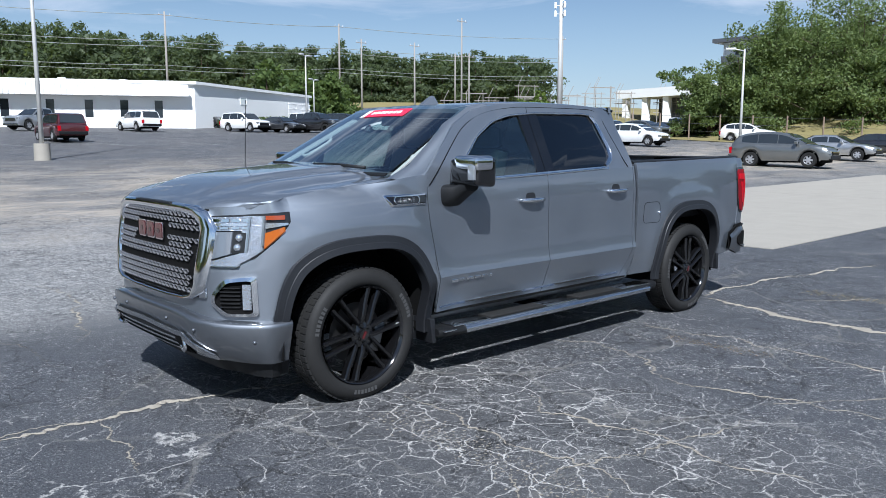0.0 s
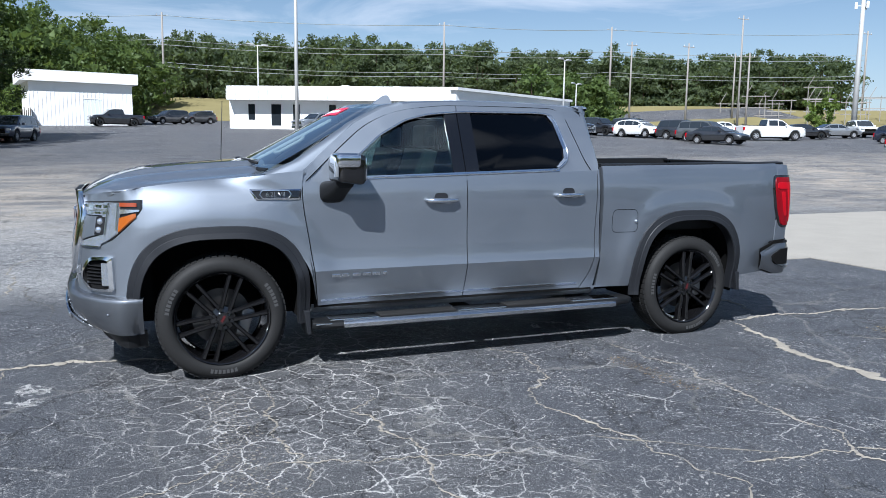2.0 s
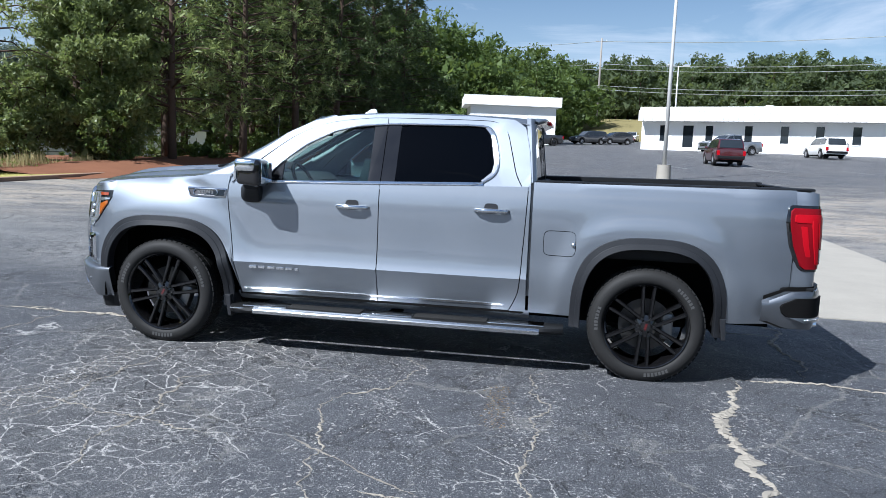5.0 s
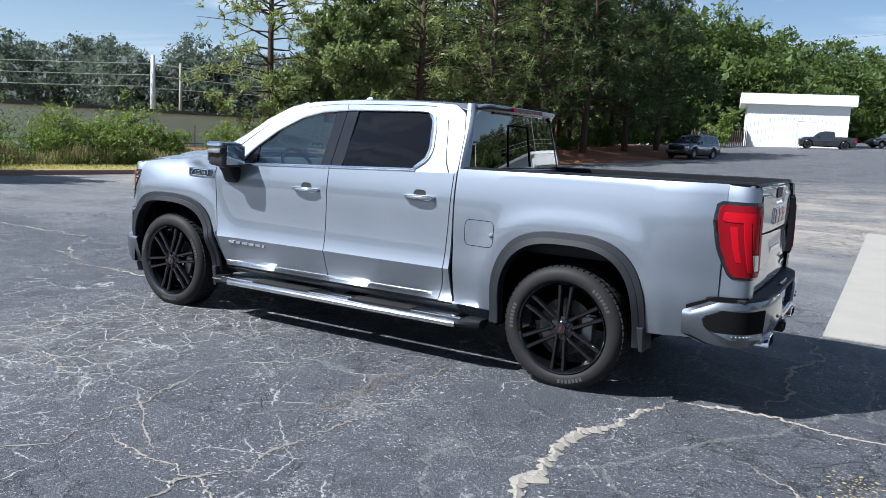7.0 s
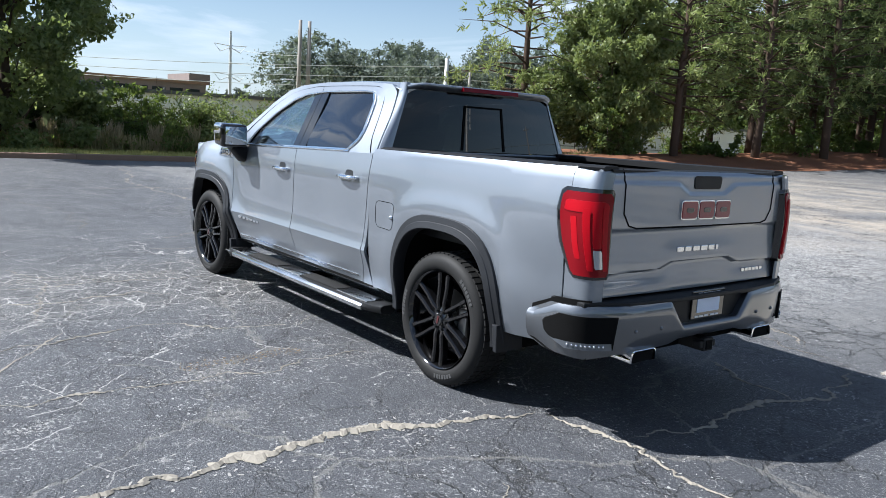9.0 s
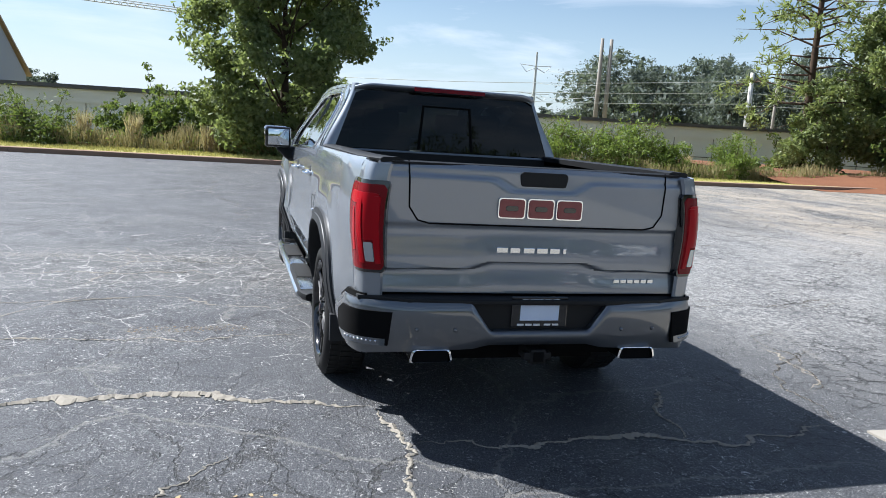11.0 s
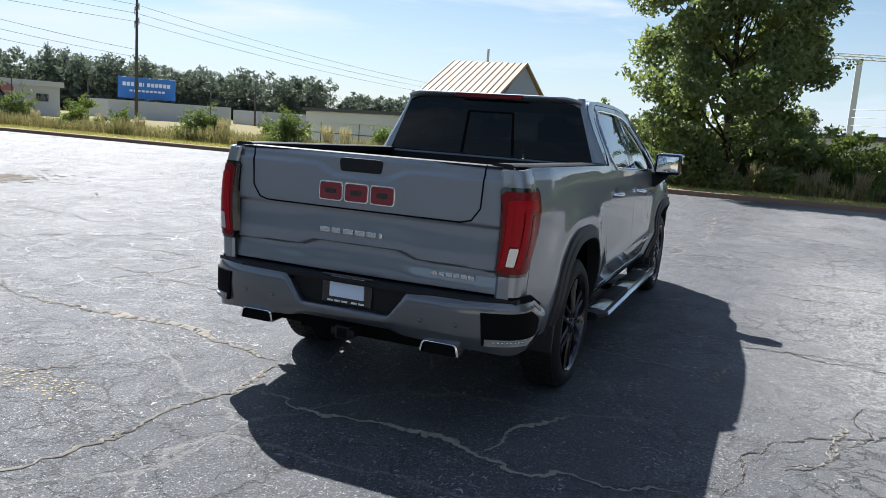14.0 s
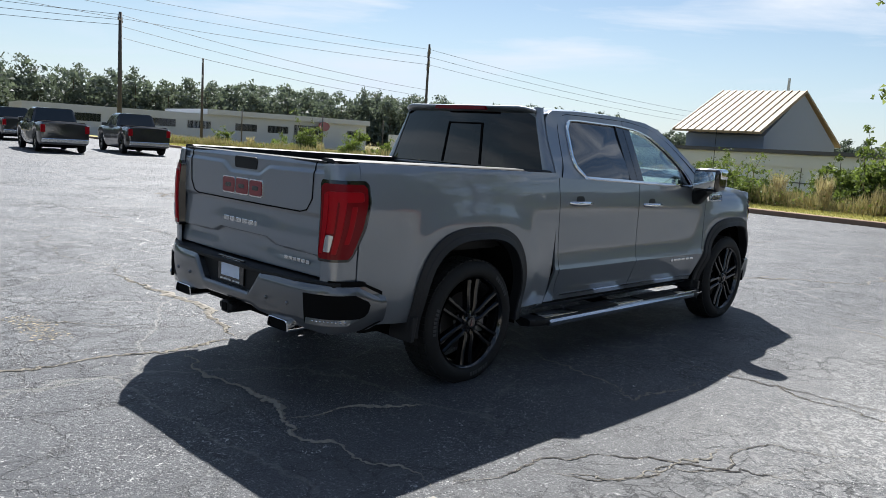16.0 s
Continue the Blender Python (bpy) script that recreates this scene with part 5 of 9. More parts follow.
def pane_make(pts, n=40, out=-0.006):
    def make(bm):
        P = resample(rounded(pts, 0.025, 4), n)
        c = (sum(p[0] for p in P) / n, sum(p[1] for p in P) / n)
        for o, rev in ((out, False), (out - 0.005, True)):
            ring = [bm.verts.new(on_side(p, o)) for p in P]
            mid = [bm.verts.new(on_side(tuple(c[i] + (p[i] - c[i]) * 0.5 for i in (0, 1)), o + 0.0)) for p in P]
            cv = bm.verts.new(on_side(c, o))
            for k in range(n):
                j = (k + 1) % n
                bm.faces.new((ring[k], ring[j], mid[j], mid[k]))
                bm.faces.new((mid[k], mid[j], cv))
        bmesh.ops.recalc_face_normals(bm, faces=bm.faces)
    return make


FRONT_PANE = [(0.965, 1.325), (0.965, 1.46), (1.14, 1.60), (1.34, 1.705), (1.60, 1.76), (1.64, 1.762), (1.645, 1.338)]
REAR_PANE = [(1.85, 1.345), (1.85, 1.785), (2.40, 1.795), (2.51, 1.785), (2.555, 1.70), (2.595, 1.50), (2.575, 1.455), (2.49, 1.385), (2.41, 1.368)]
both("front_door_glass", pane_make(FRONT_PANE), "glass_front", truck, "lightly tinted door glass")
both("rear_door_glass", pane_make(REAR_PANE), "glass_dark", truck, "dark privacy door glass")


def pillar_b_make(bm):
    for pts in ([(1.645, 1.338), (1.64, 1.77), (1.738, 1.788), (1.738, 1.340)], [(1.744, 1.340), (1.744, 1.788), (1.85, 1.793), (1.85, 1.345)]):
        vs = [bm.verts.new(on_side(p, 0.002)) for p in pts]
        bm.faces.new(vs)
    flange(bm, dy=0.02)


both("centre_pillar", pillar_b_make, "black_gloss", truck, "gloss black centre pillar", smooth=False)


def sail_make(bm):
    vs = [bm.verts.new(on_side(p, 0.0)) for p in ((0.80, 1.318), (0.93, 1.455), (0.965, 1.475), (0.965, 1.322))]
    bm.faces.new(vs)
    flange(bm, dy=0.02)


both("mirror_sail", sail_make, "black_gloss", truck, "black triangle ahead of the door glass", smooth=False)

# windscreen and rear window
def screen_fn(u, v, out=0.0):
    y = (2 * v - 1)
    h = 0.80 - 0.135 * u
    x = 0.335 + 0.84 * u - 0.11 * (1 - y * y) * (1 - 0.45 * u)
    z = 1.372 + 0.462 * u + 0.02 * (1 - y * y) * u
    return (x - out * 0.5, y * h, z + out)


bm = bmesh.new()
grid(bm, 12, 20, lambda u, v: screen_fn(u, v))
flange(bm, dx=0.003, dz=-0.004)
part("windscreen", bm, "glass_wind", truck, "clear windscreen", True)
bm = bmesh.new()
grid(bm, 6, 20, lambda u, v: screen_fn(u * 0.028 - 0.02, v, 0.006))
flange(bm, dz=-0.01)
part("wiper_cowl", bm, "black", truck, "black cowl under the windscreen")
for y0, y1 in ((-0.62, -0.05), (0.05, 0.62)):
    bm = bmesh.new()
    tube(bm, [screen_fn(0.02, (y0 / 0.8 + 1) / 2, 0.03), screen_fn(0.05, ((y0 + y1) / 1.6 + 1) / 2, 0.028), screen_fn(0.06, (y1 / 0.8 + 1) / 2, 0.022)], 0.011, 6)
    part("wiper", bm, "black", truck, "black wiper arm", True)
for side in (-1, 1):
    def inner(u, off, drop):
        p = screen_fn(u, 0.5 + side * 0.5)
        return (p[0] + 0.05, p[1] - side * off, p[2] - drop)
    bm = bmesh.new()
    grid(bm, 14, 3, lambda u, v: inner(0.02 + 0.90 * u, 0.012 + 0.055 * v, 0.015 + 0.012 * v), flip=side > 0)
    flange(bm, dz=-0.012)
    trim_in = part("pillar_trim", bm, "headliner", truck, "pale grey inner pillar trim", True)
    bm = bmesh.new()
    tube(bm, [inner(u, 0.055 + 0.040 * h, 0.03 + 0.03 * h) for u, h in ((0.30, 0.0), (0.315, 0.8), (0.345, 1.0), (0.45, 1.05), (0.555, 1.0), (0.585, 0.8), (0.60, 0.0))], 0.016, 8)
    part("grab_handle", bm, "headliner", trim_in, "pale grey grab handle", True)
# sticker along the windscreen's top, passenger's half, with unreadable print as bars
bm = bmesh.new()
grid(bm, 3, 12, lambda u, v: screen_fn(0.825 + 0.115 * u, 0.36 + 0.36 * v, 0.004))
flange(bm, dz=-0.002)
stick = part("windscreen_sticker", bm, "sticker", truck, "red dealer sticker with white print", True)
for k in range(7):
    bm = bmesh.new()
    grid(bm, 1, 2, lambda u, v: screen_fn(0.862 + 0.04 * u, 0.41 + 0.040 * k + 0.028 * v, 0.0065))
    flange(bm, dz=-0.002)
    part("print_bar", bm, "white", stick, "white bar of print")
bm = bmesh.new()
grid(bm, 2, 3, lambda u, v: screen_fn(0.825 + 0.115 * u, 0.72 + 0.045 * v, 0.005))
flange(bm, dz=-0.002)
part("sticker_end", bm, "white", stick, "white end of the sticker")


def rear_fn(u, v, out=0.0):
    y = 2 * v - 1
    z = 1.405 + 0.425 * u
    h = 0.835 - 0.15 * u
    return (2.905 - 0.045 * u + out + 0.012 * (1 - y * y), y * h, z)


bm = bmesh.new()
grid(bm, 10, 16, lambda u, v: rear_fn(u, v))
flange(bm, dx=-0.005)
part("rear_window", bm, "glass_dark", truck, "dark rear window", True)
bm = bmesh.new()
for v in (0.37, 0.62):
    grid(bm, 8, 1, lambda u, w: rear_fn(0.02 + 0.74 * u, v + 0.012 * w, 0.006))
grid(bm, 1, 8, lambda u, w: rear_fn(0.76 + 0.03 * u, 0.37 + 0.262 * w, 0.006))
flange(bm, dx=-0.004)
part("slider_frame", bm, "dark", truck, "black frame of the sliding rear pane")
# cab back: pillars either side, panel below, brow above
def cab_back_make(bm):
    def fn(u, v):
        z = 1.395 + 0.475 * v
        w1 = glass_w(z) - 0.004
        w0 = rear_fn((z - 1.405) / 0.425, 0.0)[1] * -1 - 0.006
        y = w0 + (w1 - w0) * u
        x = rear_fn((z - 1.405) / 0.425, 0)[0] + 0.006 - 0.03 * u ** 3
        return (x, -y, z)
    grid(bm, 6, 12, fn)
    flange(bm, dx=-0.03)
both("cab_rear_pillar", cab_back_make, "paint", truck, sharp=50)
bm = bmesh.new()
box(bm, 2.84, 2.905, -0.88, 0.88, 0.55, 1.40, 0.01)
part("cab_back_panel", bm, "paint", truck)
bm = bmesh.new()
def brow_fn(u, v):
    y = (2 * v - 1) * 0.70
    prof = [(0, (2.80, 1.872)), (0.4, (2.90, 1.876)), (0.7, (2.945, 1.868)), (0.85, (2.93, 1.842)), (1.0, (2.865, 1.828))]
    x, z = curve_at(prof, u)
    e = smooth01(0.60, 0.71, abs(y))
    return (x - 0.085 * e * u + 0.01 * (1 - (y / 0.7) ** 2), y, z - 0.028 * e)
grid(bm, 12, 24, brow_fn)
part("roof_spoiler", bm, "paint", truck, "grey lip over the rear window", True, 50)
bm = bmesh.new()
grid(bm, 3, 16, lambda u, v: (2.972 - 0.004 * u, (2 * v - 1) * 0.27, 1.838 + 0.028 * u))
flange(bm, dx=-0.03)
part("high_brake_lamp", bm, "red_mid", truck, "dark red high brake lamp")

# shark fin aerial and mast
bm = bmesh.new()
fin = [(1.30, 1.862), (1.40, 1.94), (1.445, 1.945), (1.48, 1.868)]
lo = [bm.verts.new((x, -0.035, z)) for x, z in fin]
hi = [bm.verts.new((x, 0.035, z)) for x, z in fin]
for k in (1, 2):
    lo[k].co.y, hi[k].co.y = -0.007, 0.007
bm.faces.new(lo), bm.faces.new(hi[::-1])
for k in range(4):
    bm.faces.new((lo[k], lo[(k + 1) % 4], hi[(k + 1) % 4], hi[k]))
bmesh.ops.recalc_face_normals(bm, faces=bm.faces)
bmesh.ops.bevel(bm, geom=bm.edges[:], offset=0.006, segments=2, affect="EDGES")
part("roof_aerial", bm, "paint", truck, "shark-fin aerial", True)
bm = bmesh.new()
tube(bm, [(0.20, 0.84, 1.33), (0.205, 0.84, 1.36)], 0.012, 8)
tube(bm, [(0.205, 0.84, 1.36), (0.23, 0.845, 1.90)], 0.003, 6)
part("mast_aerial", bm, "black", truck, "thin black mast aerial", True)

# --- mirrors ---
def mirror_shell(bm):
    pts = [(-0.105, 0.0), (-0.085, 0.075), (-0.02, 0.115), (0.055, 0.105), (0.095, 0.06)]
    box(bm, 0.70, 0.885, -1.235, -0.985, 1.285, 1.485, 0.04, 4)
    for v in bm.verts:
        f = (v.co.y + 1.235) / 0.25
        v.co.x += 0.02 * (1 - f)
        if v.co.z < 1.35:
            v.co.x -= 0.0
        if v.co.x < 0.76:
            v.co.z = 1.385 + (v.co.z - 1.385) * 0.86
def arm_make(bm):
    """A foot on the door that sweeps out and up under the mirror."""
    rings = []
    for cx, cy, cz, ax, az in ((0.735, -0.955, 1.225, 0.085, 0.075), (0.738, -0.995, 1.228, 0.083, 0.072), (0.755, -1.035, 1.245, 0.07, 0.056), (0.775, -1.075, 1.272, 0.062, 0.045), (0.79, -1.115, 1.300, 0.062, 0.04)):
        rings.append([bm.verts.new((cx + ax * math.copysign(abs(math.cos(a)) ** 0.6, math.cos(a)), cy, cz + az * math.copysign(abs(math.sin(a)) ** 0.6, math.sin(a)))) for a in [2 * math.pi * k / 20 for k in range(20)]])
    for A, B in zip(rings, rings[1:]):
        for k in range(20):
            bm.faces.new((A[k], A[(k + 1) % 20], B[(k + 1) % 20], B[k]))
    bm.faces.new(rings[-1])
    bmesh.ops.recalc_face_normals(bm, faces=bm.faces)


mirrors = both("side_mirror", mirror_shell, "black_gloss", truck, "side mirror with chrome cap on a black arm")
for side, mob in zip((-1, 1), mirrors):
    for name, mat, label, mk in (
        ("mirror_cap", "chrome", "chrome cap", lambda bm: (box(bm, 0.705, 0.872, -1.242, -1.02, 1.392, 1.492, 0.035, 4),)),
        ("mirror_face", "mirror", "mirror glass", lambda bm: (box(bm, 0.905, 0.911, -1.205, -1.01, 1.31, 1.462, 0.002),)),
        ("turn_lamp", "lamp_white", "clear turn lamp", lambda bm: (box(bm, 0.698, 0.72, -1.225, -1.165, 1.335, 1.43, 0.008),)),
        ("mirror_arm", "black", "black mirror arm", arm_make),
    ):
        bm = bmesh.new()
        mk(bm)
        if side > 0:
            mirrored(bm)
        part(name, bm, mat, mob, label, True)

# --- door handles, badges, fuel door ---
def handle_make(x, z):
    def make(bm):
        w = side_w(x, z)
        pts = [(x - 0.115, -w + 0.004, z + 0.0), (x - 0.10, -w - 0.028, z), (x - 0.04, -w - 0.042, z), (x + 0.05, -w - 0.042, z), (x + 0.11, -w - 0.026, z), (x + 0.122, -w + 0.004, z)]
        tube(bm, pts, [0.018, 0.019, 0.02, 0.02, 0.019, 0.018], 10, flat=0.85)
    return make


def cup_make(x, z):
    def make(bm):
        w = side_w(x, z) + 0.002
        P = rounded([(x - 0.055, z - 0.035), (x + 0.055, z - 0.035), (x + 0.05, z + 0.04), (x - 0.05, z + 0.04)], 0.03, 4)
        bm.faces.new([bm.verts.new((a, -(side_w(a, c) + 0.002), c)) for a, c in P])
        flange(bm, dy=0.01)
    return make


for x, z in ((1.535, 1.158), (2.59, 1.182)):
    hs = both("door_handle", handle_make(x, z), "chrome", truck, "chrome door handle", sharp=60)
    both("handle_cup", cup_make(x, z + 0.012), "flare", truck, "recess behind the handle", smooth=False)
for side, face in ((-1, FACE_LEFT), (1, FACE_RIGHT)):
    # engine badge in a vent on the fender
    bm = bmesh.new()
    out_l = rounded([(0.185, 1.25), (0.225, 1.178), (0.52, 1.178), (0.53, 1.25)], 0.012, 3)
    w0 = 0.004
    A = [bm.verts.new((x, -(side_w(x, z) + w0), z)) for x, z in out_l]
    c = (0.37, 1.214)
    B = [bm.verts.new((c[0] + (x - c[0]) * 0.92, -(side_w(x, z) + 0.014), c[1] + (z - c[1]) * 0.70)) for x, z in out_l]
    n = len(A)
    for k in range(n):
        bm.faces.new((A[k], A[(k + 1) % n], B[(k + 1) % n], B[k]))
    bmesh.ops.recalc_face_normals(bm, faces=bm.faces)
    flange(bm, dy=0.01)
    if side > 0:
        mirrored(bm)
    vent = part("fender_vent", bm, "chrome", truck, "chrome-rimmed black fender vent with engine badge")
    bm = bmesh.new()
    bm.faces.new([bm.verts.new((c[0] + (x - c[0]) * 0.93, -(side_w(x, z) + 0.008), c[1] + (z - c[1]) * 0.74)) for x, z in out_l])
    flange(bm, dy=0.008)
    if side > 0:
        mirrored(bm)
    part("vent_panel", bm, "black_gloss", vent, "gloss black panel")
    bm = bmesh.new()
    P = [(x, -(side_w(x, z) + 0.016), z) for x, z in rounded([(0.25, 1.214), (0.27, 1.24), (0.44, 1.24), (0.46, 1.214), (0.44, 1.19), (0.27, 1.19)], 0.012, 3)]
    tube(bm, P, 0.0035, 6, closed=True)
    if side > 0:
        mirrored(bm)
    part("badge_ring", bm, "chrome", vent, "chrome ring")
    letters("engine_badge", "6.2L V8", 0.042, "satin", vent, Matrix.Translation((0.355, side * (side_w(0.355, 1.214) + 0.014), 1.214)) @ face, 0.003, "raised engine size lettering")
    # trim name on the door as plain bright bars
    for k, wdt in enumerate((0.062, 0.052, 0.06, 0.06, 0.052, 0.026)):
        bm = bmesh.new()
        x0 = 0.725 + 0.074 * k
        box(bm, x0, x0 + wdt, -(side_w(x0, 0.655) + 0.005), -(side_w(x0, 0.655) - 0.006), 0.643, 0.664, 0.003)
        if side > 0:
            bmesh.ops.scale(bm, vec=(1, -1, 1), verts=bm.verts)
            bmesh.ops.reverse_faces(bm, faces=bm.faces)
        part("name_badge", bm, "satin", truck, "bright bar of the door badge")
    # fuel door on the driver's side
    if side < 0:
        bm = bmesh.new()
        P = resample(rounded([(2.985, 0.88), (3.215, 0.88), (3.215, 1.06), (2.985, 1.06)], 0.045, 5), 40)
        tube(bm, [(x, -(side_w(x, z) + 0.0005), z) for x, z in P], 0.0019, 4, closed=True)
        fuel = part("fuel_door", bm, "dark", truck, "seam of the fuel door")
        bm = bmesh.new()
        bmesh.ops.create_uvsphere(bm, u_segments=12, v_segments=8, radius=0.016, matrix=Matrix.Translation((3.20, -side_w(3.2, 0.965) - 0.002, 0.965)))
        part("fuel_catch", bm, "satin", fuel, "bright catch")


def sill_strip_make(bm):
    grid(bm, 30, 1, lambda u, v: (0.66 + 2.05 * u, -(side_w(0.66 + 2.05 * u, 0.47 + 0.014 * v) + 0.006), 0.468 + 0.014 * v + 0.006 * u))
    flange(bm, dy=0.01)


both("sill_moulding", sill_strip_make, "satin", truck, "thin bright strip along the sill")


def rocker_make(bm):
    grid(bm, 24, 5, lambda u, v: (0.60 + 2.30 * u, -(0.82 + 0.075 * math.sin(v * math.pi / 2)), 0.37 + 0.075 * v))
both("rocker_panel", rocker_make, "paint", truck, "painted sill")

# --- running boards ---
def board_make(bm):
    prof = [(0.88, 0.318), (0.90, 0.348), (1.03, 0.350), (1.062, 0.34), (1.07, 0.318), (1.055, 0.296), (0.95, 0.285)]
    xs = [0.585, 0.64, 0.75, 1.5, 2.3, 3.0, 3.10, 3.16]
    sc = [0.45, 0.8, 1, 1, 1, 1, 0.8, 0.45]
    rings = []
    for x, s in zip(xs, sc):
        rings.append([bm.verts.new((x, -(0.88 + (w - 0.88) * (0.55 + 0.45 * s)), z + 0.012 * (x - 0.6) / 2.5)) for w, z in prof])
    n = len(prof)
    for A, B in zip(rings, rings[1:]):
        for k in range(n):
            bm.faces.new((A[k], A[(k + 1) % n], B[(k + 1) % n], B[k]))
    bm.faces.new(rings[0]), bm.faces.new(rings[-1])
    bmesh.ops.recalc_face_normals(bm, faces=bm.faces)


boards = both("running_board", board_make, "black", truck, "black running board with a bright edge", sharp=50)
for side, bob in zip((-1, 1), boards):
    for name, mat, mk in (
        ("bright_edge", "satin", lambda bm: (prism(bm, [(-1.045, 0.352), (-1.066, 0.347), (-1.078, 0.330), (-1.072, 0.304), (-1.050, 0.298)], "x", 0.79, 2.99, 0.004),)),
        ("end_strip", "satin", lambda bm: (box(bm, 0.60, 0.77, -1.058, -1.046, 0.328, 0.338, 0.003),)),
        ("step_pad", "rubber", lambda bm: (box(bm, 1.06, 1.64, -1.035, -0.91, 0.352, 0.366, 0.004),)),
        ("step_pad", "rubber", lambda bm: (box(bm, 2.05, 2.60, -1.035, -0.91, 0.356, 0.370, 0.004),)),
        ("plain_step", "step_steel", lambda bm: (box(bm, 0.70, 1.05, -1.045, -0.90, 0.350, 0.360, 0.004),)),
        ("plain_step", "step_steel", lambda bm: (box(bm, 1.65, 2.04, -1.045, -0.90, 0.353, 0.363, 0.004),)),
        ("plain_step", "step_steel", lambda bm: (box(bm, 2.61, 3.02, -1.045, -0.90, 0.357, 0.367, 0.004),)),
        ("bracket", "dark", lambda bm: (box(bm, 1.8, 1.86, -0.95, -0.5, 0.29, 0.335),)),
    ):
        bm = bmesh.new()
        mk(bm)
        if side > 0:
            mirrored(bm)
        part(name, bm, mat, bob, "", True)

# --- load bed ---
bm = bmesh.new()
box(bm, 2.93, 4.80, -0.80, 0.80, 0.86, 0.90)
part("bed_floor", bm, "black", truck, "black bed liner floor")
def bed_in_make(bm):
    box(bm, 2.93, 4.80, -0.86, -0.80, 0.88, 1.38)
both("bed_wall", bed_in_make, "black", truck, "black bed liner wall", smooth=False)
bm = bmesh.new()
box(bm, 2.91, 2.95, -0.84, 0.84, 0.88, 1.385)
part("bed_front_wall", bm, "black", truck, "black bed front wall")
def cap_make(bm):
    prof = [(0.912, -0.012), (0.916, 0.003), (0.90, 0.012), (0.82, 0.014), (0.80, 0.006), (0.80, -0.05)]
    rings = [[bm.verts.new((x, -(w - 0.06 * smooth01(4.5, 4.87, x) ** 1.5), rail(x) + z)) for w, z in prof] for x in (2.91, 3.3, 3.8, 4.2, 4.5, 4.70, 4.78, 4.835)]
    for A, B in zip(rings, rings[1:]):
        for k in range(len(prof) - 1):
            bm.faces.new((A[k], A[k + 1], B[k + 1], B[k]))
    bm.faces.new(rings[0]), bm.faces.new(rings[-1])
    bmesh.ops.recalc_face_normals(bm, faces=bm.faces)
both("bed_rail_cap", cap_make, "black", truck, "black plastic rail cap")

# --- tailgate ---
def gate_x(y, z):
    """Depth of the tailgate's skin."""
    x = 4.878 - 0.02 * (y / 0.8) ** 2
    low = line_at([(0.0, 0.930), (0.26, 0.930), (0.36, 0.895), (0.9, 0.882)], abs(y))
    x -= 0.013 * smooth01(1.125, 1.095, z) * (1 - smooth01(1.095, low + 0.01, z))
    x -= 0.016 * smooth01(low + 0.003, low - 0.007, z) * (1 - 0.8 * smooth01(low - 0.01, 0.77, z))
    x -= 0.014 * smooth01(1.395, 1.42, z)
    zl = line_at([(0.0, 1.300), (0.165, 1.300), (0.27, 1.355), (0.9, 1.362)], abs(y))
    x -= 0.011 * smooth01(zl - 0.012, zl + 0.012, z)
    return x


bm = bmesh.new()
grid(bm, 72, 90, lambda u, v: (gate_x((2 * u - 1) * 0.860, 0.765 + 0.655 * v), (2 * u - 1) * 0.860, 0.765 + 0.655 * v))
flange(bm, dx=-0.05)
tailgate = part("tailgate", bm, "paint", truck, "grey tailgate with an inner drop panel", True, 35)
bm = bmesh.new()
pts = [(-0.715, 1.425), (-0.705, 1.20), (-0.66, 1.135), (-0.60, 1.12), (0.60, 1.12), (0.66, 1.135), (0.705, 1.20), (0.715, 1.425)]
dense = []
for a, c in zip(pts, pts[1:]):
    for k in range(12):
        dense.append((a[0] + (c[0] - a[0]) * k / 12, a[1] + (c[1] - a[1]) * k / 12))
dense.append(pts[-1])
tube(bm, [(gate_x(y, z) + 0.0008, y, z) for y, z in dense], 0.0045, 5)
part("drop_panel_seam", bm, "dark", tailgate, "dark seam of the drop panel")
bm = bmesh.new()
grid(bm, 2, 20, lambda u, v: (4.79 + 0.058 * u, (2 * v - 1) * 0.80, 1.421 + 0.006 * math.sin(math.pi * u)))
flange(bm, dz=-0.010)
part("tailgate_cap", bm, "black", tailgate, "black cap along the tailgate's top")
bm = bmesh.new()
prism(bm, rounded([(-0.135, 1.385), (-0.125, 1.325), (0.125, 1.325), (0.135, 1.385), (0.12, 1.40), (-0.12, 1.40)], 0.015, 3), "x", 4.845, 4.872, 0.004)
part("tailgate_handle", bm, "black", tailgate, "black tailgate handle and camera")
emblem(tailgate, Matrix.Translation((4.876, -0.012, 1.212)) @ FACE_REAR, 0.46, 0.098, 0.02)
for k, wdt in enumerate((0.062, 0.056, 0.062, 0.062, 0.056, 0.02)):
    bm = bmesh.new()
    y0 = -0.235 + 0.074 * k
    box(bm, gate_x(y0, 0.995) - 0.004, gate_x(y0, 0.995) + 0.006, y0, y0 + wdt, 0.978, 1.008, 0.003)
    part("name_badge", bm, "satin", tailgate, "bright bar of the trim badge")
for k in range(6):
    bm = bmesh.new()
    y0 = 0.455 + 0.042 * k
    box(bm, 4.86, gate_x(y0, 0.83) + 0.006, y0, y0 + 0.034, 0.822, 0.844, 0.002)
    part("name_badge", bm, "satin", tailgate, "bright bar of the model badge")

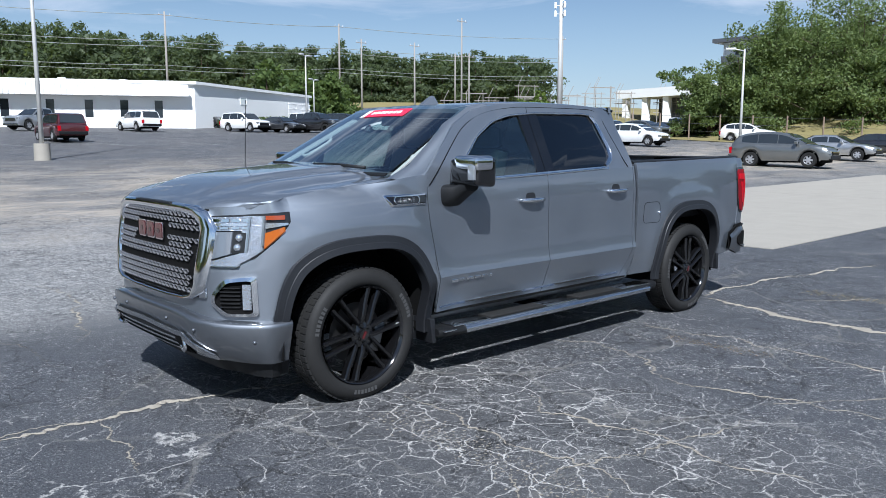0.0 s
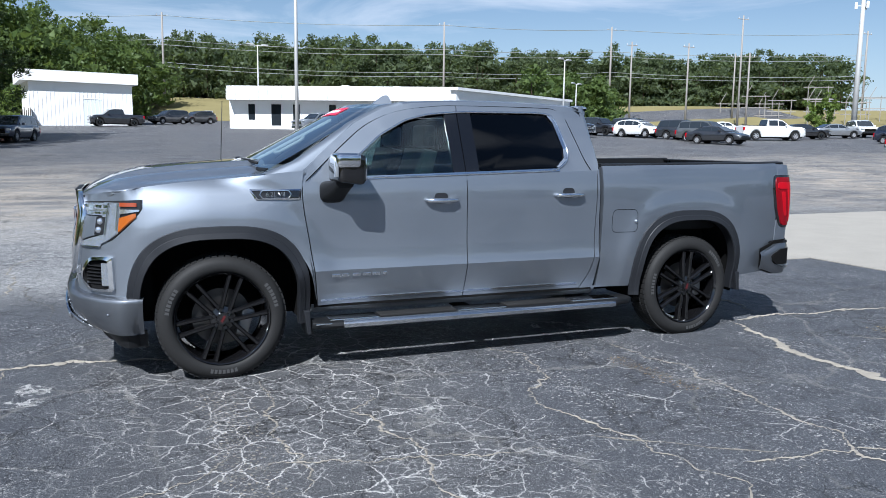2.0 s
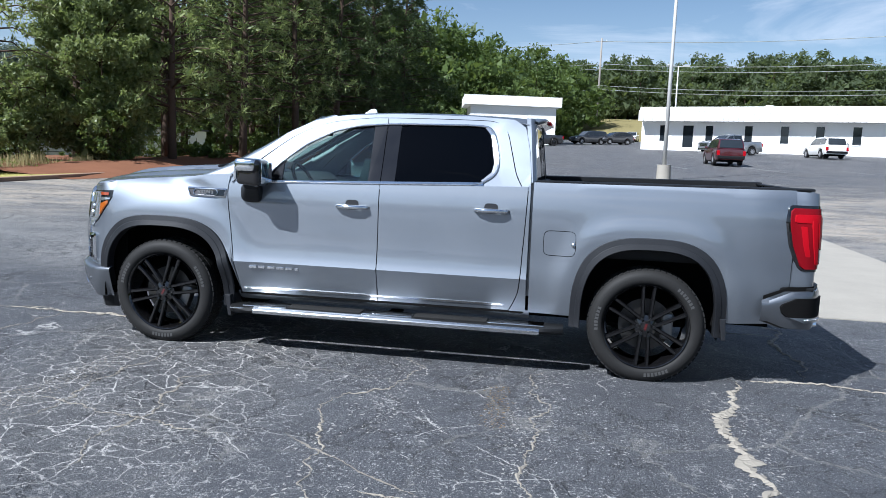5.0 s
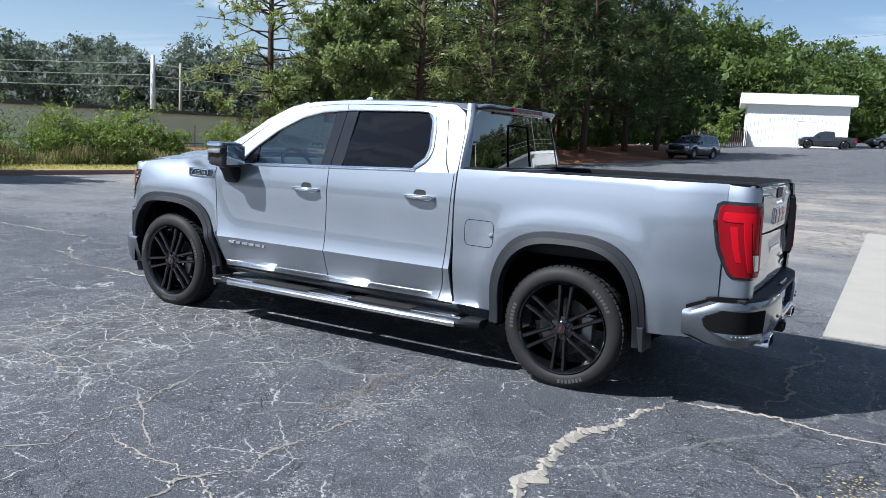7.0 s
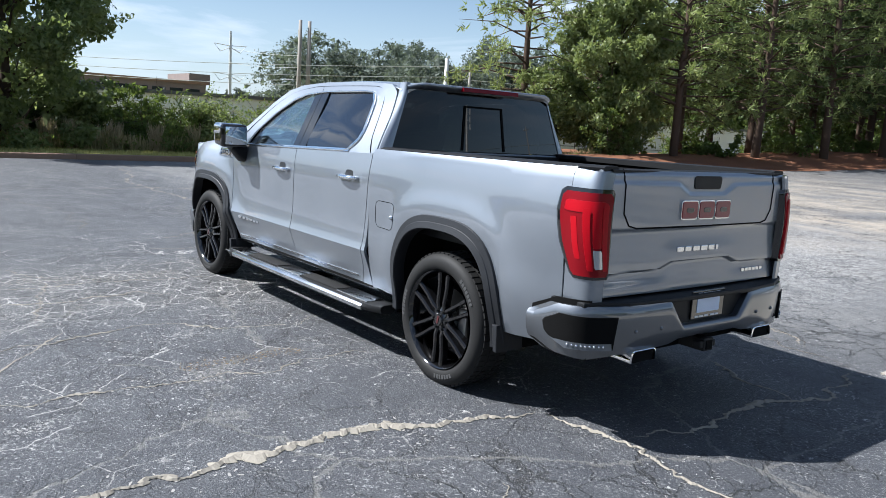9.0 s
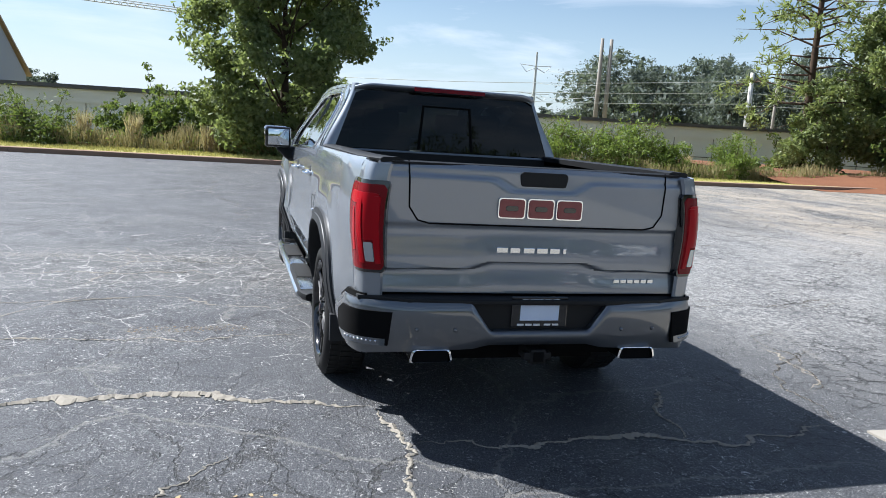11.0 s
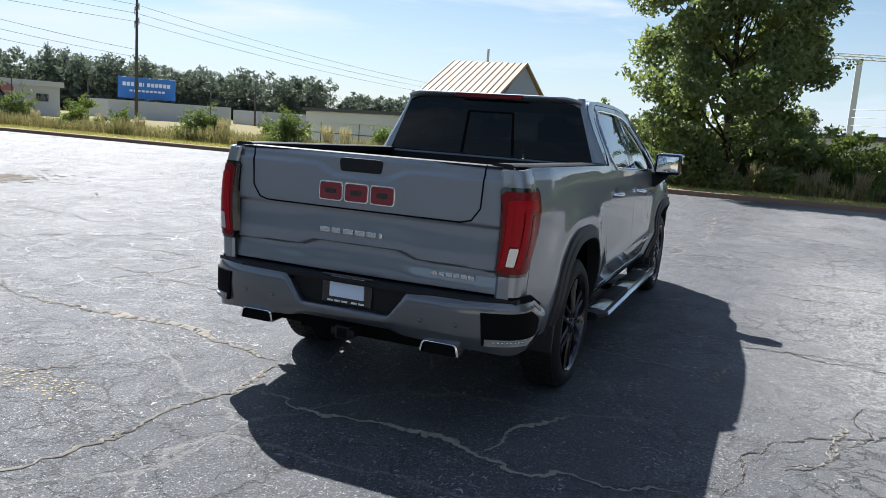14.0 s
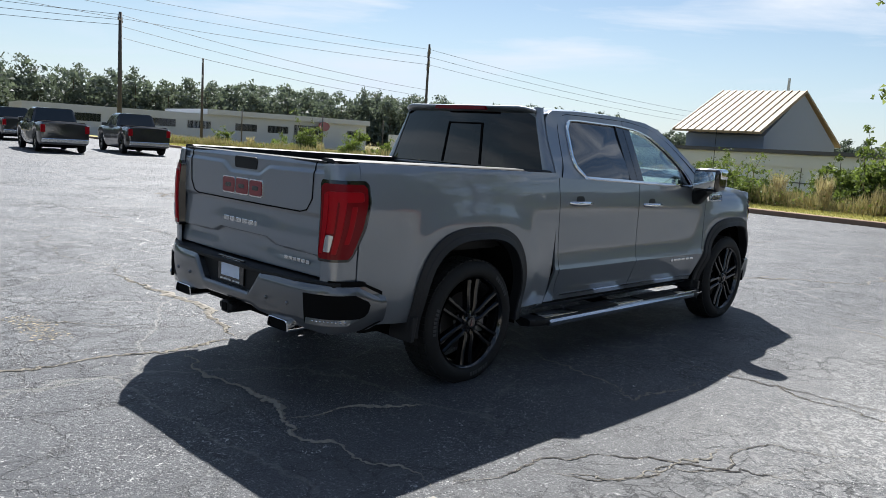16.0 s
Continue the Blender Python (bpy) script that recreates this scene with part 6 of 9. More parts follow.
# --- tail lamps ---
for side in (-1, 1):
    def tl(s, z, out=0.0):
        """s from 0 (body side) to 1 (tailgate seam), flush with the rear corner."""
        f = max(0.0, min(1.0, (z - 0.87) / 0.45))
        p0 = line_at([(0, 0.20), (0.15, 0.08), (0.4, -0.10), (0.75, -0.24), (1, -0.20)], f)
        p = p0 + (1.10 - p0) * s
        if p < 0:
            x, w = 4.70 + 0.22 * p, side_w(4.70 + 0.22 * p, z)
        else:
            x, dy = curve_at([(0, (4.70, 0.0)), (0.45, (4.805, -0.006)), (0.75, (4.855, -0.035)), (1.0, (4.872, -0.105)), (1.15, (4.876, -0.135))], p)
            w = side_w(4.70, z) + dy
        nx = smooth01(0.25, 0.95, p)
        return (x + 0.012 * math.sin(math.pi * max(0, (z - 0.5) / 0.9)) * smooth01(-0.1, 0.2, p) + out * nx, -(w + out * (1 - nx)), z)

    def band(s, low, v, za, zb):
        """Height at v between za and zb with softened corners near the ends."""
        r = 0.022 * (smooth01(0.10, 0.0, s) ** 2 + smooth01(0.93, 1.0, s) ** 2) * low
        return za + r + (zb - za - 2 * r) * v
    bm = bmesh.new()
    grid(bm, 26, 16, lambda u, v: tl(u, band(u, 1.0, v, 0.868, 1.324), 0.006 + 0.004 * math.sin(math.pi * v)), flip=False)
    flange(bm, dx=-0.04, dy=0.02)
    if side > 0:
        mirrored(bm)
    lamp = part("tail_lamp", bm, "black_gloss", truck, "red tail lamp with black rim", True, 50)
    for name, s0, s1, za, zb, out, mat, label in (
        ("red_lens", 0.06, 0.955, 0.884, 1.304, 0.013, "red_mid", "dark red outer lens"),
        ("light_guide", 0.16, 0.86, 1.205, 1.262, 0.018, "red_lens", "bright red upper guide"),
        ("light_guide", 0.50, 0.62, 0.915, 1.225, 0.020, "red_lens", "bright red guide"),
        ("light_guide", 0.66, 0.80, 1.030, 1.225, 0.018, "red_lens", "red stop lens"),
        ("light_guide", 0.80, 0.88, 0.915, 1.245, 0.021, "red_lens", "bright red guide"),
        ("light_guide", 0.26, 0.38, 0.97, 1.18, 0.015, "red_lens", "red side lens"),
        ("reverse_lamp", 0.65, 0.79, 0.925, 1.02, 0.022, "lamp_white", "clear reversing lamp"),
    ):
        bm = bmesh.new()
        soft = 1.0 if name == "red_lens" else 0.35
        grid(bm, 14, 8, lambda u, v: tl(s0 + (s1 - s0) * u, band(u, soft, v, za, zb), out))
        flange(bm, dx=-0.008, dy=0.006)
        if side > 0:
            mirrored(bm)
        part(name, bm, mat, lamp, label, True, 60)

# --- rear bumper ---
def rb(s, z, out=0.0):
    """s from 0 (middle) to 1 (wheel side): plan of the bumper."""
    x, y = curve_at([(0, (4.985, 0.0)), (0.4, (4.98, 0.42)), (0.66, (4.955, 0.70)), (0.8, (4.90, 0.875)), (0.88, (4.84, 0.945)), (0.94, (4.74, 0.975)), (1.0, (4.565, 0.985))], s)
    nx = 1 - smooth01(0.7, 0.92, s)
    return (x + out * nx, -(y + out * (1 - nx)), z)


def rb_low(s):
    return line_at([(0, 0.515), (0.26, 0.515), (0.34, 0.495), (0.7, 0.475), (0.85, 0.455), (0.96, 0.462), (1.0, 0.505)], s)


def rb_high(s):
    return line_at([(0, 0.592), (0.26, 0.592), (0.36, 0.735), (0.8, 0.735), (0.95, 0.725), (1.0, 0.655)], s)


def rbump_make(bm):
    def fn(u, v):
        b, t = rb_low(u), rb_high(u)
        z = b + (t - b) * v
        return rb(u, z, 0.008 + 0.012 * v - 0.022 * v ** 10 - 0.022 * (1 - v) ** 4)
    grid(bm, 60, 12, fn)
    flange(bm, dx=-0.05)
# near-black sheet behind the bumper's end, painted as the gap's shade
def rgap_make(bm):
    def fn(u, v):
        s = 0.84 + 0.16 * u
        x, y, z = rb(s, rb_low(s) + (rb_high(s) + 0.03 - rb_low(s)) * v, -0.012)
        return (x - 0.036 * u, y, z)
    grid(bm, 16, 6, fn)
    flange(bm, dy=0.01)
both("bumper_gap_seal", rgap_make, "dark", truck, "near-black strip painted as the shaded gap between bumper and bed side")
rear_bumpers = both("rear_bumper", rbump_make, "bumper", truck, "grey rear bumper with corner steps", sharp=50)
bm = bmesh.new()
prism(bm, [(4.60, -0.95), (4.86, -0.94), (4.955, -0.70), (4.98, -0.40), (4.985, 0.40), (4.955, 0.70), (4.86, 0.94), (4.60, 0.95)], "z", 0.725, 0.752, 0.008)
part("bumper_top_step", bm, "black", truck, "black ribbed step pad on the bumper")
bm = bmesh.new()
box(bm, 4.78, 4.945, -0.37, 0.37, 0.56, 0.745, 0.02)
part("plate_recess", bm, "black", truck, "black number plate recess")
bm = bmesh.new()
box(bm, 4.944, 4.956, -0.155, 0.155, 0.605, 0.765, 0.004)
plate = part("plate_frame", bm, "black_gloss", truck, "black dealer plate frame")
bm = bmesh.new()
box(bm, 4.955, 4.960, -0.108, 0.108, 0.64, 0.735, 0.002)
part("blank_plate", bm, "blue_print", plate, "blank pale plate insert")
for z, ys in ((0.749, (-0.10, -0.055, -0.02, 0.025, 0.07)), (0.618, (-0.12, -0.075, -0.03, 0.03, 0.075))):
    for y in ys:
        bm = bmesh.new()
        box(bm, 4.955, 4.9585, y, y + 0.036, z - 0.005, z + 0.005)
        part("print_bar", bm, "white", plate, "white bar of frame print")
for side in (-1, 1):
    # corner step: a black patch on the uncut skin, a recess's shade in its colour
    bm = bmesh.new()
    def foot(u, v):
        z = 0.512 + 0.170 * v
        s0 = 0.725 + 0.012 * (1 - v)
        s1 = line_at([(0.0, 0.905), (0.28, 0.968), (0.7, 0.975), (1.0, 0.935)], v)
        return rb(s0 + (s1 - s0) * u, z, 0.0235)
    grid(bm, 20, 8, foot)
    flange(bm, dx=-0.012, dy=0.008)
    if side > 0:
        mirrored(bm)
    step = part("corner_step", bm, "dark", rear_bumpers[0 if side < 0 else 1], "black foothold patch on the bumper corner, darkened to look recessed", True, 20)
    bm = bmesh.new()
    grid(bm, 12, 3, lambda u, v: rb(0.745 + (0.165 + 0.045 * v) * u, 0.512 + 0.034 * v, 0.032 - 0.006 * v))
    flange(bm, dx=-0.006)
    if side > 0:
        mirrored(bm)
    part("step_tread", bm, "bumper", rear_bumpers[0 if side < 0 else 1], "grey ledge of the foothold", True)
    for k in range(9):
        bm = bmesh.new()
        p = Vector(rb(0.775 + 0.016 * k, 0.532, 0.029))
        bmesh.ops.create_uvsphere(bm, u_segments=8, v_segments=5, radius=0.007, matrix=Matrix.Translation(p))
        if side > 0:
            mirrored(bm)
        part("tread_stud", bm, "satin", rear_bumpers[0 if side < 0 else 1], "small bright tread stud", True)
    # exhaust tip
    bm = bmesh.new()
    ring_o = rounded([(-0.115, -0.032), (0.115, -0.032), (0.098, 0.034), (-0.098, 0.034)], 0.02, 4)
    rows = [[bm.verts.new((x, side * 0.575 + y * g, 0.462 + z * g + dz)) for y, z in ring_o] for x, g, dz in ((4.70, 0.9, 0), (4.978, 1.0, 0), (4.981, 0.90, 0), (4.80, 0.88, 0))]
    n = len(ring_o)
    for A, B in zip(rows, rows[1:]):
        for k in range(n):
            bm.faces.new((A[k], A[(k + 1) % n], B[(k + 1) % n], B[k]))
    bmesh.ops.recalc_face_normals(bm, faces=bm.faces)
    tip = part("exhaust_tip", bm, "chrome", truck, "chrome trapezoid exhaust tip", True, 30)
    # near-black plug just inside the tip stands for the pipe's inner shade
    bm = bmesh.new()
    box(bm, 4.78, 4.968, side * 0.575 - 0.092, side * 0.575 + 0.092, 0.434, 0.490)
    part("pipe_inside", bm, "dark", tip, "near-black plug painted as the shaded pipe mouth")
for s in (0.44, 0.62):
    def sens(bm, s=s):
        bmesh.ops.create_uvsphere(bm, u_segments=12, v_segments=8, radius=0.011, matrix=Matrix.Translation(rb(s, 0.60, 0.012)))
    both("parking_sensor", sens, "bumper", truck, "round parking sensor")
bm = bmesh.new()
box(bm, 4.70, 4.99, -0.045, 0.045, 0.415, 0.49, 0.008)
box(bm, 4.93, 4.985, -0.075, 0.075, 0.435, 0.475, 0.008)
hitch = part("tow_hitch", bm, "black", truck, "black receiver hitch")
bm = bmesh.new()
box(bm, 4.985, 4.995, -0.028, 0.028, 0.427, 0.478)
part("hitch_mouth", bm, "dark", hitch)
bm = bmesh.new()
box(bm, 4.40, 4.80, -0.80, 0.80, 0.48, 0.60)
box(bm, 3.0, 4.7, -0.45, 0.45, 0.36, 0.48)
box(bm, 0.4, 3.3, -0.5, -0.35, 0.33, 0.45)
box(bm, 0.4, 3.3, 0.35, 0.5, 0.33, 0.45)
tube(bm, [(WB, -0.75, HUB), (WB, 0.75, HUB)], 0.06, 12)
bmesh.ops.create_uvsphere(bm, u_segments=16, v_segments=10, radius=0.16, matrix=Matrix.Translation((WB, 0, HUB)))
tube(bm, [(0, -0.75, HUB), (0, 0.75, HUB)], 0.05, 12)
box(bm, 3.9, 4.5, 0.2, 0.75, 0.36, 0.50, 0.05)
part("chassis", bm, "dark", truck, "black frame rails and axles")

# --- wheels ---
def wheel(cx, side):
    """One wheel, its outer face towards -y before it is turned to its side."""
    w = new("wheel")
    w.parent = truck
    w["label"] = "gloss black multi-spoke wheel on a road tyre"
    w.matrix_basis = pose(cx, side * 0.865, HUB, 0, 0, 0 if side < 0 else 180) @ Matrix.Rotation(radians(18 if cx < 1 else 2), 4, "Y")
    return w


def build_wheel(w):
    bm = bmesh.new()
    prof = [(0.10, 0.300), (0.125, 0.314), (0.132, 0.345), (0.128, 0.375), (0.112, 0.400), (0.085, TYRE_R), (-0.085, TYRE_R), (-0.112, 0.400), (-0.130, 0.375), (-0.135, 0.345), (-0.128, 0.318), (-0.110, 0.305), (-0.10, 0.298)]
    lathe(bm, prof, "y", 64)
    part("tyre", bm, "rubber", w, "black road tyre", True, 50)
    bm = bmesh.new()
    for k in range(60):
        a = 2 * math.pi * k / 60
        for sd, off in ((-1, 0), (1, 0.5), (0, 0.25)):
            b = a + off * 2 * math.pi / 60
            r = bmesh.ops.create_cube(bm, size=1.0, matrix=Matrix.Rotation(b, 4, "Y") @ Matrix.Translation((0, sd * 0.074, TYRE_R - 0.001)) @ Matrix.Diagonal((0.032, 0.048 if sd else 0.07, 0.012, 1)))
    tagged(part("tread", bm, "rubber", w, "blocky road tread"), kind="stuff")
    bm = bmesh.new()
    lathe(bm, [(-0.128, 0.304), (-0.118, 0.293), (-0.095, 0.287), (-0.05, 0.278), (0.09, 0.272)], "y", 64)
    part("rim", bm, "black_gloss", w, "gloss black rim", True, 50)
    # six pairs of spokes
    bm = bmesh.new()
    pts = [(0.045, -0.098), (0.10, -0.112), (0.20, -0.104), (0.286, -0.108)]
    wid = [0.016, 0.0135, 0.0135, 0.0165]
    rings = []
    for (r, y), h in zip(pts, wid):
        rings.append([bm.verts.new(q) for q in ((-h, y + 0.045, r), (-h, y + 0.004, r), (-h * 0.5, y - 0.006, r), (h * 0.5, y - 0.006, r), (h, y + 0.004, r), (h, y + 0.045, r))])
    for A, B in zip(rings, rings[1:]):
        for k in range(6):
            bm.faces.new((A[k], A[(k + 1) % 6], B[(k + 1) % 6], B[k]))
    bmesh.ops.recalc_face_normals(bm, faces=bm.faces)
    sp = part("spoke", bm, "wheel_black", w, "gloss black spoke", True, 30)
    mesh = sp.data
    first = True
    for k in range(6):
        for d in (-1, 1):
            m = Matrix.Rotation(2 * math.pi * k / 6, 4, "Y") @ Matrix.Translation((d * 0.024, 0, 0)) @ Matrix.Rotation(d * 0.055, 4, "Y")
            o = sp if first else new("spoke", mesh)
            first = False
            o.parent = w
            o.matrix_basis = m
    bm = bmesh.new()
    lathe(bm, [(-0.07, 0.086), (-0.098, 0.08), (-0.104, 0.05), (-0.110, 0.042), (-0.116, 0.040), (-0.117, 0.0005)], "y", 32)
    part("hub", bm, "black_gloss", w, "black hub", True, 30)
    bm = bmesh.new()
    lathe(bm, [(-0.117, 0.036), (-0.124, 0.033), (-0.124, 0.0005)], "y", 24)
    part("centre_cap", bm, "black_gloss", w, "centre cap", True, 30)
    bm = bmesh.new()
    box(bm, -0.008, 0.008, -0.1275, -0.122, -0.024, 0.024, 0.001)
    o = part("cap_emblem", bm, "red_dark", w, "small red emblem")
    o.matrix_basis = pose(0, 0, 0, 0, 12, 0)
    for k in range(6):
        a = 2 * math.pi * (k + 0.5) / 6
        bm = bmesh.new()
        tube(bm, [(0.06 * math.sin(a), -0.08, 0.06 * math.cos(a)), (0.06 * math.sin(a), -0.122, 0.06 * math.cos(a))], 0.011, 6)
        part("wheel_nut", bm, "black", w)
    bm = bmesh.new()
    lathe(bm, [(-0.02, 0.19), (-0.02, 0.07), (0.0, 0.07)], "y", 40)
    part("brake_disc", bm, "rust", w, "steel brake disc", True, 30)
    bm = bmesh.new()
    box(bm, 0.115, 0.195, -0.06, 0.03, -0.09, 0.10, 0.015)
    part("brake_caliper", bm, "steel", w, "grey brake caliper")
    # sidewall print as plain bars
    bm = bmesh.new()
    for a0 in (35, 150, 262):
        for k in range(7):
            a = radians(a0 + k * 4.2)
            bmesh.ops.create_cube(bm, size=1.0, matrix=Matrix.Rotation(a, 4, "Y") @ Matrix.Translation((0, -0.1335, 0.352)) @ Matrix.Diagonal((0.017, 0.004, 0.026, 1)))
    tagged(part("sidewall_print", bm, "rubber_mark", w, "raised sidewall print as bars"), kind="stuff")


w0 = wheel(0.0, -1)
build_wheel(w0)
for cx, sd in ((WB, -1), (0.0, 1), (WB, 1)):
    w = wheel(cx, sd)
    for c in w0.children:
        o = c.copy()
        scene.collection.objects.link(o)
        o.parent = w

# --- cabin ---
def seat_at(x, y, parent):
    bm = bmesh.new()
    box(bm, x - 0.27, x + 0.25, y - 0.26, y + 0.26, 0.80, 0.96, 0.05, 3)
    s = part("seat", bm, "seat", parent, "dark leather seat", True)
    bm = bmesh.new()
    prism(bm, [(x + 0.16, 0.92), (x + 0.30, 0.92), (x + 0.44, 1.50), (x + 0.33, 1.52)], "y", y - 0.25, y + 0.25, 0.04)
    part("backrest", bm, "seat", s, "", True)
    bm = bmesh.new()
    box(bm, x + 0.36, x + 0.46, y - 0.14, y + 0.14, 1.53, 1.70, 0.04, 3)
    part("headrest", bm, "seat", s, "", True)


for x, y in ((1.20, -0.40), (1.20, 0.40), (2.10, -0.42), (2.10, 0.42)):
    seat_at(x, y, truck)
bm = bmesh.new()
prism(bm, [(0.42, 1.10), (0.42, 1.33), (0.60, 1.365), (0.78, 1.36), (0.86, 1.30), (0.84, 1.05)], "y", -0.84, 0.84, 0.03)
part("dashboard", bm, "dash", truck, "dark dashboard", True)
bm = bmesh.new()
tube(bm, [(0.965 - 0.09 * math.sin(a), -0.40 + 0.19 * math.cos(a), 1.285 + 0.165 * math.sin(a)) for a in [2 * math.pi * k / 28 for k in range(28)]], 0.016, 8, closed=True)
tube(bm, [(0.985, -0.57, 1.285), (0.93, -0.40, 1.27), (0.985, -0.23, 1.285)], 0.022, 8)
tube(bm, [(0.93, -0.40, 1.27), (0.80, -0.40, 1.22)], 0.035, 8)
part("steering_wheel", bm, "black", truck, "black steering wheel", True)
bm = bmesh.new()
box(bm, 1.00, 1.03, -0.12, 0.12, 1.70, 1.77, 0.01)
part("rear_view_mirror", bm, "black", truck)

# ---- parked vehicles ----
M["alloy"] = plain("dull_alloy", (0.30, 0.30, 0.31), 0.5, 0.3, vary=0.3, grain=30)
PAINTS = {
    "white": car_paint("white_paint", (0.72, 0.72, 0.70), 0.0, 0.4),
    "black": car_paint("black_paint", (0.012, 0.012, 0.014), 0.2, 0.3),
    "dark": car_paint("dark_grey_paint", (0.035, 0.037, 0.042), 0.5, 0.35),
    "grey": car_paint("mid_grey_paint", (0.17, 0.175, 0.17), 0.7, 0.35),
    "silver": car_paint("silver_paint", (0.42, 0.43, 0.44), 0.8, 0.35),
    "red": car_paint("maroon_paint", (0.075, 0.006, 0.012), 0.4, 0.3),
    "blue": car_paint("navy_paint", (0.015, 0.022, 0.045), 0.4, 0.3),
}
# lower body line, roof line (x from the nose, z), width, axle places, wheel radius
KINDS = {
    "suv": dict(L=4.95, W=1.96, ax=(0.92, 3.80), r=0.37, belt=1.08, body=[(0.0, 0.62), (0.05, 0.92), (0.55, 1.05), (1.35, 1.12), (1.55, 1.10), (4.75, 1.12), (4.93, 1.02), (4.95, 0.55)],
                cab=[(1.30, 1.10), (2.05, 1.70), (2.6, 1.79), (4.2, 1.78), (4.55, 1.72), (4.86, 1.10)], glass=[(1.45, 2.57), (2.61, 3.58), (3.63, 4.55)]),
    "crossover": dict(L=4.72, W=1.88, ax=(0.95, 3.66), r=0.36, belt=1.0, body=[(0.0, 0.50), (0.03, 0.72), (0.10, 0.86), (0.3, 0.95), (0.7, 1.03), (1.2, 1.08), (1.5, 1.08), (3.0, 1.10), (4.3, 1.16), (4.58, 1.12), (4.68, 0.98), (4.72, 0.80), (4.70, 0.50)],
                      cab=[(1.02, 1.06), (1.55, 1.38), (2.0, 1.58), (2.4, 1.66), (2.9, 1.69), (3.5, 1.67), (4.0, 1.60), (4.3, 1.50), (4.62, 1.12)], glass=[(1.42, 2.38), (2.42, 3.32), (3.36, 4.12)]),
    "sedan": dict(L=4.75, W=1.82, ax=(0.90, 3.65), r=0.33, belt=0.92, body=[(0.0, 0.52), (0.06, 0.72), (0.6, 0.86), (1.35, 0.95), (3.9, 0.98), (4.65, 0.98), (4.75, 0.80), (4.74, 0.5)],
                  cab=[(1.25, 0.94), (2.1, 1.40), (2.7, 1.45), (3.3, 1.40), (4.15, 0.98)], glass=[(1.45, 2.45), (2.52, 3.35), (3.40, 3.9)]),
    "pickup": dict(L=5.75, W=2.02, ax=(0.98, 4.60), r=0.41, belt=1.18, body=[(0.0, 0.60), (0.04, 1.08), (0.5, 1.20), (1.5, 1.25), (1.7, 1.24), (3.55, 1.26), (3.6, 1.26), (5.68, 1.28), (5.74, 1.2), (5.75, 0.60)],
                   cab=[(1.42, 1.23), (2.15, 1.80), (2.6, 1.90), (3.45, 1.88), (3.62, 1.25)], glass=[(1.62, 2.55), (2.62, 3.42)]),
}


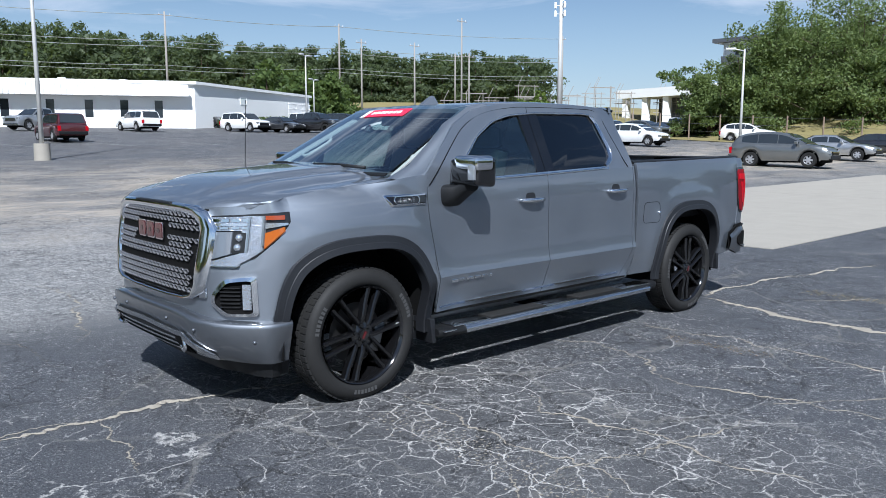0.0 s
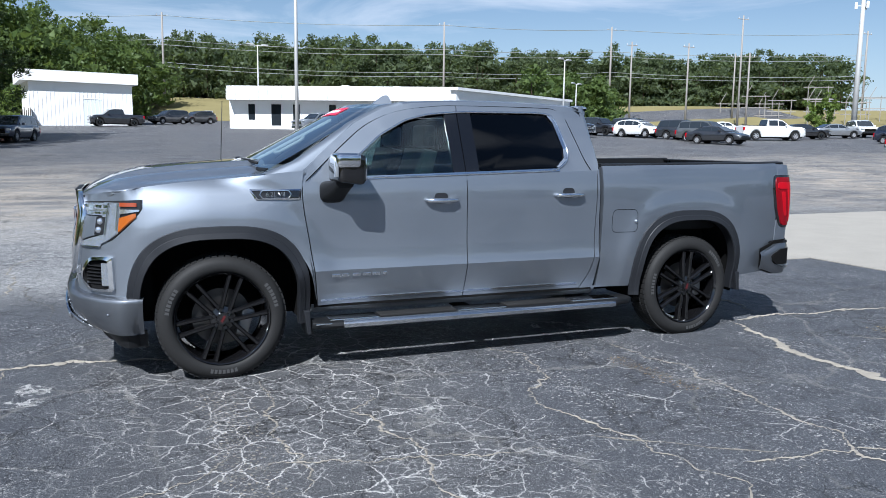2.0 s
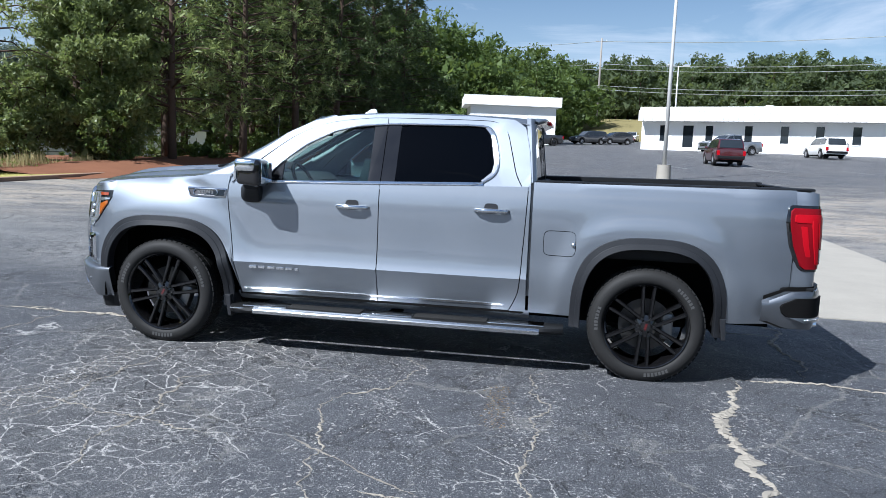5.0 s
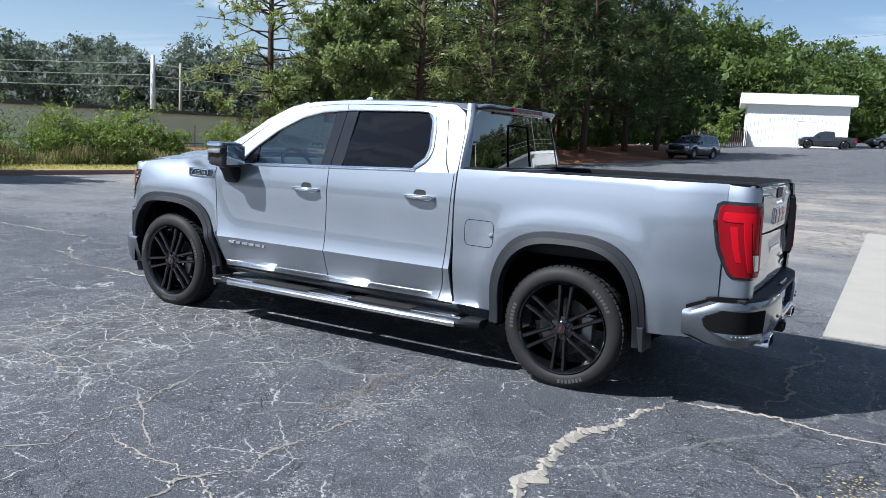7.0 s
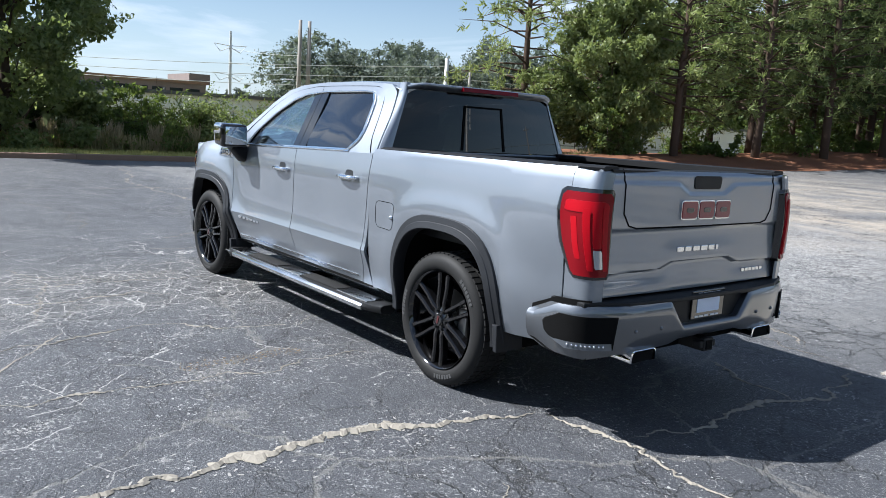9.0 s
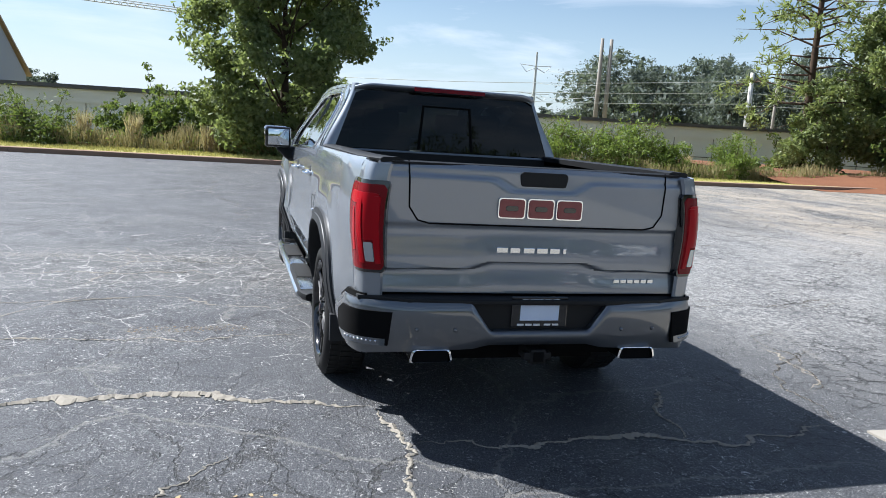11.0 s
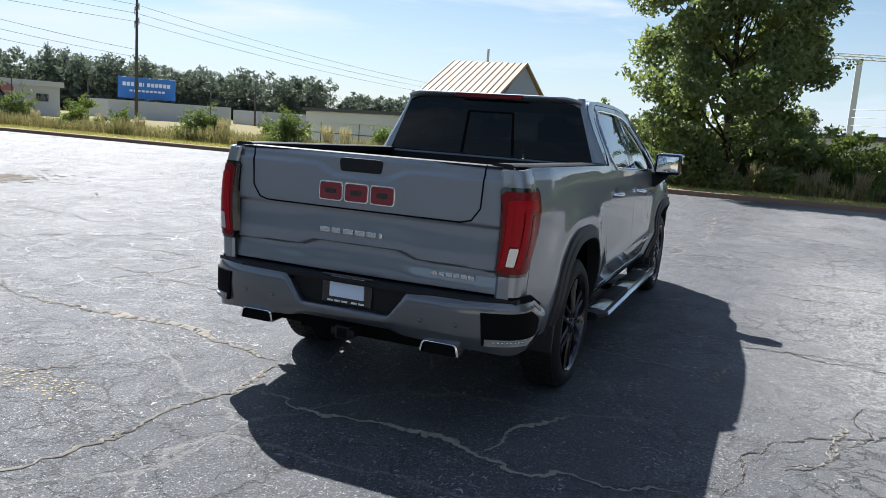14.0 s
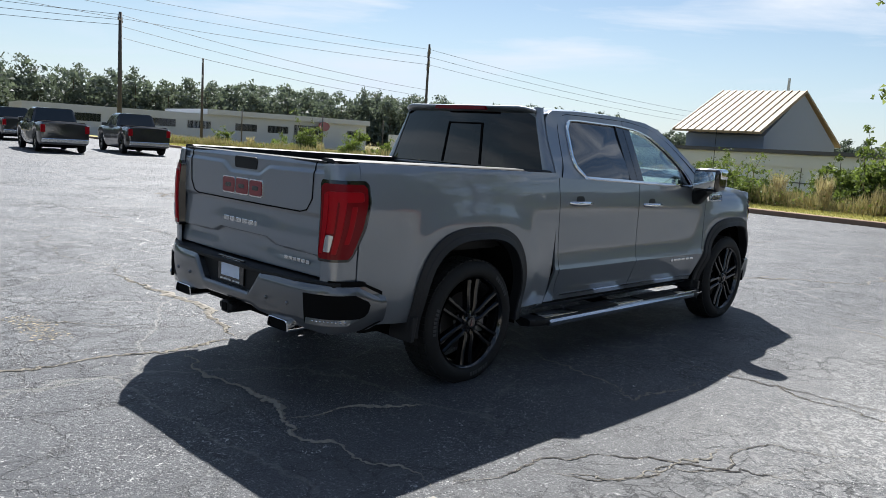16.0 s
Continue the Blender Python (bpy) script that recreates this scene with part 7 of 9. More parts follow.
def vehicle(kind, paint, label, at, turn, group=""):
    """A parked car, its nose towards -x of its own frame before turning."""
    K = KINDS[kind]
    L, W, r = K["L"], K["W"], K["r"]
    P = PAINTS[paint]
    t = thing({"suv": "parked_suv", "crossover": "parked_crossover", "sedan": "parked_sedan", "pickup": "parked_pickup"}[kind], label, {"suv": "suv", "crossover": "crossover", "sedan": "car", "pickup": "pickup truck"}[kind], at, turn, group)
    half = L / 2
    bx = [p[0] for p in K["body"]]
    bz = [p[1] for p in K["body"]]

    def top(x):
        return float(np.interp(x, bx, bz))

    def plan(x):
        return W / 2 - 0.16 * max(0, 1 - x / 0.5) ** 2 - 0.10 * max(0, 1 - (L - x) / 0.4) ** 2

    def bottom(x):
        b = 0.30 if 0.4 < x < L - 0.4 else 0.36
        for a in K["ax"]:
            f = abs(x - a) / (r + 0.07)
            if f < 1:
                b = max(b, r + (r + 0.07) * math.sqrt(1 - f * f))
        return b

    xs = sorted(set([0.0, 0.03, 0.08, 0.2, 0.4, L - 0.2, L - 0.08, L - 0.02, L] + [k * 0.12 for k in range(int(L / 0.12) + 1)]))
    bm = bmesh.new()
    rings = []
    for x in xs:
        h, z0, z1 = plan(x), bottom(x), max(top(x), bottom(x) + 0.08)
        prof = [(0.90, z0), (0.985, z0 + (z1 - z0) * 0.25), (1.0, z0 + (z1 - z0) * 0.6), (0.975, z0 + (z1 - z0) * 0.85), (0.90, z1), (0.5, z1 + 0.03), (0.0, z1 + 0.04)]
        rings.append([bm.verts.new((x - half, -h * f, z)) for f, z in prof] + [bm.verts.new((x - half, h * f, z)) for f, z in prof[-2::-1]])
    for A, B in zip(rings, rings[1:]):
        for k in range(len(A) - 1):
            bm.faces.new((A[k], B[k], B[k + 1], A[k + 1]))
    bm.faces.new(rings[0])
    bm.faces.new(rings[-1][::-1])
    bmesh.ops.recalc_face_normals(bm, faces=bm.faces)
    part("body", bm, P, t, "", True, 35)
    # cab
    cx = [p[0] for p in K["cab"]]
    cz = [p[1] for p in K["cab"]]
    bm = bmesh.new()
    rings = []
    for i in range(33):
        x = cx[0] + (cx[-1] - cx[0]) * i / 32
        z1 = float(np.interp(x, cx, cz))
        z0 = top(x) - 0.03
        f = (z1 - z0) / (max(cz) - z0)
        h0, h1 = plan(x) * 0.93, plan(x) * (0.93 - 0.17 * f)
        rings.append([bm.verts.new(q) for q in ((x - half, -h0, z0), (x - half, -h1, z1 - 0.05 * f), (x - half, -h1 * 0.88, z1), (x - half, h1 * 0.88, z1), (x - half, h1, z1 - 0.05 * f), (x - half, h0, z0))])
    for A, B in zip(rings, rings[1:]):
        for k in range(5):
            bm.faces.new((A[k], B[k], B[k + 1], A[k + 1]))
    bmesh.ops.recalc_face_normals(bm, faces=bm.faces)
    part("cab", bm, P, t, "", True, 35)
    # side glass, windscreen, back glass
    def zcab(x):
        return float(np.interp(x, cx, cz))
    def side_glass(x0, x1, sd):
        bm = bmesh.new()
        n = 6
        lo, hi = [], []
        for i in range(n + 1):
            x = x0 + (x1 - x0) * i / n
            z0, z1 = top(x) + 0.05, max(top(x) + 0.07, zcab(x) - 0.10)
            base = top(x) - 0.03
            def hw(z):
                f = (z - base) / (max(cz) - base)
                return plan(x) * (0.93 - 0.17 * f) + 0.012
            lo.append(bm.verts.new((x - half, sd * hw(z0), z0)))
            hi.append(bm.verts.new((x - half, sd * hw(z1), z1)))
        for i in range(n):
            bm.faces.new((lo[i], lo[i + 1], hi[i + 1], hi[i]))
        bmesh.ops.recalc_face_normals(bm, faces=bm.faces)
        flange(bm, dy=-0.01 * sd)
        part("side_window", bm, "window", t, "dark window glass")
    for x0, x1 in K["glass"]:
        for sd in (-1, 1):
            side_glass(x0, x1, sd)
    for (xa, xb), nm in (((0, 2 if kind == "crossover" else 1), "windscreen"), ((len(cx) - 2, len(cx) - 1), "rear_window")):
        x0, z0, x1, z1 = cx[xa], cz[xa], cx[xb], cz[xb]
        dx, dz = (x1 - x0), (z1 - z0)
        ln = math.hypot(dx, dz)
        nx, nz = (-dz / ln, dx / ln)
        if nz < 0:
            nx, nz = -nx, -nz
        bm = bmesh.new()
        a0, a1 = (0.10, 0.94) if nm == "windscreen" else (0.06, 0.90)
        vs = []
        for f, g in ((a0, 0), (a1, 1)):
            x, z = x0 + dx * f + nx * 0.03, z0 + dz * f + nz * 0.03
            hh = plan(x) * (0.93 - 0.17 * ((z - cz[0]) / (max(cz) - cz[0]))) * 0.90
            vs.append((bm.verts.new((x - half, -hh, z)), bm.verts.new((x - half, hh, z))))
        bm.faces.new((vs[0][0], vs[0][1], vs[1][1], vs[1][0]))
        flange(bm, dz=-0.02)
        part(nm, bm, "window", t, "dark glass")
    if kind == "pickup":
        bm = bmesh.new()
        box(bm, 3.72 - half, 5.62 - half, -0.80, 0.80, 1.285, 1.318)
        part("bed_opening", bm, "dark", t, "black open load bed")
    # wheels
    for a in K["ax"]:
        for sd in (-1, 1):
            bm = bmesh.new()
            lathe(bm, [(0.11, r * 0.6), (0.115, r * 0.95), (0.08, r), (-0.08, r), (-0.115, r * 0.95), (-0.11, r * 0.6)], "y", 24)
            w = part("wheel", bm, "rubber", t, "", True)
            w.matrix_basis = pose(a - half, sd * (W / 2 - 0.13), r, 0, 0, 0 if sd < 0 else 180)
            bm = bmesh.new()
            lathe(bm, [(-0.085, r * 0.68), (-0.10, r * 0.63), (-0.085, r * 0.57), (-0.02, r * 0.56)], "y", 20)
            lathe(bm, [(-0.06, r * 0.15), (-0.095, r * 0.13), (-0.10, 0.001)], "y", 10)
            for k in range(6):
                a6 = math.pi * k / 3
                ca, sa = math.cos(a6), math.sin(a6)
                q = [(r * 0.08, -0.10, -0.035), (r * 0.60, -0.088, -0.05), (r * 0.60, -0.088, 0.05), (r * 0.08, -0.10, 0.035)]
                vs = [bm.verts.new((x * ca - z * sa, y + d, x * sa + z * ca)) for d in (0.0, 0.03) for x, y, z in q]
                for f in ((0, 1, 2, 3), (7, 6, 5, 4), (0, 4, 5, 1), (1, 5, 6, 2), (2, 6, 7, 3), (3, 7, 4, 0)):
                    bm.faces.new([vs[i] for i in f])
            bmesh.ops.recalc_face_normals(bm, faces=bm.faces)
            part("rim", bm, "alloy" if paint not in ("black",) else "black_gloss", w, "", False)
            # near-black disc that paints the shade seen between the spokes
            bm = bmesh.new()
            lathe(bm, [(-0.02, r * 0.62), (-0.02, 0.001)], "y", 16)
            part("brake_disc", bm, "dark", w)
    # lamps, grille, bumpers
    for sd in (-1, 1):
        bm = bmesh.new()
        box(bm, 0.01 - half, 0.34 - half, min(sd * (W / 2 - 0.36), sd * (W / 2 - 0.09)), max(sd * (W / 2 - 0.36), sd * (W / 2 - 0.09)), top(0.1) - 0.22, top(0.1) - 0.05, 0.03)
        part("headlamp", bm, "lamp_white", t, "clear headlamp")
        bm = bmesh.new()
        z0 = top(L - 0.1)
        box(bm, L - 0.16 - half, L + 0.012 - half, min(sd * (W / 2 - 0.24), sd * (W / 2 - 0.055)), max(sd * (W / 2 - 0.24), sd * (W / 2 - 0.055)), z0 - 0.42, z0 - 0.10, 0.02)
        part("tail_lamp", bm, "red_lens", t, "red tail lamp")
    bm = bmesh.new()
    box(bm, -0.015 - half, 0.10 - half, -W / 2 + 0.40, W / 2 - 0.40, top(0.1) - 0.38, top(0.1) - 0.10, 0.02)
    part("grille", bm, "black_gloss" if kind != "pickup" else "satin", t, "dark grille")
    bm = bmesh.new()
    box(bm, L - 0.12 - half, L + 0.06 - half, -W / 2 + 0.10, W / 2 - 0.10, 0.42, 0.62, 0.04)
    part("rear_bumper", bm, "satin" if kind == "pickup" else "black", t, "rear bumper")
    bm = bmesh.new()
    box(bm, -0.05 - half, 0.1 - half, -W / 2 + 0.16, W / 2 - 0.16, 0.36, 0.56, 0.04)
    part("front_bumper", bm, "satin" if kind == "pickup" else "black", t, "front bumper")
    for sd in (-1, 1):
        bm = bmesh.new()
        x = K["cab"][0][0] + 0.42
        box(bm, x - half, x + 0.14 - half, min(sd * (W / 2 - 0.03), sd * (W / 2 + 0.17)), max(sd * (W / 2 - 0.03), sd * (W / 2 + 0.17)), top(x) + 0.02, top(x) + 0.17, 0.03)
        part("side_mirror", bm, P, t)
    bm = bmesh.new()
    box(bm, 0.3 - half, L - 0.3 - half, -W / 2 + 0.2, W / 2 - 0.2, 0.22, 0.55)
    part("underbody", bm, "dark", t, "black underbody")
    return t


def park(kind, paint, label, x, y, turn, group="cars parked in the lot"):
    return vehicle(kind, paint, label, (x, y, land_z(x, y) + 0.005), turn, group)


# turn 0: nose towards -x; 90: nose towards -y; 180: nose towards +x
park("crossover", "grey", "grey crossover parked on the lot beside a silver sedan", 35.4, 12.4, 97)
park("sedan", "silver", "silver sedan parked beyond a grey crossover", 44.5, 13.6, 97)
park("sedan", "black", "black sedan parked at the lot's edge", 52.5, 13.6, 95)
park("crossover", "white", "white crossover near the grass bank", 66.0, 29.5, 97)
for k, (c, lab) in enumerate((("blue", "navy crossover in a row of cars"), ("grey", "grey crossover in a row of cars"), ("red", "dark red sedan in a row of cars"), ("dark", "dark grey sedan in a row of cars"), ("white", "white pickup at the end of a row"))):
    park(("crossover", "crossover", "sedan", "sedan", "pickup")[k], c, lab, 60.5 + 3.6 * k, 38.2 + 1.0 * k + (2.4 if k == 0 else 0.0), 88)
park("suv", "white", "white full-size suv parked before the showroom", 24.4, 66.2, 277)
park("suv", "red", "maroon suv parked near the light pole", 13.2, 50.4, 272)
park("pickup", "silver", "silver pickup parked before the showroom", 17.2, 70.0, 26)
park("pickup", "dark", "dark pickup beside the showroom wall", 27.6, 76.0, 114)
park("suv", "black", "black suv beside the showroom wall", 35.2, 75.0, 114)
park("suv", "white", "white suv at the head of a row", 33.0, 62.4, 106)
park("sedan", "dark", "dark sedan beside a white suv", 35.4, 60.0, 106)
park("pickup", "black", "black pickup in a row of vehicles", 38.0, 58.2, 108)
park("suv", "white", "white suv behind a black pickup", 41.5, 64.5, 106)
park("suv", "black", "black suv in a row of vehicles", 43.4, 60.8, 106)
park("suv", "dark", "dark suv in a row of vehicles", 46.0, 58.6, 106)
park("crossover", "white", "white crossover in a row of vehicles", 44.6, 56.0, 108)
park("suv", "dark", "dark grey suv in a row of vehicles", 46.0, 51.0, 110)
park("suv", "grey", "grey suv in a row of vehicles", 45.2, 47.2, 110)
park("sedan", "dark", "dark sedan at the end of a row", 43.2, 43.6, 110)
park("suv", "black", "black suv at the showroom's far corner", 20.5, 82.0, 240)
park("pickup", "black", "black pickup parked before the utility building", -1.6, 89.2, 12)
park("suv", "dark", "dark suv parked past the utility building", 4.5, 98.0, 30)
park("crossover", "dark", "dark crossover parked past the utility building", 8.0, 99.5, 30)
park("suv", "blue", "navy suv parked by the grass edge", -7.7, 53.4, 75)
park("pickup", "white", "white pickup in the far row", 54.0, 49.0, 160)
park("sedan", "black", "black sedan in the far row", 60.0, 51.0, 160)
park("sedan", "white", "white sedan in the far row", 54.5, 57.0, 150)
park("sedan", "white", "white sedan in the far row", 58.5, 60.0, 150)
park("sedan", "silver", "silver sedan in the far row", 66.0, 52.5, 160)
park("suv", "white", "white suv in the far row", 72.0, 54.5, 60)
park("crossover", "white", "white crossover by itself on the lot", 48.2, 29.5, 95)
park("pickup", "black", "black pickup parked in a row by the verge", -5.2, -33.2, 82, "black pickups in a row")
park("pickup", "black", "black pickup parked in a row by the verge", -9.2, -33.9, 82, "black pickups in a row")
park("pickup", "black", "black pickup behind the others", -7.6, -47.0, 84, "black pickups in a row")
for k, c in enumerate(("white", "red", "dark", "white", "grey", "dark", "silver")):
    park(("suv", "sedan")[k % 2], c, "distant %s car on the upper lot" % {"red": "red", "dark": "dark"}.get(c, c), 12.0 + 5.0 * k, 128.0 - 1.2 * k, 80 + 8 * k, "cars on the upper lot")

# ---- plants ----
def leaf_mat(name, dark, light, gloss=0.55, through_it=0.46, glow=0.5):
    m, nt, b = base_mat(name)
    g = nt.nodes.new("ShaderNodeNewGeometry")
    c = mixed(nt, g.outputs["Random Per Island"], dark, light)
    big = noise_of(nt, 0.35, 3)
    c = mixed(nt, ramp_of(nt, big, [(0.35, 0.0), (0.7, 0.5)]), c, light)
    nt.links.new(c, b.inputs["Base Color"])
    b.inputs["Roughness"].default_value = gloss
    b.inputs["Specular IOR Level"].default_value = 0.35
    out = [n for n in nt.nodes if n.bl_idname == "ShaderNodeOutputMaterial"][0]
    tr = nt.nodes.new("ShaderNodeBsdfTranslucent")
    nt.links.new(mixed(nt, glow, c, (0.22, 0.28, 0.045)), tr.inputs["Color"])
    mx = nt.nodes.new("ShaderNodeMixShader")
    mx.inputs["Fac"].default_value = through_it
    nt.links.new(b.outputs["BSDF"], mx.inputs[1])
    nt.links.new(tr.outputs["BSDF"], mx.inputs[2])
    nt.links.new(mx.outputs["Shader"], out.inputs["Surface"])
    return m


M["needle"] = leaf_mat("pine_needles", (0.026, 0.050, 0.018), (0.105, 0.140, 0.046), 0.5, 0.30, 0.2)
# lighter copy of the needles for the front pines, sunlight put into the colour
M["needle_sunlit"] = leaf_mat("sunlit_pine_needles", (0.095, 0.145, 0.050), (0.32, 0.36, 0.140), 0.5, 0.48, 0.45)
# lightened greens: sun shining through the crowns is put into the leaf colour
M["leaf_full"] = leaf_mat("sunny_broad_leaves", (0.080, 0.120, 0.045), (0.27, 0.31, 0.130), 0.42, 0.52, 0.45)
M["leaf"] = leaf_mat("broad_leaves", (0.030, 0.058, 0.016), (0.115, 0.165, 0.045))
M["leaf_mid"] = leaf_mat("mid_green_leaves", (0.045, 0.078, 0.024), (0.165, 0.215, 0.070))
M["leaf_bright"] = leaf_mat("young_leaves", (0.075, 0.125, 0.022), (0.19, 0.26, 0.055))
# lighter, low-contrast greens with a slight distance haze mixed into them
M["far_leaf"] = leaf_mat("woodland_leaves", (0.042, 0.064, 0.034), (0.110, 0.142, 0.068))
# pale and bluish: the haze of distance is put into the leaf colour
M["haze_leaf"] = leaf_mat("hazed_woodland_leaves", (0.082, 0.102, 0.090), (0.140, 0.170, 0.138), 0.6, 0.35, 0.2)
M["weed"] = leaf_mat("weedy_grass", (0.17, 0.165, 0.06), (0.42, 0.35, 0.18), 0.6, 0.3, 0.1)
M["plume"] = leaf_mat("dry_plumes", (0.34, 0.24, 0.15), (0.60, 0.47, 0.33))
M["turf"] = leaf_mat("turf_blades", (0.28, 0.27, 0.075), (0.50, 0.46, 0.17), 0.6, 0.25, 0.1)


def leaves(name, mat, C, size, aspect, rng, parent=None, label="", flat=0.0, dirs=None):
    """One small blade a leaf, at the places C. dirs: the way each leaf's long side runs."""
    n = len(C)
    d = rng.normal(size=(n, 3)) if dirs is None else dirs + 0.35 * rng.normal(size=(n, 3))
    d /= np.linalg.norm(d, axis=1)[:, None]
    r = rng.normal(size=(n, 3))
    r[:, 2] *= 1 - flat
    s = np.cross(d, r)
    s /= np.linalg.norm(s, axis=1)[:, None] + 1e-9
    L = (size * rng.uniform(0.6, 1.3, n))[:, None]
    a, b = d * L * 0.5, s * L * 0.5 * aspect
    V = np.stack([C - a + b, C + a, C - a - b], 1).reshape(-1, 3)
    me = bpy.data.meshes.new(name)
    me.vertices.add(3 * n)
    me.vertices.foreach_set("co", V.astype(np.float32).ravel())
    me.loops.add(3 * n)
    me.loops.foreach_set("vertex_index", np.arange(3 * n, dtype=np.int32))
    me.polygons.add(n)
    me.polygons.foreach_set("loop_start", np.arange(0, 3 * n, 3, dtype=np.int32))
    me.update(calc_edges=True)
    me.materials.append(M[mat])
    ob = new(name, me)
    if parent is not None:
        ob.parent = parent
    if label:
        ob["label"] = label
    return ob


def pine(x, y, h, seed, lo=0.30, lean=0.0, dens=1.0, mat="needle"):
    rng = np.random.default_rng(seed)
    z0 = max(land_z(x, y), 0.0) + 0.3
    t = thing("pine_tree", "tall loblolly pine with ragged dark green crown on pine straw", "tree", (x, y, z0), 0, "pines in the bed")
    bm = bmesh.new()
    top = Vector((lean * h, 0.4 * lean * h, h))
    pts = [Vector((0, 0, -0.5)).lerp(top, f) + Vector((0.10 * math.sin(5 * f + seed), 0.10 * math.cos(4 * f + seed), 0)) * f for f in np.linspace(0, 1, 10)]
    tube(bm, pts, [0.24 * (1 - 0.88 * f) * h / 16 for f in np.linspace(0, 1, 10)], 9)
    C, D = [], []
    f = lo
    while f < 0.99:
        base = pts[0].lerp(top, f)
        k = (f - lo) / (1 - lo)
        reach = h * (0.25 * (1 - k) ** 0.8 + 0.045) * (0.55 + 0.45 * min(1, k * 4 + 0.4))
        a = rng.uniform(0, 2 * math.pi)
        for q in range(int(rng.integers(2, 5))):
            a += 2.1 + rng.normal() * 0.5
            ln = reach * rng.uniform(0.55, 1.2)
            up = -0.12 + 0.55 * k + rng.normal() * 0.12
            tip = base + Vector((math.cos(a), math.sin(a), up)) * ln
            mid = base.lerp(tip, 0.5) + Vector((0, 0, 0.10 * ln))
            tube(bm, [base, mid, tip], [0.05 * (1 - k) + 0.02, 0.03, 0.008], 5, caps=False)
            nclump = max(2, int(ln * 2.6 * dens))
            for s in range(nclump):
                g = 0.35 + 0.65 * (s + rng.uniform()) / nclump
                c = (base.lerp(mid, g * 2) if g < 0.5 else mid.lerp(tip, g * 2 - 1)) + Vector(rng.normal(size=3) * 0.22 * (0.4 + ln * 0.2))
                m = int(36 * dens)
                dd = rng.normal(size=(m, 3)) + np.array((math.cos(a), math.sin(a), 0.5)) * 0.7
                dd /= np.linalg.norm(dd, axis=1)[:, None]
                C.append(np.array(c) + dd * rng.uniform(0.08, 0.42, (m, 1)))
                D.append(dd)
        f += rng.uniform(0.015, 0.034)
    part("trunk", bm, "bark", t, "brown pine trunk and limbs", True)
    leaves("crown", mat, np.concatenate(C), 0.33, 0.25, rng, t, "tufts of dark green needles", dirs=np.concatenate(D))
    return t


def broadleaf(name, label, x, y, h, width, seed, mat="leaf", n=9000, size=0.17, bottom=0.16, z0=None, group="", trunk=0.16, stems=1, aspect=0.6, twigs=4, clump=0.075):
    rng = np.random.default_rng(seed)
    z0 = land_z(x, y) - 0.1 if z0 is None else z0
    t = thing(name, label, "tree" if h > 4 else "shrub", (x, y, z0), 0, group)
    bm = bmesh.new()
    tips = []
    for s in range(stems):
        off = Vector((rng.normal() * 0.15 * (stems - 1), rng.normal() * 0.15 * (stems - 1), 0))
        fork = off + Vector((rng.normal() * 0.1, rng.normal() * 0.1, h * bottom * 1.25))
        tube(bm, [off + Vector((0, 0, -0.2)), off.lerp(fork, 0.5), fork], [trunk, trunk * 0.8, trunk * 0.66], 8)
        for q in range(9):
            a = 2.4 * q + rng.normal() * 0.3
            el = rng.uniform(0.0 if bottom > 0.1 or stems > 2 else 0.3, 1.45)
            ln = h * rng.uniform(0.35, 0.80) * (0.6 + 0.4 * math.sin(el))
            d = Vector((math.cos(a) * math.cos(el) * width / h * 1.2, math.sin(a) * math.cos(el) * width / h * 1.2, math.sin(el) * 0.95 + 0.1))
            tip = fork + d * ln
            mid = fork.lerp(tip, 0.5) + Vector(rng.normal(size=3) * 0.07 * ln)
            tube(bm, [fork, mid, tip], [trunk * 0.42, trunk * 0.25, 0.012], 6, caps=False)
            for w in range(twigs):
                b0 = mid.lerp(tip, rng.uniform(0, 0.9))
                tip2 = b0 + Vector(rng.normal(size=3) * 0.16 * h) + Vector((0, 0, 0.03 * h))
                tube(bm, [b0, tip2], [0.03 * h / 8, 0.006], 4, caps=False)
                tips.append((b0, tip2))
            tips.append((mid, tip))
    part("trunk", bm, "bark", t, "grey-brown trunk and limbs", True)
    C = []
    per = max(1, n // (len(tips) * 3))
    for b0, t2 in tips:
        for w in range(3):
            c = b0.lerp(t2, rng.uniform(0.25, 1.05))
            r = clump * h * rng.uniform(0.6, 1.3)
            p = rng.normal(size=(per, 3))
            p = p / np.linalg.norm(p, axis=1)[:, None] * (rng.uniform(0, 1, (per, 1)) ** 0.45) * r * np.array((1.15, 1.15, 0.8))
            C.append(np.array(c) + p)
    C = np.concatenate(C)
    C = C[C[:, 2] > h * bottom * 0.55]
    leaves("crown", mat, C, size, aspect, rng, t, "leafy crown with gaps")
    return t


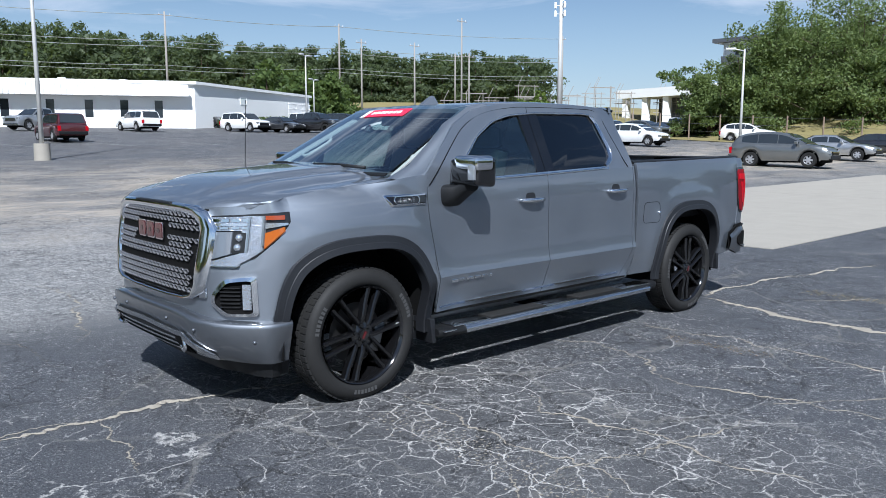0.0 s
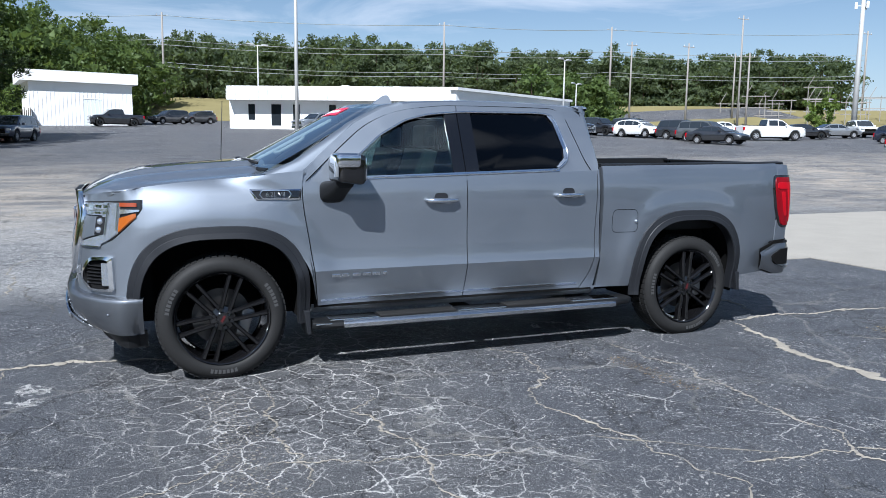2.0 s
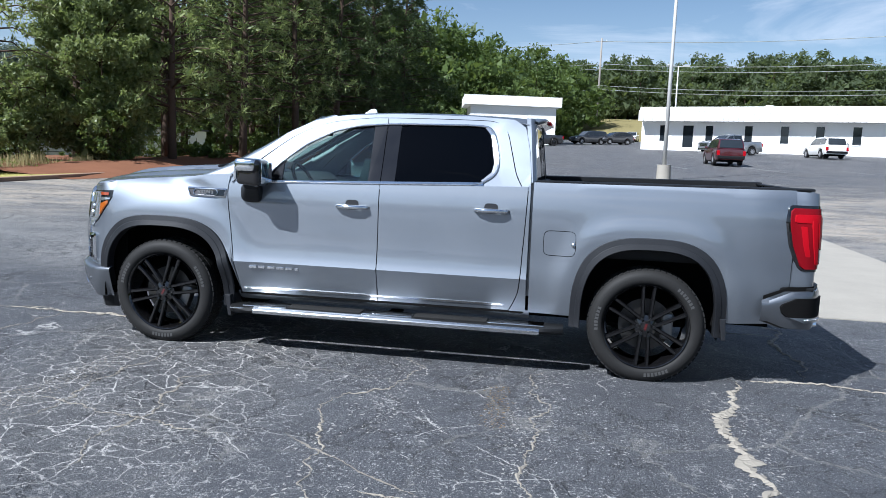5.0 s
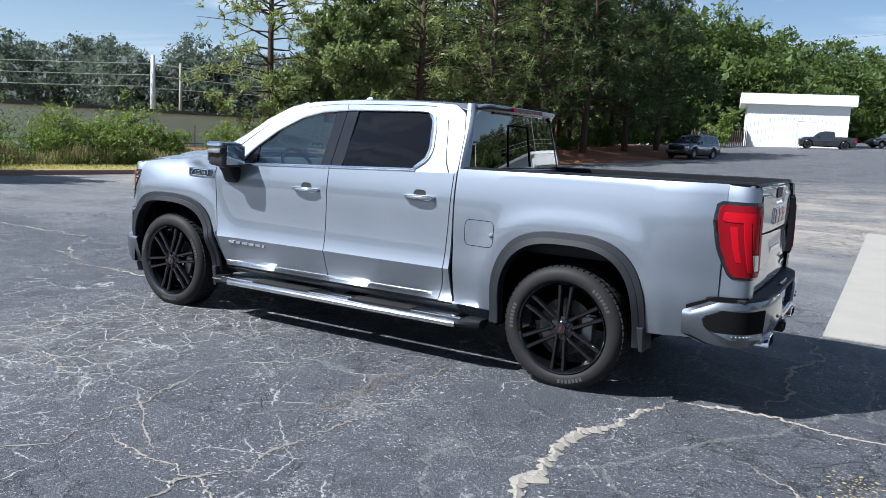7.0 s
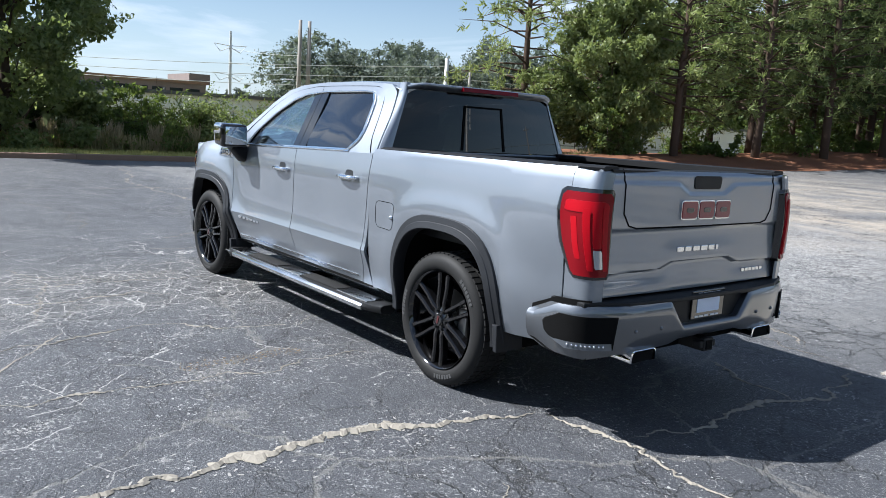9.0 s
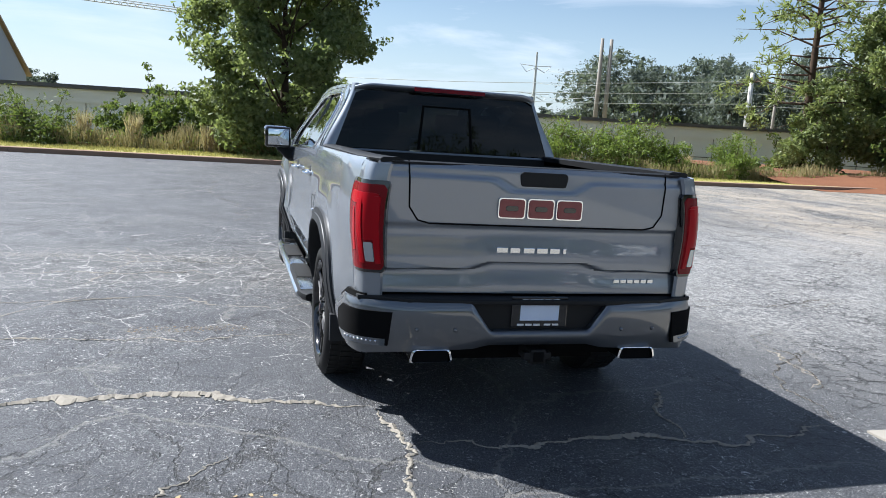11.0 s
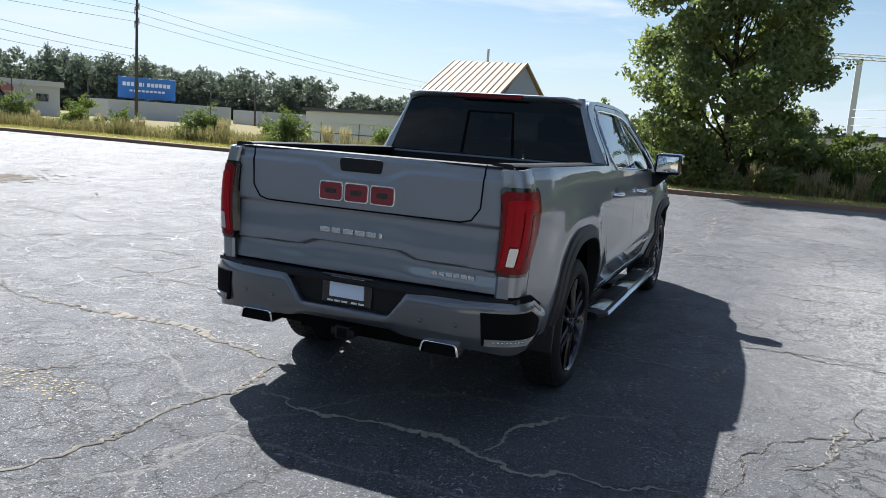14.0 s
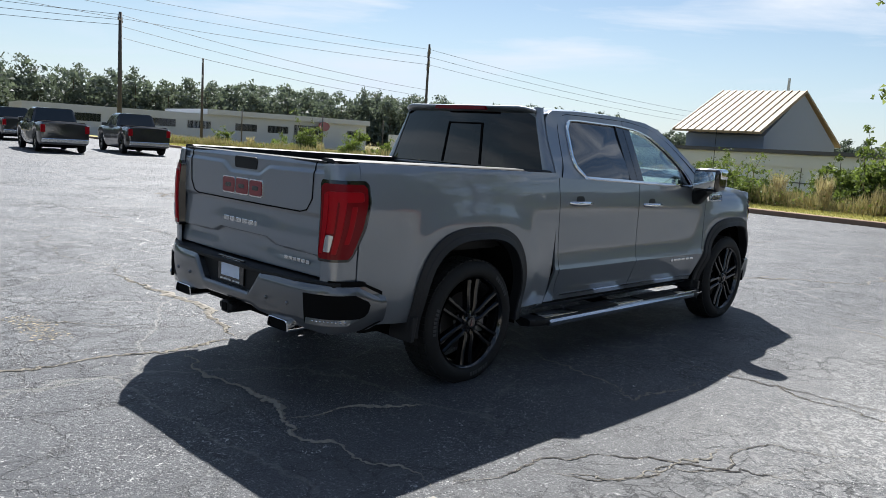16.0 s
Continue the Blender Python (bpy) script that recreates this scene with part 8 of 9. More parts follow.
def dome_tree(name, label, x, y, h, rad, seed, mat, n, size, z0, group=""):
    """A dense tree, leafy to the ground: limbs out to many lumps of leaves that make up one egg-shaped crown."""
    rng = np.random.default_rng(seed)
    t = thing(name, label, "tree", (x, y, z0), 0, group)
    bm = bmesh.new()
    spine = [Vector((0.12 * math.sin(3 * f + seed), 0.12 * math.cos(2 * f), h * 0.86 * f - 0.2 * (1 - f))) for f in np.linspace(0, 1, 8)]
    tube(bm, spine, [0.20 * (1 - 0.85 * f) * h / 9 for f in np.linspace(0, 1, 8)], 9)
    C = []
    lumps = 84
    per = int(n * 0.92 / lumps)
    for k in range(lumps):
        f = (k + rng.uniform()) / lumps
        f = 0.06 + 0.94 * f ** 0.9
        r = rad * (math.sqrt(max(0.0, 1 - ((f - 0.40) / 0.62) ** 2)) if f > 0.40 else 0.56 + 0.44 * (f / 0.40) ** 0.8)
        a = 2.39996 * k + rng.normal() * 0.4
        q = rng.uniform(0.45, 1.0) ** 0.6 * (1.0 + 0.10 * rng.normal())
        c = Vector((math.cos(a) * r * q, math.sin(a) * r * q, h * f * (0.97 + 0.04 * rng.normal())))
        root = spine[min(7, max(1, int(f * 6)))]
        mid = root.lerp(c, 0.5) + Vector((0, 0, -0.06 * r))
        if k % 2 == 0:
            tube(bm, [root, mid, c], [0.045 * h / 9, 0.03 * h / 9, 0.008], 5, caps=False)
        lr = rad * rng.uniform(0.15, 0.31)
        p = rng.normal(size=(per, 3))
        p = p / np.linalg.norm(p, axis=1)[:, None] * (rng.uniform(0, 1, (per, 1)) ** 0.5) * lr * np.array((1.1, 1.1, 0.8))
        C.append(np.array(c) + p)
        # a sprig that breaks the outline
        d = np.array((math.cos(a), math.sin(a), 0.35)) * rad * rng.uniform(0.16, 0.34)
        m = int(n * 0.08 / lumps)
        C.append(np.array(c) + d * rng.uniform(0.4, 1.3, (m, 1)) + rng.normal(size=(m, 3)) * 0.10)
    part("trunk", bm, "bark", t, "grey-brown trunk and limbs", True)
    C = np.concatenate(C)
    S = np.full(len(C), size)
    inner = np.stack([rng.normal(size=700) * rad * 0.20, rng.normal(size=700) * rad * 0.20, rng.uniform(0.08, 0.85, 700) * h], 1)
    leaves("crown", mat, np.concatenate([C[C[:, 2] > 0.15], inner]), np.concatenate([S[C[:, 2] > 0.15], np.full(700, size * 2.2)]), 0.62, rng, t, "dense leafy crown with gaps")
    return t


# pines in the straw bed
for k, (x, y, h, lo) in enumerate(((-23.2, 25.2, 15.5, 0.30), (-23.5, 31.5, 16.5, 0.25), (-17.6, 31.0, 16.0, 0.27), (-20.2, 35.0, 18.0, 0.26), (-16.2, 36.5, 17.0, 0.24), (-19.0, 40.5, 18.5, 0.26), (-14.8, 41.5, 17.5, 0.27),
                                   (-18.0, 46.0, 18.0, 0.25), (-13.9, 47.0, 18.0, 0.26), (-16.8, 51.5, 18.5, 0.25), (-12.6, 52.5, 17.5, 0.24), (-15.4, 57.5, 17.0, 0.22), (-11.6, 57.5, 15.5, 0.2), (-22.8, 42.0, 18.0, 0.22), (-25.5, 37.0, 17.0, 0.2), (-21.5, 50.0, 18.0, 0.2), (-20.0, 57.0, 18.0, 0.2))):
    pine(x, y, h, 40 + k, lo * 0.75, 0.02 * math.sin(k * 1.7), 0.55 if k < 7 else 0.85, "needle_sunlit" if k < 5 or k in (6, 14) else "needle")
# understorey under the pines
for k in range(16):
    broadleaf("understorey_shrub", "leafy undergrowth beneath the pines", -23.5 + 5.5 * math.sin(k * 2.1) + k * 0.25, 25 + 2.4 * k, 3.2 + 1.2 * math.sin(k), 3.0, 300 + k, "leaf", 2200, 0.2, 0.05, group="undergrowth", trunk=0.05)

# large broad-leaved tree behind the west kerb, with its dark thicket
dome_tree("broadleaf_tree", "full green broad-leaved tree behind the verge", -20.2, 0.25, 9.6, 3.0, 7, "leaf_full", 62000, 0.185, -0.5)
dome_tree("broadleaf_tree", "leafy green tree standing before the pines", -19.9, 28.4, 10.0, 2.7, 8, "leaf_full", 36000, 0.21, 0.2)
for k in range(9):
    broadleaf("thicket_shrub", "dense dark shrub below the broad-leaved tree", -22.8 + 0.9 * math.sin(k * 1.9), -5.0 + 1.35 * k, 3.3 + 0.6 * math.sin(k * 1.3), 3.0, 330 + k, "leaf", 10000, 0.15, 0.02, -0.7, "thicket", 0.04, 2)
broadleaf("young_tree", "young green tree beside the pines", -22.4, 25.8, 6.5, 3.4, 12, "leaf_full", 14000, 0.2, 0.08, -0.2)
broadleaf("bright_shrub", "bright green bushy sapling by the utility building", -12.2, 84.5, 4.8, 4.2, 13, "leaf_bright", 4000, 0.25, 0.05, None, "", 0.08)
broadleaf("bright_shrub", "bright green bushy tree near the substation", 98.0, 84.0, 5.5, 6.0, 14, "leaf_bright", 3500, 0.4, 0.05, None, "", 0.1)
# saplings and shrubs along the verge
for k, (y, h, w, mt) in enumerate(((-22.5, 2.3, 1.3, "leaf"), (-19.0, 2.2, 1.0, "leaf"), (-17.6, 2.6, 1.1, "leaf"), (-13.4, 2.0, 1.1, "leaf_bright"), (-9.0, 2.3, 2.0, "leaf"), (-7.4, 2.6, 2.0, "leaf"), (4.8, 2.7, 2.4, "leaf"), (6.2, 2.9, 2.6, "leaf"), (7.6, 2.9, 2.6, "leaf_full"), (9.0, 2.8, 2.2, "leaf"), (11.0, 3.3, 2.3, "leaf_bright"), (13.5, 2.7, 1.6, "leaf_bright"), (15.0, 3.3, 1.5, "leaf_bright"), (16.2, 2.2, 1.3, "leaf_bright"), (19.0, 2.6, 0.7, "leaf_bright"), (21.0, 1.7, 1.2, "leaf_bright"))):
    broadleaf("verge_sapling", "leafy young sapling in the weeds behind the verge", -20.6 - 0.7 * math.sin(k * 2.2), y, h, w, 360 + k, mt, 9000, 0.14, 0.03, -0.35, "saplings along the verge", 0.03, 3, 0.4, 6, 0.10)
for k, (y, h) in enumerate(((-45.0, 2.2), (-38.5, 2.0), (-35.0, 3.0), (-30.5, 2.6), (-27.0, 1.9))):
    broadleaf("verge_sapling", "leafy young sapling in the weeds behind the verge", -20.5 - 0.4 * math.sin(k), y, h, 1.3, 380 + k, "leaf_bright" if k % 2 else "leaf", 5000, 0.13, 0.04, -0.35, "saplings along the verge", 0.03, 2, 0.4)

# clipped hedge before the showroom
rng = np.random.default_rng(5)
for k in range(12):
    f = 0.10 + 0.055 * k
    x, y = 32.3 + (54.2 - 32.3) * f + 0.9, 71.5 + (84.5 - 71.5) * f - 1.4
    c = rng.normal(size=(420, 3))
    c = c / np.linalg.norm(c, axis=1)[:, None] * (rng.uniform(0, 1, (420, 1)) ** 0.3) * np.array((0.75, 0.75, 0.6)) + np.array((x, y, land_z(x, y) + 0.55))
    tagged(leaves("hedge_shrub", "leaf", c, 0.2, 0.7, rng), "low clipped round shrub by the white wall", "shrub", "hedge shrubs")

# weeds, plumes and turf along the verge: nobody could count them
rng = np.random.default_rng(9)
n = 52000
yy = rng.uniform(-62, 30, n)
clump = np.array([noise.noise(Vector((float(v) * 0.55, 2.0, 0))) for v in yy])
xx = KERB_X - 2.6 - np.abs(rng.normal(size=n)) * 1.5
hh = (0.55 + 0.75 * np.clip(clump + 0.35, 0, 1.2)) * rng.uniform(0.25, 1, n)
zb = np.array([0.13 - 0.5 * sstep(0.3, 1.0, (KERB_X - 0.15 - a) / 6.0) for a in xx])
C = np.stack([xx, yy, zb + hh * 0.75], 1)
D = np.tile(np.array((0.0, 0.0, 2.0)), (n, 1))
tagged(leaves("tall_weeds", "weed", C, 0.42, 0.09, rng, dirs=D), "unmown green and straw-coloured weeds behind the verge", "weeds", kind="stuff")
n = 7000
C = np.stack([KERB_X - 2.4 - np.abs(rng.normal(size=n)) * 1.2, rng.uniform(-62, 30, n), rng.uniform(0.1, 0.65, n)], 1)
tagged(leaves("low_herbs", "leaf_bright", C, 0.11, 0.5, rng), "low leafy weeds behind the verge", "weeds", kind="stuff")
for k, (y, x) in enumerate(((-11.6, -19.4), (-11.0, -19.8), (-15.0, -20.4), (-21.0, -19.9), (-15.6, -20.0), (-6.2, -19.6), (-4.6, -19.4), (-3.0, -19.8), (-1.5, -19.2), (0.6, -19.5), (2.0, -19.1), (3.4, -19.6), (4.6, -19.2), (6.0, -19.5), (12.2, -21.0), (17.5, -21.0), (-26.0, -20.0), (-29.0, -20.4), (-33.0, -20.0), (-41.0, -20.2), (-2.2, -19.0), (1.4, -19.8))):
    m = 420
    a = rng.uniform(0, 2 * math.pi, m)
    hgt = rng.uniform(0.25, 1.0, m) * (1.2 if k < 7 else 1.0)
    sp = 0.10 + 0.22 * hgt
    C = np.stack([np.cos(a) * sp * rng.uniform(0.2, 1, m), np.sin(a) * sp * rng.uniform(0.2, 1, m), hgt * 1.15], 1)
    D = np.stack([np.cos(a) * 0.25, np.sin(a) * 0.25, np.ones(m)], 1) * 2
    tuft = leaves("plume_grass", "plume", C, 0.40, 0.06, rng, dirs=D)
    tuft.matrix_basis = pose(x, y, -0.18)
    tagged(tuft, "tuft of dry tan plume grass behind the verge", "grass", "plume grass tufts")
n = 60000
C = np.stack([rng.uniform(KERB_X - 3.2, KERB_X - 0.18, n), rng.uniform(-48, 24, n), np.zeros(n)], 1)
C[:, 2] = 0.13 - 0.5 * np.clip(((KERB_X - 0.15 - C[:, 0]) / 6.0 - 0.3) / 0.7, 0, 1) ** 2 * 2 + 0.03
tagged(leaves("turf", "turf", C, 0.11, 0.14, rng, dirs=np.tile(np.array((0, 0, 1.6)), (n, 1))), "short turf of the verge", "grass", kind="stuff")


def woodland(name, label, spots, seed, per=520, size=0.75, mat="far_leaf"):
    """Far trees, too many to count, as one sheet of leaf clumps with trunks."""
    rng = np.random.default_rng(seed)
    C, S = [], []
    bm = bmesh.new()
    for x, y, h in spots:
        z0 = land_z(x, y)
        pineish = rng.uniform() < 0.5
        tube(bm, [(x, y, z0 - 0.3), (x + rng.normal() * 0.2, y, z0 + h * 0.75)], [0.16, 0.06], 5, caps=False)
        nb = 16
        for q in range(nb):
            f = (q + rng.uniform()) / nb
            zz = h * (0.04 + 0.94 * f)
            r = 1.3 * h * ((0.23 * (1 - f) ** 0.6 + 0.06) if pineish else 0.27 * math.sin(math.pi * (0.22 + 0.72 * f)) ** 0.8 + 0.03)
            a = rng.uniform(0, 2 * math.pi)
            c = np.array((x + math.cos(a) * r * 0.7, y + math.sin(a) * r * 0.7, z0 + zz))
            m = per // nb
            p = rng.normal(size=(m, 3))
            p = p / np.linalg.norm(p, axis=1)[:, None] * rng.uniform(0.3, 1, (m, 1)) * np.array((r * 0.95, r * 0.95, h * 0.085))
            C.append(c + p)
            S.append(np.full(m, size))
            k2 = 16
            C.append(c + rng.normal(size=(k2, 3)) * np.array((r * 0.3, r * 0.3, h * 0.03)))
            S.append(np.full(k2, min(1.35, max(0.8, r * 0.42))))
    trunks = part("woodland_trunks", bm, "bark")
    tagged(trunks, "thin trunks of the distant trees", "trees", kind="stuff")
    tagged(leaves(name, mat, np.concatenate(C), np.concatenate(S), 0.7, rng), label, "trees", kind="stuff")


rng = np.random.default_rng(21)
def belt_of(p0, p1, n, depth, h0, h1):
    a, b = np.array(p0, float), np.array(p1, float)
    d = (b - a) / np.linalg.norm(b - a)
    nr = np.array((-d[1], d[0]))
    out = []
    for k in range(n):
        q = a + (b - a) * ((k + rng.uniform()) / n) + nr * rng.uniform(0, depth)
        out.append((q[0], q[1], rng.uniform(h0, h1)))
    return out


woodland("north_woods", "dense mixed woodland along the north bank", belt_of((-40, 176), (120, 150), 250, 22, 9.5, 14.5) + belt_of((110, 152), (150, 124), 60, 16, 9.0, 13.5), 1, 1350, 0.44)
woodland("hut_woods", "tall green trees behind the utility building", belt_of((-34, 92), (-14, 118), 30, 14, 16, 21) + belt_of((-16, 112), (-2, 132), 22, 14, 13, 18) + belt_of((-46, 70), (-28, 96), 28, 12, 16, 21) + belt_of((-2, 132), (6, 160), 16, 12, 10, 14), 2, 1700, 0.46, "leaf")
woodland("bank_woods", "lower green trees at the showroom's far corner", belt_of((60, 96), (84, 112), 14, 8, 6.5, 9.0), 3, 700, 0.6, "leaf")
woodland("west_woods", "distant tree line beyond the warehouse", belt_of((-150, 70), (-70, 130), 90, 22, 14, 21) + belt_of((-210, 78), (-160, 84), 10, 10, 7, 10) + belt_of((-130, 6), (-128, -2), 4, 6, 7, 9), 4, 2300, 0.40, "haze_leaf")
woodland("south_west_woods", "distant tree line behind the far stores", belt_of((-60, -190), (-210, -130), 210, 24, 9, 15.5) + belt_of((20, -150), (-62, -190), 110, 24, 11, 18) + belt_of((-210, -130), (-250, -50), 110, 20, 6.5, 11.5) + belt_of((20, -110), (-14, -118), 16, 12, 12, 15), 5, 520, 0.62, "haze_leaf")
woodland("south_woods", "tree line to the south and east", belt_of((20, -110), (190, -60), 70, 20, 11, 16) + belt_of((190, -60), (200, 60), 50, 20, 10, 15), 6, 150, 1.4)
for k, (x, y, h) in enumerate(((70.5, 36.0, 9.0), (76.0, 30.5, 14.5), (80.5, 25.5, 16.0), (77.0, 20.5, 15.0), (86.5, 19.0, 17.5), (88.0, 27.0, 17.5), (79.5, 33.5, 14.0), (92.0, 12.5, 18.0), (73.0, 32.5, 11.0), (84.0, 13.0, 15.0), (95.0, 22.0, 18.5), (83.0, 30.0, 16.0))):
    broadleaf("bank_tree", "dense dark green tree on the grass bank", x, y, h, h * 0.62, 400 + k, "leaf_mid", 30000, 0.30, 0.04, None, "trees on the bank", 0.2, stems=2, twigs=6, clump=0.075)
broadleaf("lone_tree", "lone round tree beyond the canopy building", 182.5, 104.4, 17, 11, 430, "leaf", 9000, 0.55, 0.2, 4.5)
# bank of dry grass below the trees on the east
bm = bmesh.new()
grid(bm, 20, 20, lambda u, v: (62 + 45 * u, 2 + 40 * v, land_z(62 + 45 * u, 2 + 40 * v) + 0.05 + 2.6 * sstep(0.05, 0.4, u + 0.25 * (0.5 - v))))
tagged(part("grass_bank", bm, "earth", smooth=True), "dry grass bank below the trees", "bank", kind="structure")

# ---- poles, wires and far steelwork ----
def light_pole(x, y, h, label, arms=((1.0, 0.0),), base=True, group="lot light poles", r=0.11, z0=None):
    z0 = land_z(x, y) if z0 is None else z0
    t = thing("light_pole", label, "light pole", (x, y, z0), 0, group)
    if base:
        bm = bmesh.new()
        bmesh.ops.create_cone(bm, segments=20, radius1=0.36, radius2=0.33, depth=0.8, cap_ends=True, matrix=Matrix.Translation((0, 0, 0.35)))
        part("footing", bm, "concrete", t, "round concrete footing", True, 40)
    bm = bmesh.new()
    tube(bm, [(0, 0, 0.1), (0, 0, h * 0.5), (0, 0, h)], [r, r * 0.8, r * 0.6], 10)
    part("shaft", bm, "pole", t, "", True)
    for dx, dy in arms:
        bm = bmesh.new()
        tube(bm, [(0, 0, h - 0.1), (dx * 0.9, dy * 0.9, h + 0.05)], 0.04, 6)
        part("arm", bm, "pole", t, "", True)
        bm = bmesh.new()
        a = math.degrees(math.atan2(dy, dx))
        box(bm, 0.6, 1.35, -0.17, 0.17, h - 0.02, h + 0.13, 0.03)
        o = part("lamp_head", bm, "pole", t, "flat lamp head", True)
        o.matrix_basis = pose(0, 0, 0, 0, 0, a)
    return t


light_pole(7.45, 33.35, 12.0, "tall pale light pole on a concrete footing", ((1, 0), (-1, 0)))
light_pole(52.7, 23.5, 7.2, "pale light pole near the grass bank", ((-0.6, 0.8),))
light_pole(14.3, 90.0, 9.6, "slim light pole by the showroom", ((0.9, 0.3), (-0.9, -0.3)), False)
light_pole(45.4, 71.3, 8.0, "slim light pole beside the white wall", ((0.8, 0.5), (-0.8, -0.5)), False)
light_pole(58.5, 90.0, 6.0, "slim light pole beside the white wall", ((0.8, 0.5), (-0.8, -0.5)), False)
light_pole(47.0, 10.2, 7.0, "light pole on a concrete footing at the lot's edge", ((0.6, 0.8),))
light_pole(-3.9, -38.0, 9.0, "light pole on a dark footing by parked pickups", ((0.6, 0.8),))


def utility_pole(x, y, z1, label, mat="wood_pole", arms=1, group="utility poles", r=0.19, turn=0.0, z0=None, steel=False):
    z0 = land_z(x, y) - 0.2 if z0 is None else z0
    t = thing("utility_pole", label, "utility pole", (x, y, z0), turn, group)
    h = z1 - z0
    bm = bmesh.new()
    tube(bm, [(0, 0, 0), (0, 0, h * 0.5), (0, 0, h)], [r, r * 0.82, r * 0.62], 8)
    part("shaft", bm, mat, t, "", True)
    for k in range(arms):
        bm = bmesh.new()
        z = h - 0.7 - 1.5 * k
        if steel:
            for sd in (-1, 1):
                tube(bm, [(0, 0, z - 0.7), (sd * 1.7, 0, z - 0.2), (sd * 2.3, 0, z), (0, 0, z)], 0.06, 5)
        else:
            box(bm, -1.2, 1.2, -0.06, 0.06, z, z + 0.12)
        part("crossarm", bm, mat, t, "")
        for sd in (-1, 1):
            bm = bmesh.new()
            tube(bm, [(sd * (2.3 if steel else 1.0), 0, z + (-0.7 if steel else 0.12)), (sd * (2.3 if steel else 1.0), 0, z + (0 if steel else 0.42))], 0.06, 6)
            part("insulator", bm, "barn_wall", t, "")
    return t


def wires(name, spans, label, r=0.02, mat="wire", sag=0.02):
    """Each span is one hanging wire."""
    for a, b in spans:
        a, b = Vector(a), Vector(b)
        bm = bmesh.new()
        pts = []
        for k in range(17):
            f = k / 16
            p = a.lerp(b, f)
            p.z -= 4 * f * (1 - f) * (b - a).length * sag
            pts.append(p)
        tube(bm, pts, r, 4, caps=False)
        tagged(part(name, bm, mat), label, "wire", "overhead wires")


# north line along the bank
NP = [(-60, 176, 25.5), (6.7, 160, 26.5), (57.5, 137.5, 25.0), (97.5, 139.8, 27.0), (150, 120, 27.0)]
for x, y, z in NP:
    utility_pole(x, y, z, "tall grey utility pole on the north bank", "wood_pole", 1, r=0.26)
for x, y, z in ((86, 116, 20.5), (94, 110, 20.0), (100.6, 104, 24.5), (101.6, 103, 18.0), (112, 118, 20)):
    utility_pole(x, y, z, "grey utility pole near the substation", "wood_pole", 1, r=0.2)
sp = []
for (x0, y0, z0), (x1, y1, z1) in zip(NP, NP[1:]):
    for dz in (-0.6, -5.2, -6.2, -9.6, -10.4):
        sp.append(((x0, y0, z0 + dz), (x1, y1, z1 + dz)))
wires("overhead_wire", sp, "overhead wire strung along the north bank", 0.05, "wire_lit", 0.012)

# cell tower
tower = thing("cell_tower", "tall pale cell tower with a crown of antennas", "cell tower", (113.2, 90.5, 4.5))
bm = bmesh.new()
tube(bm, [(0, 0, 0), (0, 0, 12), (0, 0, 25)], [0.48, 0.40, 0.30], 12)
part("mast", bm, "pole", tower, "", True)
for k in range(9):
    bm = bmesh.new()
    a = 2 * math.pi * (k % 3) / 3 + 0.35
    z = 20.2 + 1.5 * (k // 3)
    c = (1.05 * math.cos(a), 1.05 * math.sin(a))
    box(bm, c[0] - 0.16, c[0] + 0.16, c[1] - 0.16, c[1] + 0.16, z - 0.2, z + 0.9, 0.03)
    tube(bm, [(0, 0, z + 0.3), (c[0], c[1], z + 0.3)], 0.06, 5)
    part("antenna", bm, "white_trim", tower, "white panel antenna")

# substation steelwork
sub = thing("substation", "distant grid of pale substation steelwork", "substation", (150, 112, 4.5))
rng = np.random.default_rng(31)
for k in range(26):
    bm = bmesh.new()
    x, y = -36 + 2.5 * k, 6 - 2.1 * k * 0.6 + rng.uniform(-7, 7)
    h = rng.uniform(6.0, 9.5)
    for d in (0, 3.2):
        tube(bm, [(x + d, y - d * 0.6, 0), (x + d, y - d * 0.6, h)], 0.085, 5)
    tube(bm, [(x - 0.8, y + 0.5, h - 0.3), (x + 4.0, y - 2.4, h - 0.3)], 0.085, 5)
    tube(bm, [(x - 0.8, y + 0.5, h - 2.6), (x + 4.0, y - 2.4, h - 2.6)], 0.09, 5)
    tube(bm, [(x, y, h), (x + 0.9, y - 0.5, h + 2.0)], 0.06, 5)
    part("gantry", bm, "wood_pole", sub, "pale steel gantry")

# west: pylon, concrete masts, crane
py = thing("pylon", "distant steel power pylon with two tiers of arms", "pylon", (-154.1, 63.2, -1.0))
bm = bmesh.new()
tube(bm, [(0, 0, 0), (0, 0, 19.5)], [0.5, 0.25], 8)
for z in (10.5, 16.5):
    for sd in (-1, 1):
        tube(bm, [(0, 0, z), (0, sd * 3.6, z + 0.2), (0, sd * 2.2, z - 1.3), (0, 0, z - 0.3)], 0.10, 5)
part("mast", bm, "crane", py, "grey steel mast and arms")
py2 = copy_thing(py, pose(-152, -58, -1.0, 0, 0, 30))
py2["label"] = "distant steel power pylon beyond the hall"
utility_pole(-117, 60.3, 18.0, "tall grey mast beyond the warehouse", "wood_pole", 0, "masts", 0.48, z0=0)
utility_pole(-116.3, 61.7, 17.9, "tall grey mast beyond the warehouse", "wood_pole", 0, "masts", 0.48, z0=0)
utility_pole(-75.8, 60.7, 10.4, "pale concrete mast beyond the warehouse", "pole", 0, "masts", 0.40, z0=0)
utility_pole(-69.9, 59.9, 9.3, "pale timber pole beyond the warehouse", "wood_pole", 0, "masts", 0.22, z0=0)
